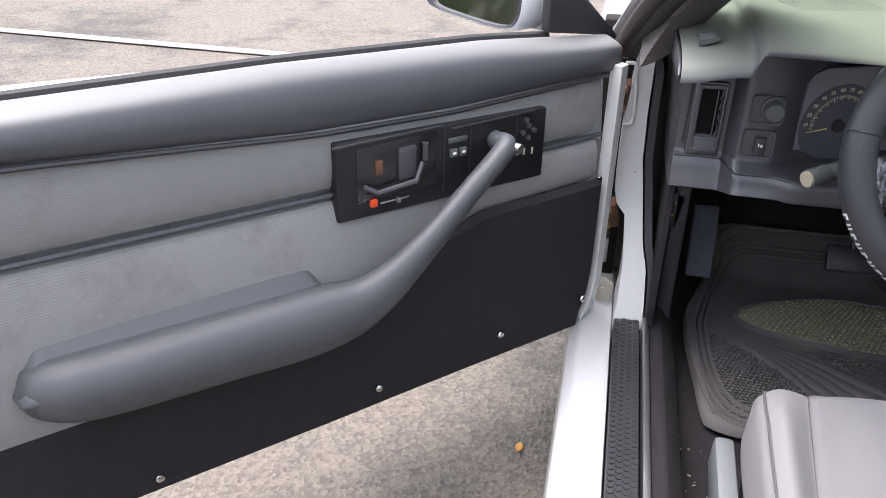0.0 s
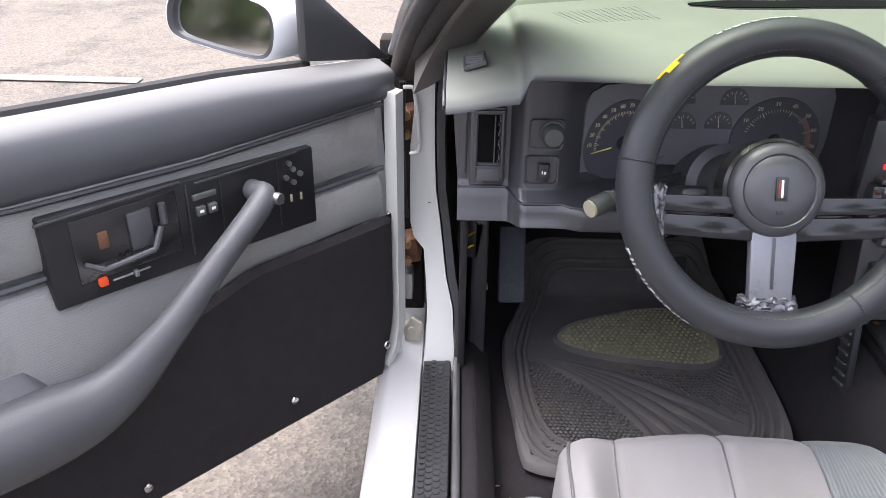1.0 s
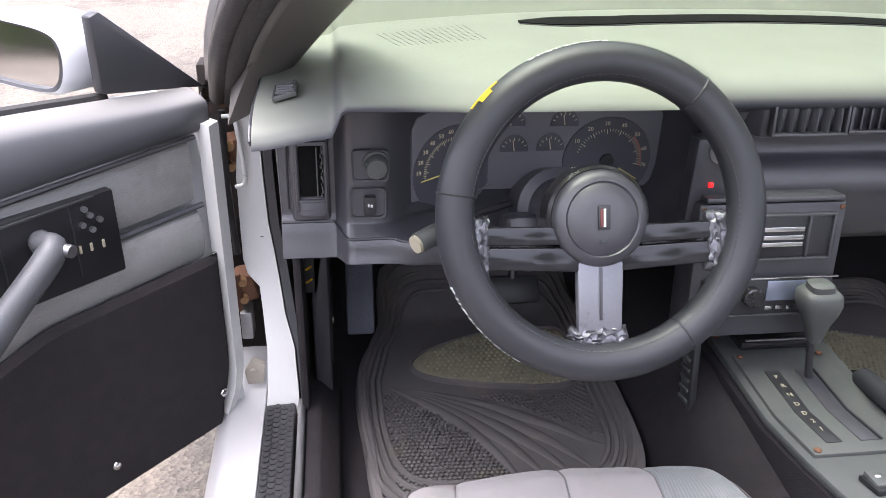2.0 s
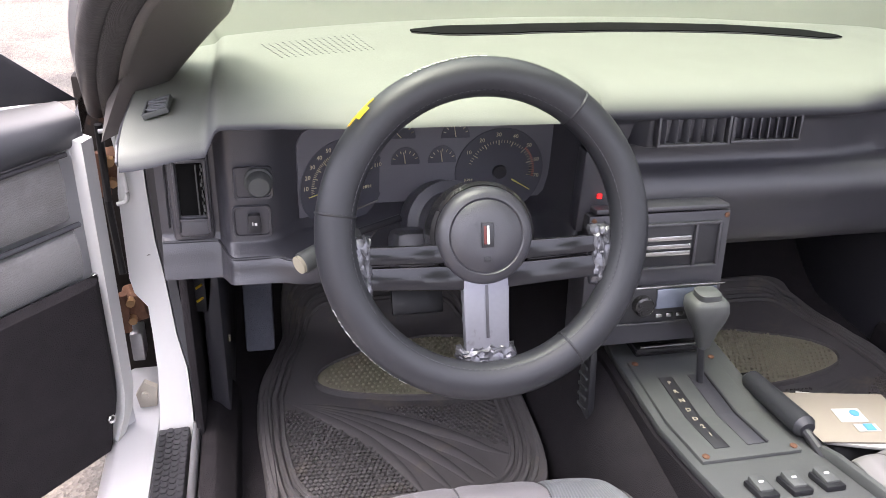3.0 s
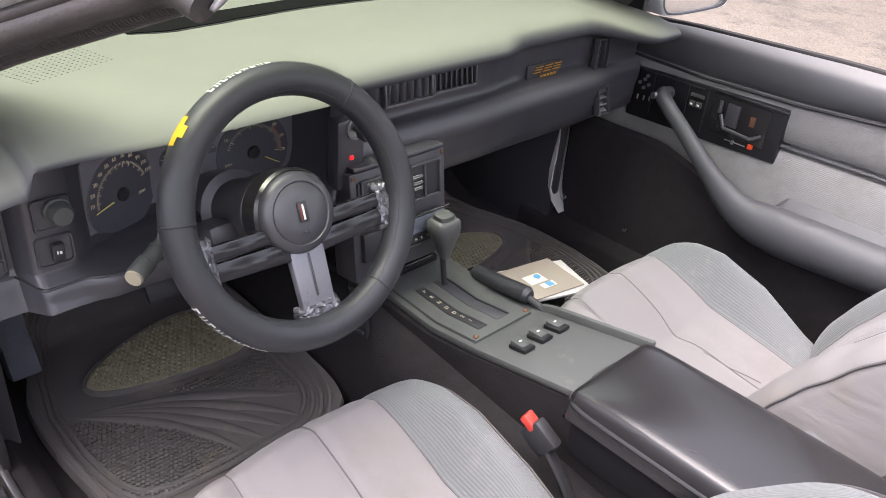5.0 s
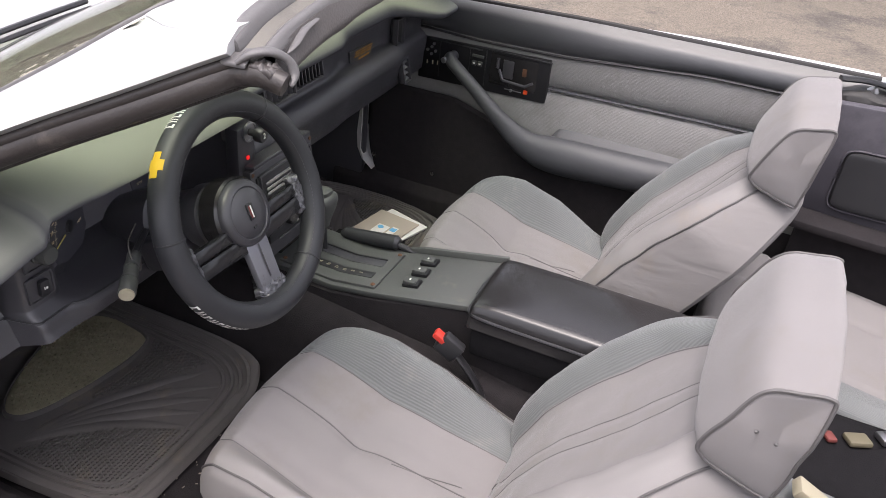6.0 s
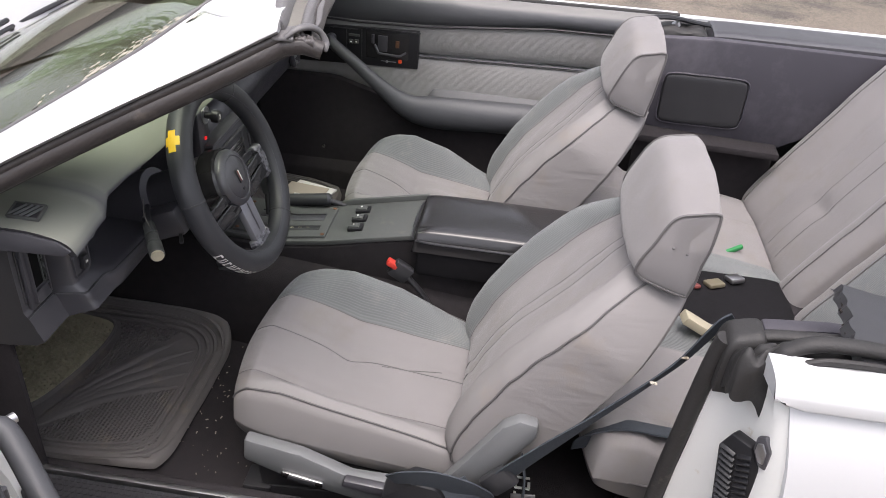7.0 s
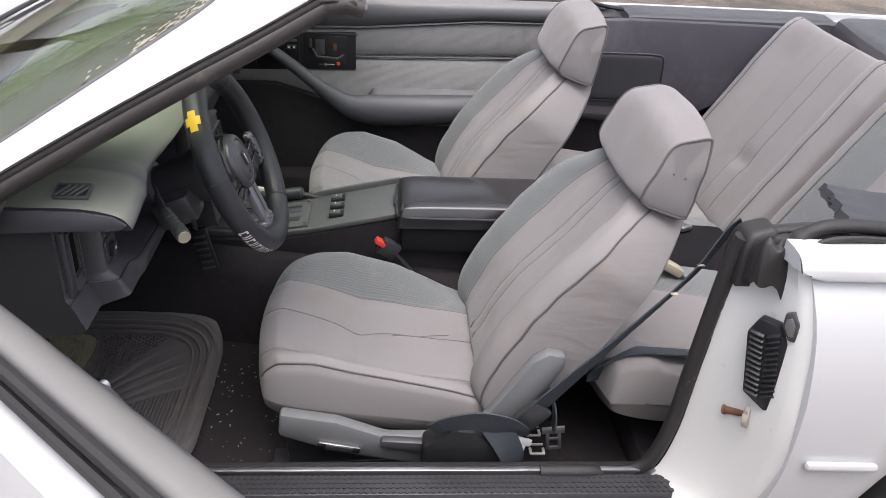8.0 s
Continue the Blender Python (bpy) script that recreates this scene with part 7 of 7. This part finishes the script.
def floor_mat(cx, mirror, y0=0.1):
    s = -1 if mirror else 1
    ob = thing("floor_mat", "dirty brown-black rubber floor mat with olive heel pad", "floor mat", (cx, 0.33, 0.22), "front floor mats")
    def F(u, w):
        """u across from door to tunnel, w from rear to front."""
        k = min(max((w - 0.55) / 0.3, 0), 1)
        u = u + (1 - u) * 0.1 * k * k * (3 - 2 * k) + 0.012 * (1 - u) * math.sin(w * 11)
        x = cx + s * (u - 0.5) * 0.48
        y = y0 + w * 0.68
        x -= s * 0.012 * max(0, (u - 0.8) / 0.2) ** 2
        wave = 0.06 * max(0, (u - 0.8) / 0.2) ** 1.6 + 0.004 * noise.noise((u * 3, w * 4, cx)) + 0.002 * noise.noise((u * 9, w * 9, cx))
        return V((x, y, floor_z(max(min(x, 0.66), -0.66) if abs(x) > 0.2 else math.copysign(0.2, x), y) + 0.012 + wave))
    part("mat_sheet", pillow(lambda l, v: F((l * (1 - 0.07 * abs(v) ** 8) + 1) / 2, (v * (1 - 0.06 * abs(l) ** 8) + 1) / 2), lambda l, v: (0, 0, 0.016 * (1 if max(abs(l), abs(v)) > 0.9 else 0.3)), 60, 60, 10, 9), RUBBER, ob, "", 60)
    for k in range(4):
        q = 0.97 - 0.05 * k
        part("rim_ridge", sweep([F(0.5 + 0.5 * q * math.copysign(abs(math.cos(a)) ** 0.34, math.cos(a)), 0.5 + 0.5 * q * math.copysign(abs(math.sin(a)) ** 0.34, math.sin(a))) + V((0, 0, 0.012 if k == 0 else 0.007)) for a in np.linspace(0, 2 * math.pi, 90, endpoint=False)], 0.0055, 6, True), RUBBER, ob)
    # olive pad with pimples, fanned ridges, diamond field
    pad = smooth_line(PAD, 3, True)
    mid = np.mean(PAD, axis=0)
    ins = lambda k, h: [F(mid[0] + (p[0] - mid[0]) * k, mid[1] + (p[1] - mid[1]) * k) + V((0, 0, h)) for p in pad]
    part("pad_border", loft([ins(1.04, -0.03), ins(1.05, 0.003), ins(1.045, 0.016), ins(1.015, 0.0175), ins(1.0, 0.01), ins(0.99, -0.03)]), RUBBER, ob)
    hp = part("heel_pad", loft([ins(0.99, -0.03), ins(1.01, 0.003), ins(1.0, 0.012), ins(0.97, 0.015), *[ins(k / 10, 0.016) for k in range(9, 0, -1)], ins(0.03, 0.016)]), TANMAT, ob, "olive grey heel pad")
    g = bmesh.new()
    for i in range(30):
        for j in range(24):
            u, w = 0.2 + 0.0235 * i + 0.0117 * (j % 2), 0.45 + 0.0165 * j
            if in_pad(u, w) and in_pad(u + 0.02, w) and in_pad(u - 0.02, w):
                p = F(u, w)
                rod(p + V((0, 0, 0.013)), p + V((0, 0, 0.0195)), 0.0042, 0.0022, 5, bm=g)
    part("pimple_field", g, TANMAT, hp, kind="stuff")
    ends = [(0.88, 0.17), (0.81, 0.11), (0.73, 0.09), (0.64, 0.085), (0.54, 0.09)]
    runs = []
    for k, (eu, ew) in enumerate(ends):
        c = (0.13 + 0.7 * (eu - 0.13), 0.48 - 0.36 * (0.48 - ew))
        q = [((1 - t) ** 2 * 0.13 + 2 * t * (1 - t) * c[0] + t * t * eu, (1 - t) ** 2 * 0.48 + 2 * t * (1 - t) * c[1] + t * t * ew) for t in np.linspace(0, 1, 26)]
        runs.append(q)
        part("bow_ridge", sweep([F(*p) + V((0, 0, 0.0045)) for p in q], [0.003 + 0.011 * math.sin(math.pi * t) for t in np.linspace(0, 1, 26)], 8, flat=0.32), RUBBER, ob)
    g = bmesh.new()
    run = lambda q, u: float(np.interp(u, [p[0] for p in q], [p[1] for p in q]))
    for i in range(46):
        for j in range(40):
            u, w = 0.1 + 0.018 * i + 0.009 * (j % 2), 0.07 + 0.0125 * j
            low = 0.1 < u < 0.54 and w < run(runs[-1], u) - 0.03
            high = 0.3 < u < 0.9 and run(runs[0], u) + 0.035 < w < 0.43
            if (low or high) and w < 0.47 and not in_pad(u, w + 0.03):
                p = F(u, w)
                box((p.x, p.y, p.z + 0.006), (0.0062, 0.0062, 0.0065), 0, (0, 0, 45), bm=g)
    part("diamond_field", g, RUBBER, ob, kind="stuff")
    return ob


floor_mat(-0.405, False)
floor_mat(0.435, True, 0.03)
rm = thing("rear_floor_mat", "black rear carpet mat with pale printed letters", "floor mat", (-0.42, -0.68, 0.17))
part("carpet_sheet", box((-0.43, -0.69, 0.178), (0.36, 0.3, 0.012), 0.004, (0, 0, 3)), CARPET, rm)
for i in range(4):
    x_ = -0.53 + 0.03 * i
    part("print_bar", box((x_, -0.643, 0.1855), (0.005, 0.034, 0.004), 0.0005), OFFWHITE, rm)
    part("print_bar", box((x_ + 0.01, -0.628 if i % 2 else -0.658, 0.1855), (0.016, 0.006, 0.004), 0.0005), OFFWHITE, rm)
    if i % 2 == 0:
        part("print_bar", box((x_ + 0.01, -0.628, 0.1855), (0.016, 0.006, 0.004), 0.0005), OFFWHITE, rm)

# ---- belts, booklet and clutter ----
bk = thing("booklet", "tan booklet with blue printed labels and white papers", "booklet", (0.31, 0.09, 0.36))
part("pages", box((0.345, 0.086, 0.375), (0.185, 0.13, 0.006), 0.001, (0, 2, -16)), PAPER, bk)
cv = part("cover", box((0.325, 0.094, 0.3815), (0.185, 0.125, 0.003), 0.001, (0, 2, -8)), TAN, bk, "tan card cover")
part("cover_label", box((0.325, 0.097, 0.3838), (0.05, 0.034, 0.001), 0.0003, (0, 2, -5)), PAPER, cv)
part("cover_seal", rod((0.336, 0.1, 0.3838), (0.336, 0.1, 0.3852), 0.008, n=20), BLUE, cv)
part("cover_label", box((0.334, 0.064, 0.3836), (0.04, 0.018, 0.001), 0.0003, (0, 2, -5)), PAPER, cv)
part("cover_square", box((0.338, 0.064, 0.3845), (0.017, 0.016, 0.001), 0.0003, (0, 2, -5)), BLUE, cv)
part("booklet_rest", box((0.32, 0.09, 0.3), (0.12, 0.1, 0.14), 0.01), BLACK, bk)

blt = thing("seat_belt", "blue-black seat belt hanging slack from the pillar", "seat belt", (-0.65, -0.6, 0.2))
def webbing(pts, w, up=(1, 0, 0), t=0.0015):
    """A woven strap through points; w: its width, or one for each point."""
    q = [V(p) for p in smooth_line(pts, 8)]
    ws_ = np.interp(np.linspace(0, 1, len(q)), np.linspace(0, 1, len(w)), w) if isinstance(w, tuple) else [w] * len(q)
    rings = []
    for i, p in enumerate(q):
        d = (q[min(i + 1, len(q) - 1)] - q[max(i - 1, 0)]).normalized()
        side = d.cross(V(up)).normalized()
        n = side.cross(d)
        h = side * ws_[i] / 2
        rings.append([p + h + n * t, p + n * t * 2.2, p - h + n * t, p - h - n * t, p - n * t, p + h - n * t])
    return loft(rings)
part("shoulder_strap", webbing([(-0.69, -0.89, 0.865), (-0.69, -0.872, 0.85), (-0.69, -0.836, 0.779), (-0.685, -0.798, 0.718), (-0.68, -0.725, 0.619), (-0.675, -0.664, 0.538), (-0.67, -0.605, 0.458), (-0.668, -0.588, 0.43)], (0.034, 0.022, 0.014, 0.011, 0.018, 0.034, 0.046, 0.046), (0.75, 0.3, 0.2)), BELT, blt)
for y_, z_ in ((-0.836, 0.781), (-0.8, 0.722)):
    part("frayed_knot", pillow(lambda l, v: (-0.692 + 0.004 * l, y_ + 0.006 * v, z_), lambda l, v: (-0.004, 0, 0.004 + 0.004 * noise.noise((l * 4, v * 4, y_))), 8, 8, 3, 3), DIRTYJAMB, blt)
part("lap_strap", webbing([(-0.69, -0.385, 0.404), (-0.702, -0.42, 0.428), (-0.706, -0.47, 0.438), (-0.702, -0.52, 0.424), (-0.688, -0.552, 0.395), (-0.675, -0.562, 0.372)], (0.03, 0.045, 0.056, 0.056, 0.05, 0.034), (1, 0, 0.25)), BELT, blt)
part("lap_fold", webbing([(-0.69, -0.5, 0.42), (-0.7, -0.53, 0.38), (-0.698, -0.55, 0.33), (-0.69, -0.545, 0.3)], (0.05, 0.055, 0.05, 0.03), (0.9, 0.5, 0.1)), BELT, blt)
part("belt_sleeve", box((-0.672, -0.583, 0.424), (0.018, 0.05, 0.062), 0.008, (40, 0, 0)), BLACK, blt, "black elastic belt sleeve")
def tongue(c, rot, mt):
    """A stamped latch plate with a slot."""
    g = box((0, 0, 0), (0.003, 0.046, 0.016), 0.001)
    for y, sy, z, sz in ((-0.012, 0.007, -0.024, 0.036), (0.012, 0.007, -0.024, 0.036), (0, 0.03, -0.042, 0.008), (0, 0.03, -0.02, 0.006)):
        box((0, y, z), (0.003, sy, sz), 0.001, bm=g)
    g.transform(Matrix.Translation(c) @ pose(0, 0, 0, *rot))
    part("tongue", g, mt, blt, "bright steel belt tongue")
tongue((-0.684, -0.562, 0.37), (18, 8, 0), TINPLATE)
tongue((-0.66, -0.632, 0.375), (-6, 8, 0), STEEL)
part("tongue_strap", webbing([(-0.64, -0.62, 0.46), (-0.655, -0.63, 0.42), (-0.66, -0.632, 0.378)], 0.034, (0, 1, 0)), BELT, blt)
part("retractor_cover", prism([(-0.7, y, z) for y, z in ((-0.368, 0.25), (-0.37, 0.362), (-0.425, 0.408), (-0.47, 0.402), (-0.505, 0.365), (-0.545, 0.3), (-0.55, 0.25))], (0.05, 0, 0), 0.006), PANEL, blt, "black faceted retractor cover")
part("rear_strap", webbing([(-0.545, -0.735, 0.41), (-0.55, -0.75, 0.46), (-0.555, -0.8, 0.494), (-0.558, -0.87, 0.496), (-0.56, -0.98, 0.488)], 0.045, (0.35, 0, 1)), BELT, blt)
fit(blt, "shoulder_strap")
buc = thing("belt_buckle", "black belt buckle stalk with red release button", "belt buckle", (-0.13, -0.3, 0.4))
part("buckle_body", box((-0.143, -0.3, 0.492), (0.024, 0.05, 0.045), 0.006, (35, 0, 8)), BLACK, buc)
part("release_button", box((-0.147, -0.28, 0.512), (0.022, 0.028, 0.014), 0.003, (35, 0, 8)), RED, buc, "red release button")
part("buckle_stalk", sweep(smooth_line([(-0.142, -0.315, 0.48), (-0.135, -0.36, 0.42), (-0.13, -0.4, 0.34)], 5), 0.011, 8, flat=0.5), BLACK, buc)
fit(buc, "buckle_body")
rb = thing("rear_belt_buckle", "yellowed ivory belt buckle on the rear tunnel", "belt buckle", (-0.12, -1.02, 0.44))
part("buckle_body", box((-0.19, -0.99, 0.487), (0.038, 0.085, 0.022), 0.004, (30, 0, 6)), BEIGE, rb)
part("buckle_stalk", box((-0.185, -1.04, 0.45), (0.03, 0.05, 0.008), 0.002, (40, 0, 6)), BELT, rb)
fit(rb, "buckle_body")
for nm, lb_, c, sz, mt in (("sponge", "yellow-green sponge block on the rear tunnel", (0.045, -1.07, 0.452), (0.035, 0.045, 0.012), MUTED), ("red_box", "small red carton on the rear tunnel", (0.03, -1.02, 0.45), (0.03, 0.02, 0.01), DULLRED), ("crumpled_bag", "crumpled grey plastic bag on the rear tunnel", (0.075, -1.125, 0.455), (0.035, 0.04, 0.014), STEEL)):
    o = part(nm, box(c, sz, 0.004, (0, 8, 25)), mt, None, lb_)
    tagged(o, lb_, "clutter")
tg = part("green_clip", box((0.275, -1.165, 0.425), (0.012, 0.05, 0.012), 0.003, (-20, 0, 20)), GREEN, None, "small green plastic clip on the rear seat")
tagged(tg, category="clip")
lf = part("fallen_leaf", pillow(lambda l, v: (-0.955 + 0.009 * l * (1 - v * v), 0.2 + 0.014 * v, GROUND + 0.006), lambda l, v: (0, 0, 0.003), 8, 8, 4, 4), AMBER, None, "fallen amber leaf on the asphalt")
tagged(lf, category="leaf")
# crumbs on the carpet
rnd = random.Random(5)
g = bmesh.new()
for i in range(150):
    x, y = rnd.uniform(-0.66, -0.2), rnd.uniform(-0.12, 0.12)
    if rnd.random() < 0.25:
        x, y = rnd.uniform(-0.7, -0.66), rnd.uniform(-0.5, 0.1)
    s = rnd.uniform(0.0008, 0.0026)
    box((x, y, floor_z(x if abs(x) > 0.2 else -0.2, y) + 0.004), (s * rnd.uniform(1, 3), s, s * 0.6), 0, (0, 0, rnd.uniform(0, 180)), bm=g)
cr = part("crumbs", g, TAN, None, "dry crumbs and leaf bits on the carpet", 0, "stuff")
tagged(cr, category="debris")

# ---- torn roof latch parts at the left rear corner and header ----
tl = thing("roof_latch", "torn black rubber roof socket on the rear quarter", "roof seal", (-0.78, -0.9, 0.8))
part("rubber_boot", pillow(lambda l, v: (-0.79 + 0.03 * l, -0.908 + 0.036 * v, 0.812 - 0.02 * l * v + 0.02 * noise.noise((l * 1.7, v * 1.7, 6))), lambda l, v: (0.012 * noise.noise((l * 1.5, v * 1.5, 1)), 0.01 * noise.noise((l, v * 1.5, 5)), 0.075 + 0.01 * noise.noise((l * 1.8, v * 1.8, 2))), 36, 36, 4, 4), SEAL, tl)
part("seal_cap", pillow(lambda l, v: (-0.738 + 0.034 * l, -0.893 + 0.03 * v, 0.79), lambda l, v: (0, 0, 0.098 - 0.008 * v), 24, 24, 5, 5), SEAL, tl, "smooth black rubber cap")
ch = bmesh.new()
arch = smooth_line([(-0.793, -0.915, 0.85), (-0.795, -0.93, 0.892), (-0.796, -0.962, 0.914), (-0.795, -1.01, 0.918), (-0.79, -1.08, 0.912), (-0.785, -1.2, 0.9)], 6)
sweep(arch, [0.016] * 8 + [0.013] * (len(arch) - 8), 18, flat=0.8, bm=ch)
sweep([(p[0] - 0.022, p[1] - 0.006, p[2] - 0.012) for p in arch[5:]], 0.006, 8, bm=ch)
part("rubber_channel", ch, SEAL, tl, "arched black rubber channel")
part("rubber_channel", sweep(smooth_line([(-0.74, -0.9, 0.872), (-0.738, -0.95, 0.88), (-0.735, -1.06, 0.884), (-0.73, -1.2, 0.884)], 6), 0.011, 16, flat=0.7), SEAL, tl)
# near-black box paints the shade between the channels
part("channel_gap", box((-0.768, -1.03, 0.872), (0.03, 0.2, 0.02), 0.005), HOLESHADE, tl)
for x_, y_, z_ in ((-0.812, -0.935, 0.862), (-0.712, -0.872, 0.842)):
    part("crumbled_foam", pillow(lambda l, v: (x_ + 0.007 * l, y_ + 0.007 * v, z_), lambda l, v: (0, 0, 0.01 + 0.006 * noise.noise((l * 4, v * 4, x_))), 10, 10, 3, 3), DIRTYJAMB, tl, "crumbled pale foam")
fit(tl, "rubber_boot")
lp = thing("loose_pad", "loose black vinyl beltline pad lifted at its torn end", "trim pad", (-0.72, -1.15, 0.9))
part("pad_sheet", pillow(lambda l, v: (-0.73 + 0.078 * l, -1.28 - 0.26 * v + (0.02 * noise.noise((l * 3, 0, 1)) if v < -0.8 else 0.0), 0.866 + 0.012 * l + 0.01 * (1 - v) + 0.018 * max(0, -v) ** 4), lambda l, v: (0, 0, 0.02), 20, 36, 8, 10), BLACK, lp)
rg = bmesh.new()
for i in range(26):
    l = -0.95 + 0.076 * i
    box((-0.73 + 0.078 * l, -1.03 + 0.02 * noise.noise((l * 3, 0, 1)) + 0.003 * math.sin(i * 2.7), 0.906 + 0.012 * l), (0.009, 0.007 + 0.004 * abs(math.sin(i * 1.9)), 0.008 + 0.003 * math.sin(i * 3.1)), 0.001, (12 * math.sin(i), 9 * math.sin(i * 1.3), 0), bm=rg)
part("ragged_end", rg, GRIMESHADE, lp, "ragged torn foam end")
part("pad_flap", prism([(-0.808, -1.02, 0.9), (-0.81, -1.06, 0.873), (-0.812, -1.11, 0.868), (-0.812, -1.15, 0.88), (-0.806, -1.15, 0.896)], (0.005, 0, 0), 0.001), BLACK, lp)
fit(lp, "pad_sheet")

# ---- trees round the lot, seen in mirror and glass ----
def tree(x, y, h, r, seed):
    rn = random.Random(seed)
    ob = thing("tree", "leafy green broadleaf tree at the edge of the lot", "tree", (x, y, GROUND), "trees round the lot")
    g = bmesh.new()
    sweep([(x, y, GROUND - 0.1), (x + 0.1, y, h * 0.3), (x + 0.05, y + 0.15, h * 0.6)], [0.22, 0.16, 0.08], 8, bm=g)
    ends = []
    for i in range(9):
        a, k = rn.uniform(0, 6.28), rn.uniform(0.3, 1)
        e = V((x + r * 0.75 * k * math.cos(a), y + r * 0.75 * k * math.sin(a), h * rn.uniform(0.45, 0.9)))
        sweep([(x + 0.08, y, h * rn.uniform(0.25, 0.5)), V((x, y, h * 0.55)).lerp(e, 0.6), e], [0.07, 0.045, 0.015], 6, bm=g)
        ends.append(e)
    part("trunk", g, BARK, ob)
    vs, fs = [], []
    for i in range(2600):
        c = rn.choice(ends) + V((rn.gauss(0, 1), rn.gauss(0, 1), rn.gauss(0, 0.8))) * r * 0.27
        d1 = V((rn.gauss(0, 1), rn.gauss(0, 1), rn.gauss(0, 0.6))).normalized()
        d2 = d1.orthogonal().normalized()
        s = rn.uniform(0.07, 0.15)
        k = len(vs)
        vs += [c + d1 * s, c + d2 * s * 0.55, c - d1 * s, c - d2 * s * 0.55]
        fs.append((k, k + 1, k + 2, k + 3))
    me = bpy.data.meshes.new("crown")
    me.from_pydata(vs, [], fs)
    me.materials.append(LEAF)
    cr_ = new("crown", me)
    adopt(cr_, ob)


for i, (x, y, h) in enumerate(((-13, -8, 6), (-8, -11, 7), (-1, -12, 6.5), (5, -11, 7), (8, -7, 7), (7, -2.5, 7.5), (7, 1.5, 7.5), (7.5, 5.5, 8), (9, 10, 7.5), (-14.5, -4.5, 4.5), (-15, -1, 4), (-15, 2.5, 4.5), (4, 13, 7))):
    tree(x, y, h, 2.4, i)


def shrub(x, y, h, seed):
    rn = random.Random(seed)
    ob = thing("shrub", "dense green shrub at the edge of the lot", "shrub", (x, y, GROUND), "shrubs round the lot")
    g = bmesh.new()
    for i in range(6):
        a = rn.uniform(0, 6.28)
        sweep([(x, y, GROUND - 0.05), (x + 0.4 * math.cos(a), y + 0.4 * math.sin(a), h * 0.5), (x + 0.8 * math.cos(a), y + 0.8 * math.sin(a), h * 0.85)], [0.05, 0.03, 0.01], 6, bm=g)
    part("stem", g, BARK, ob)
    vs, fs = [], []
    for i in range(1500):
        a, k, z = rn.uniform(0, 6.28), rn.uniform(0, 1) ** 0.5, rn.uniform(0.03, 1)
        w = 1.25 * (1 - 0.55 * z * z) + 0.15 * math.sin(3 * a + seed)
        c = V((x + w * k * math.cos(a), y + w * k * math.sin(a), GROUND + h * z))
        d1 = V((rn.gauss(0, 1), rn.gauss(0, 1), rn.gauss(0, 0.7))).normalized()
        d2 = d1.orthogonal().normalized()
        s = rn.uniform(0.07, 0.15)
        q = len(vs)
        vs += [c + d1 * s, c + d2 * s * 0.55, c - d1 * s, c - d2 * s * 0.55]
        fs.append((q, q + 1, q + 2, q + 3))
    me = bpy.data.meshes.new("foliage")
    me.from_pydata(vs, [], fs)
    me.materials.append(LEAF)
    adopt(new("foliage", me), ob)


for i in range(9):
    shrub(-11.5 + 0.3 * math.sin(i * 2.1), -10 + 1.9 * i, 2.4 + 0.5 * math.sin(i * 1.7), 40 + i)

part("dead_pedal", box((-0.636, 0.5, 0.425), (0.052, 0.04, 0.15), 0.006, (-25, 0, 0)), BLUECARPET, car, "blue-grey carpeted foot rest")
part("kick_screw", lathe([(0.007, 0), (0.006, 0.003), (0.001, 0.004)], Matrix.Translation((-0.688, 0.42, 0.42)) @ pose(0, 0, 0, 0, 90, 0), 10), BEIGE, car)
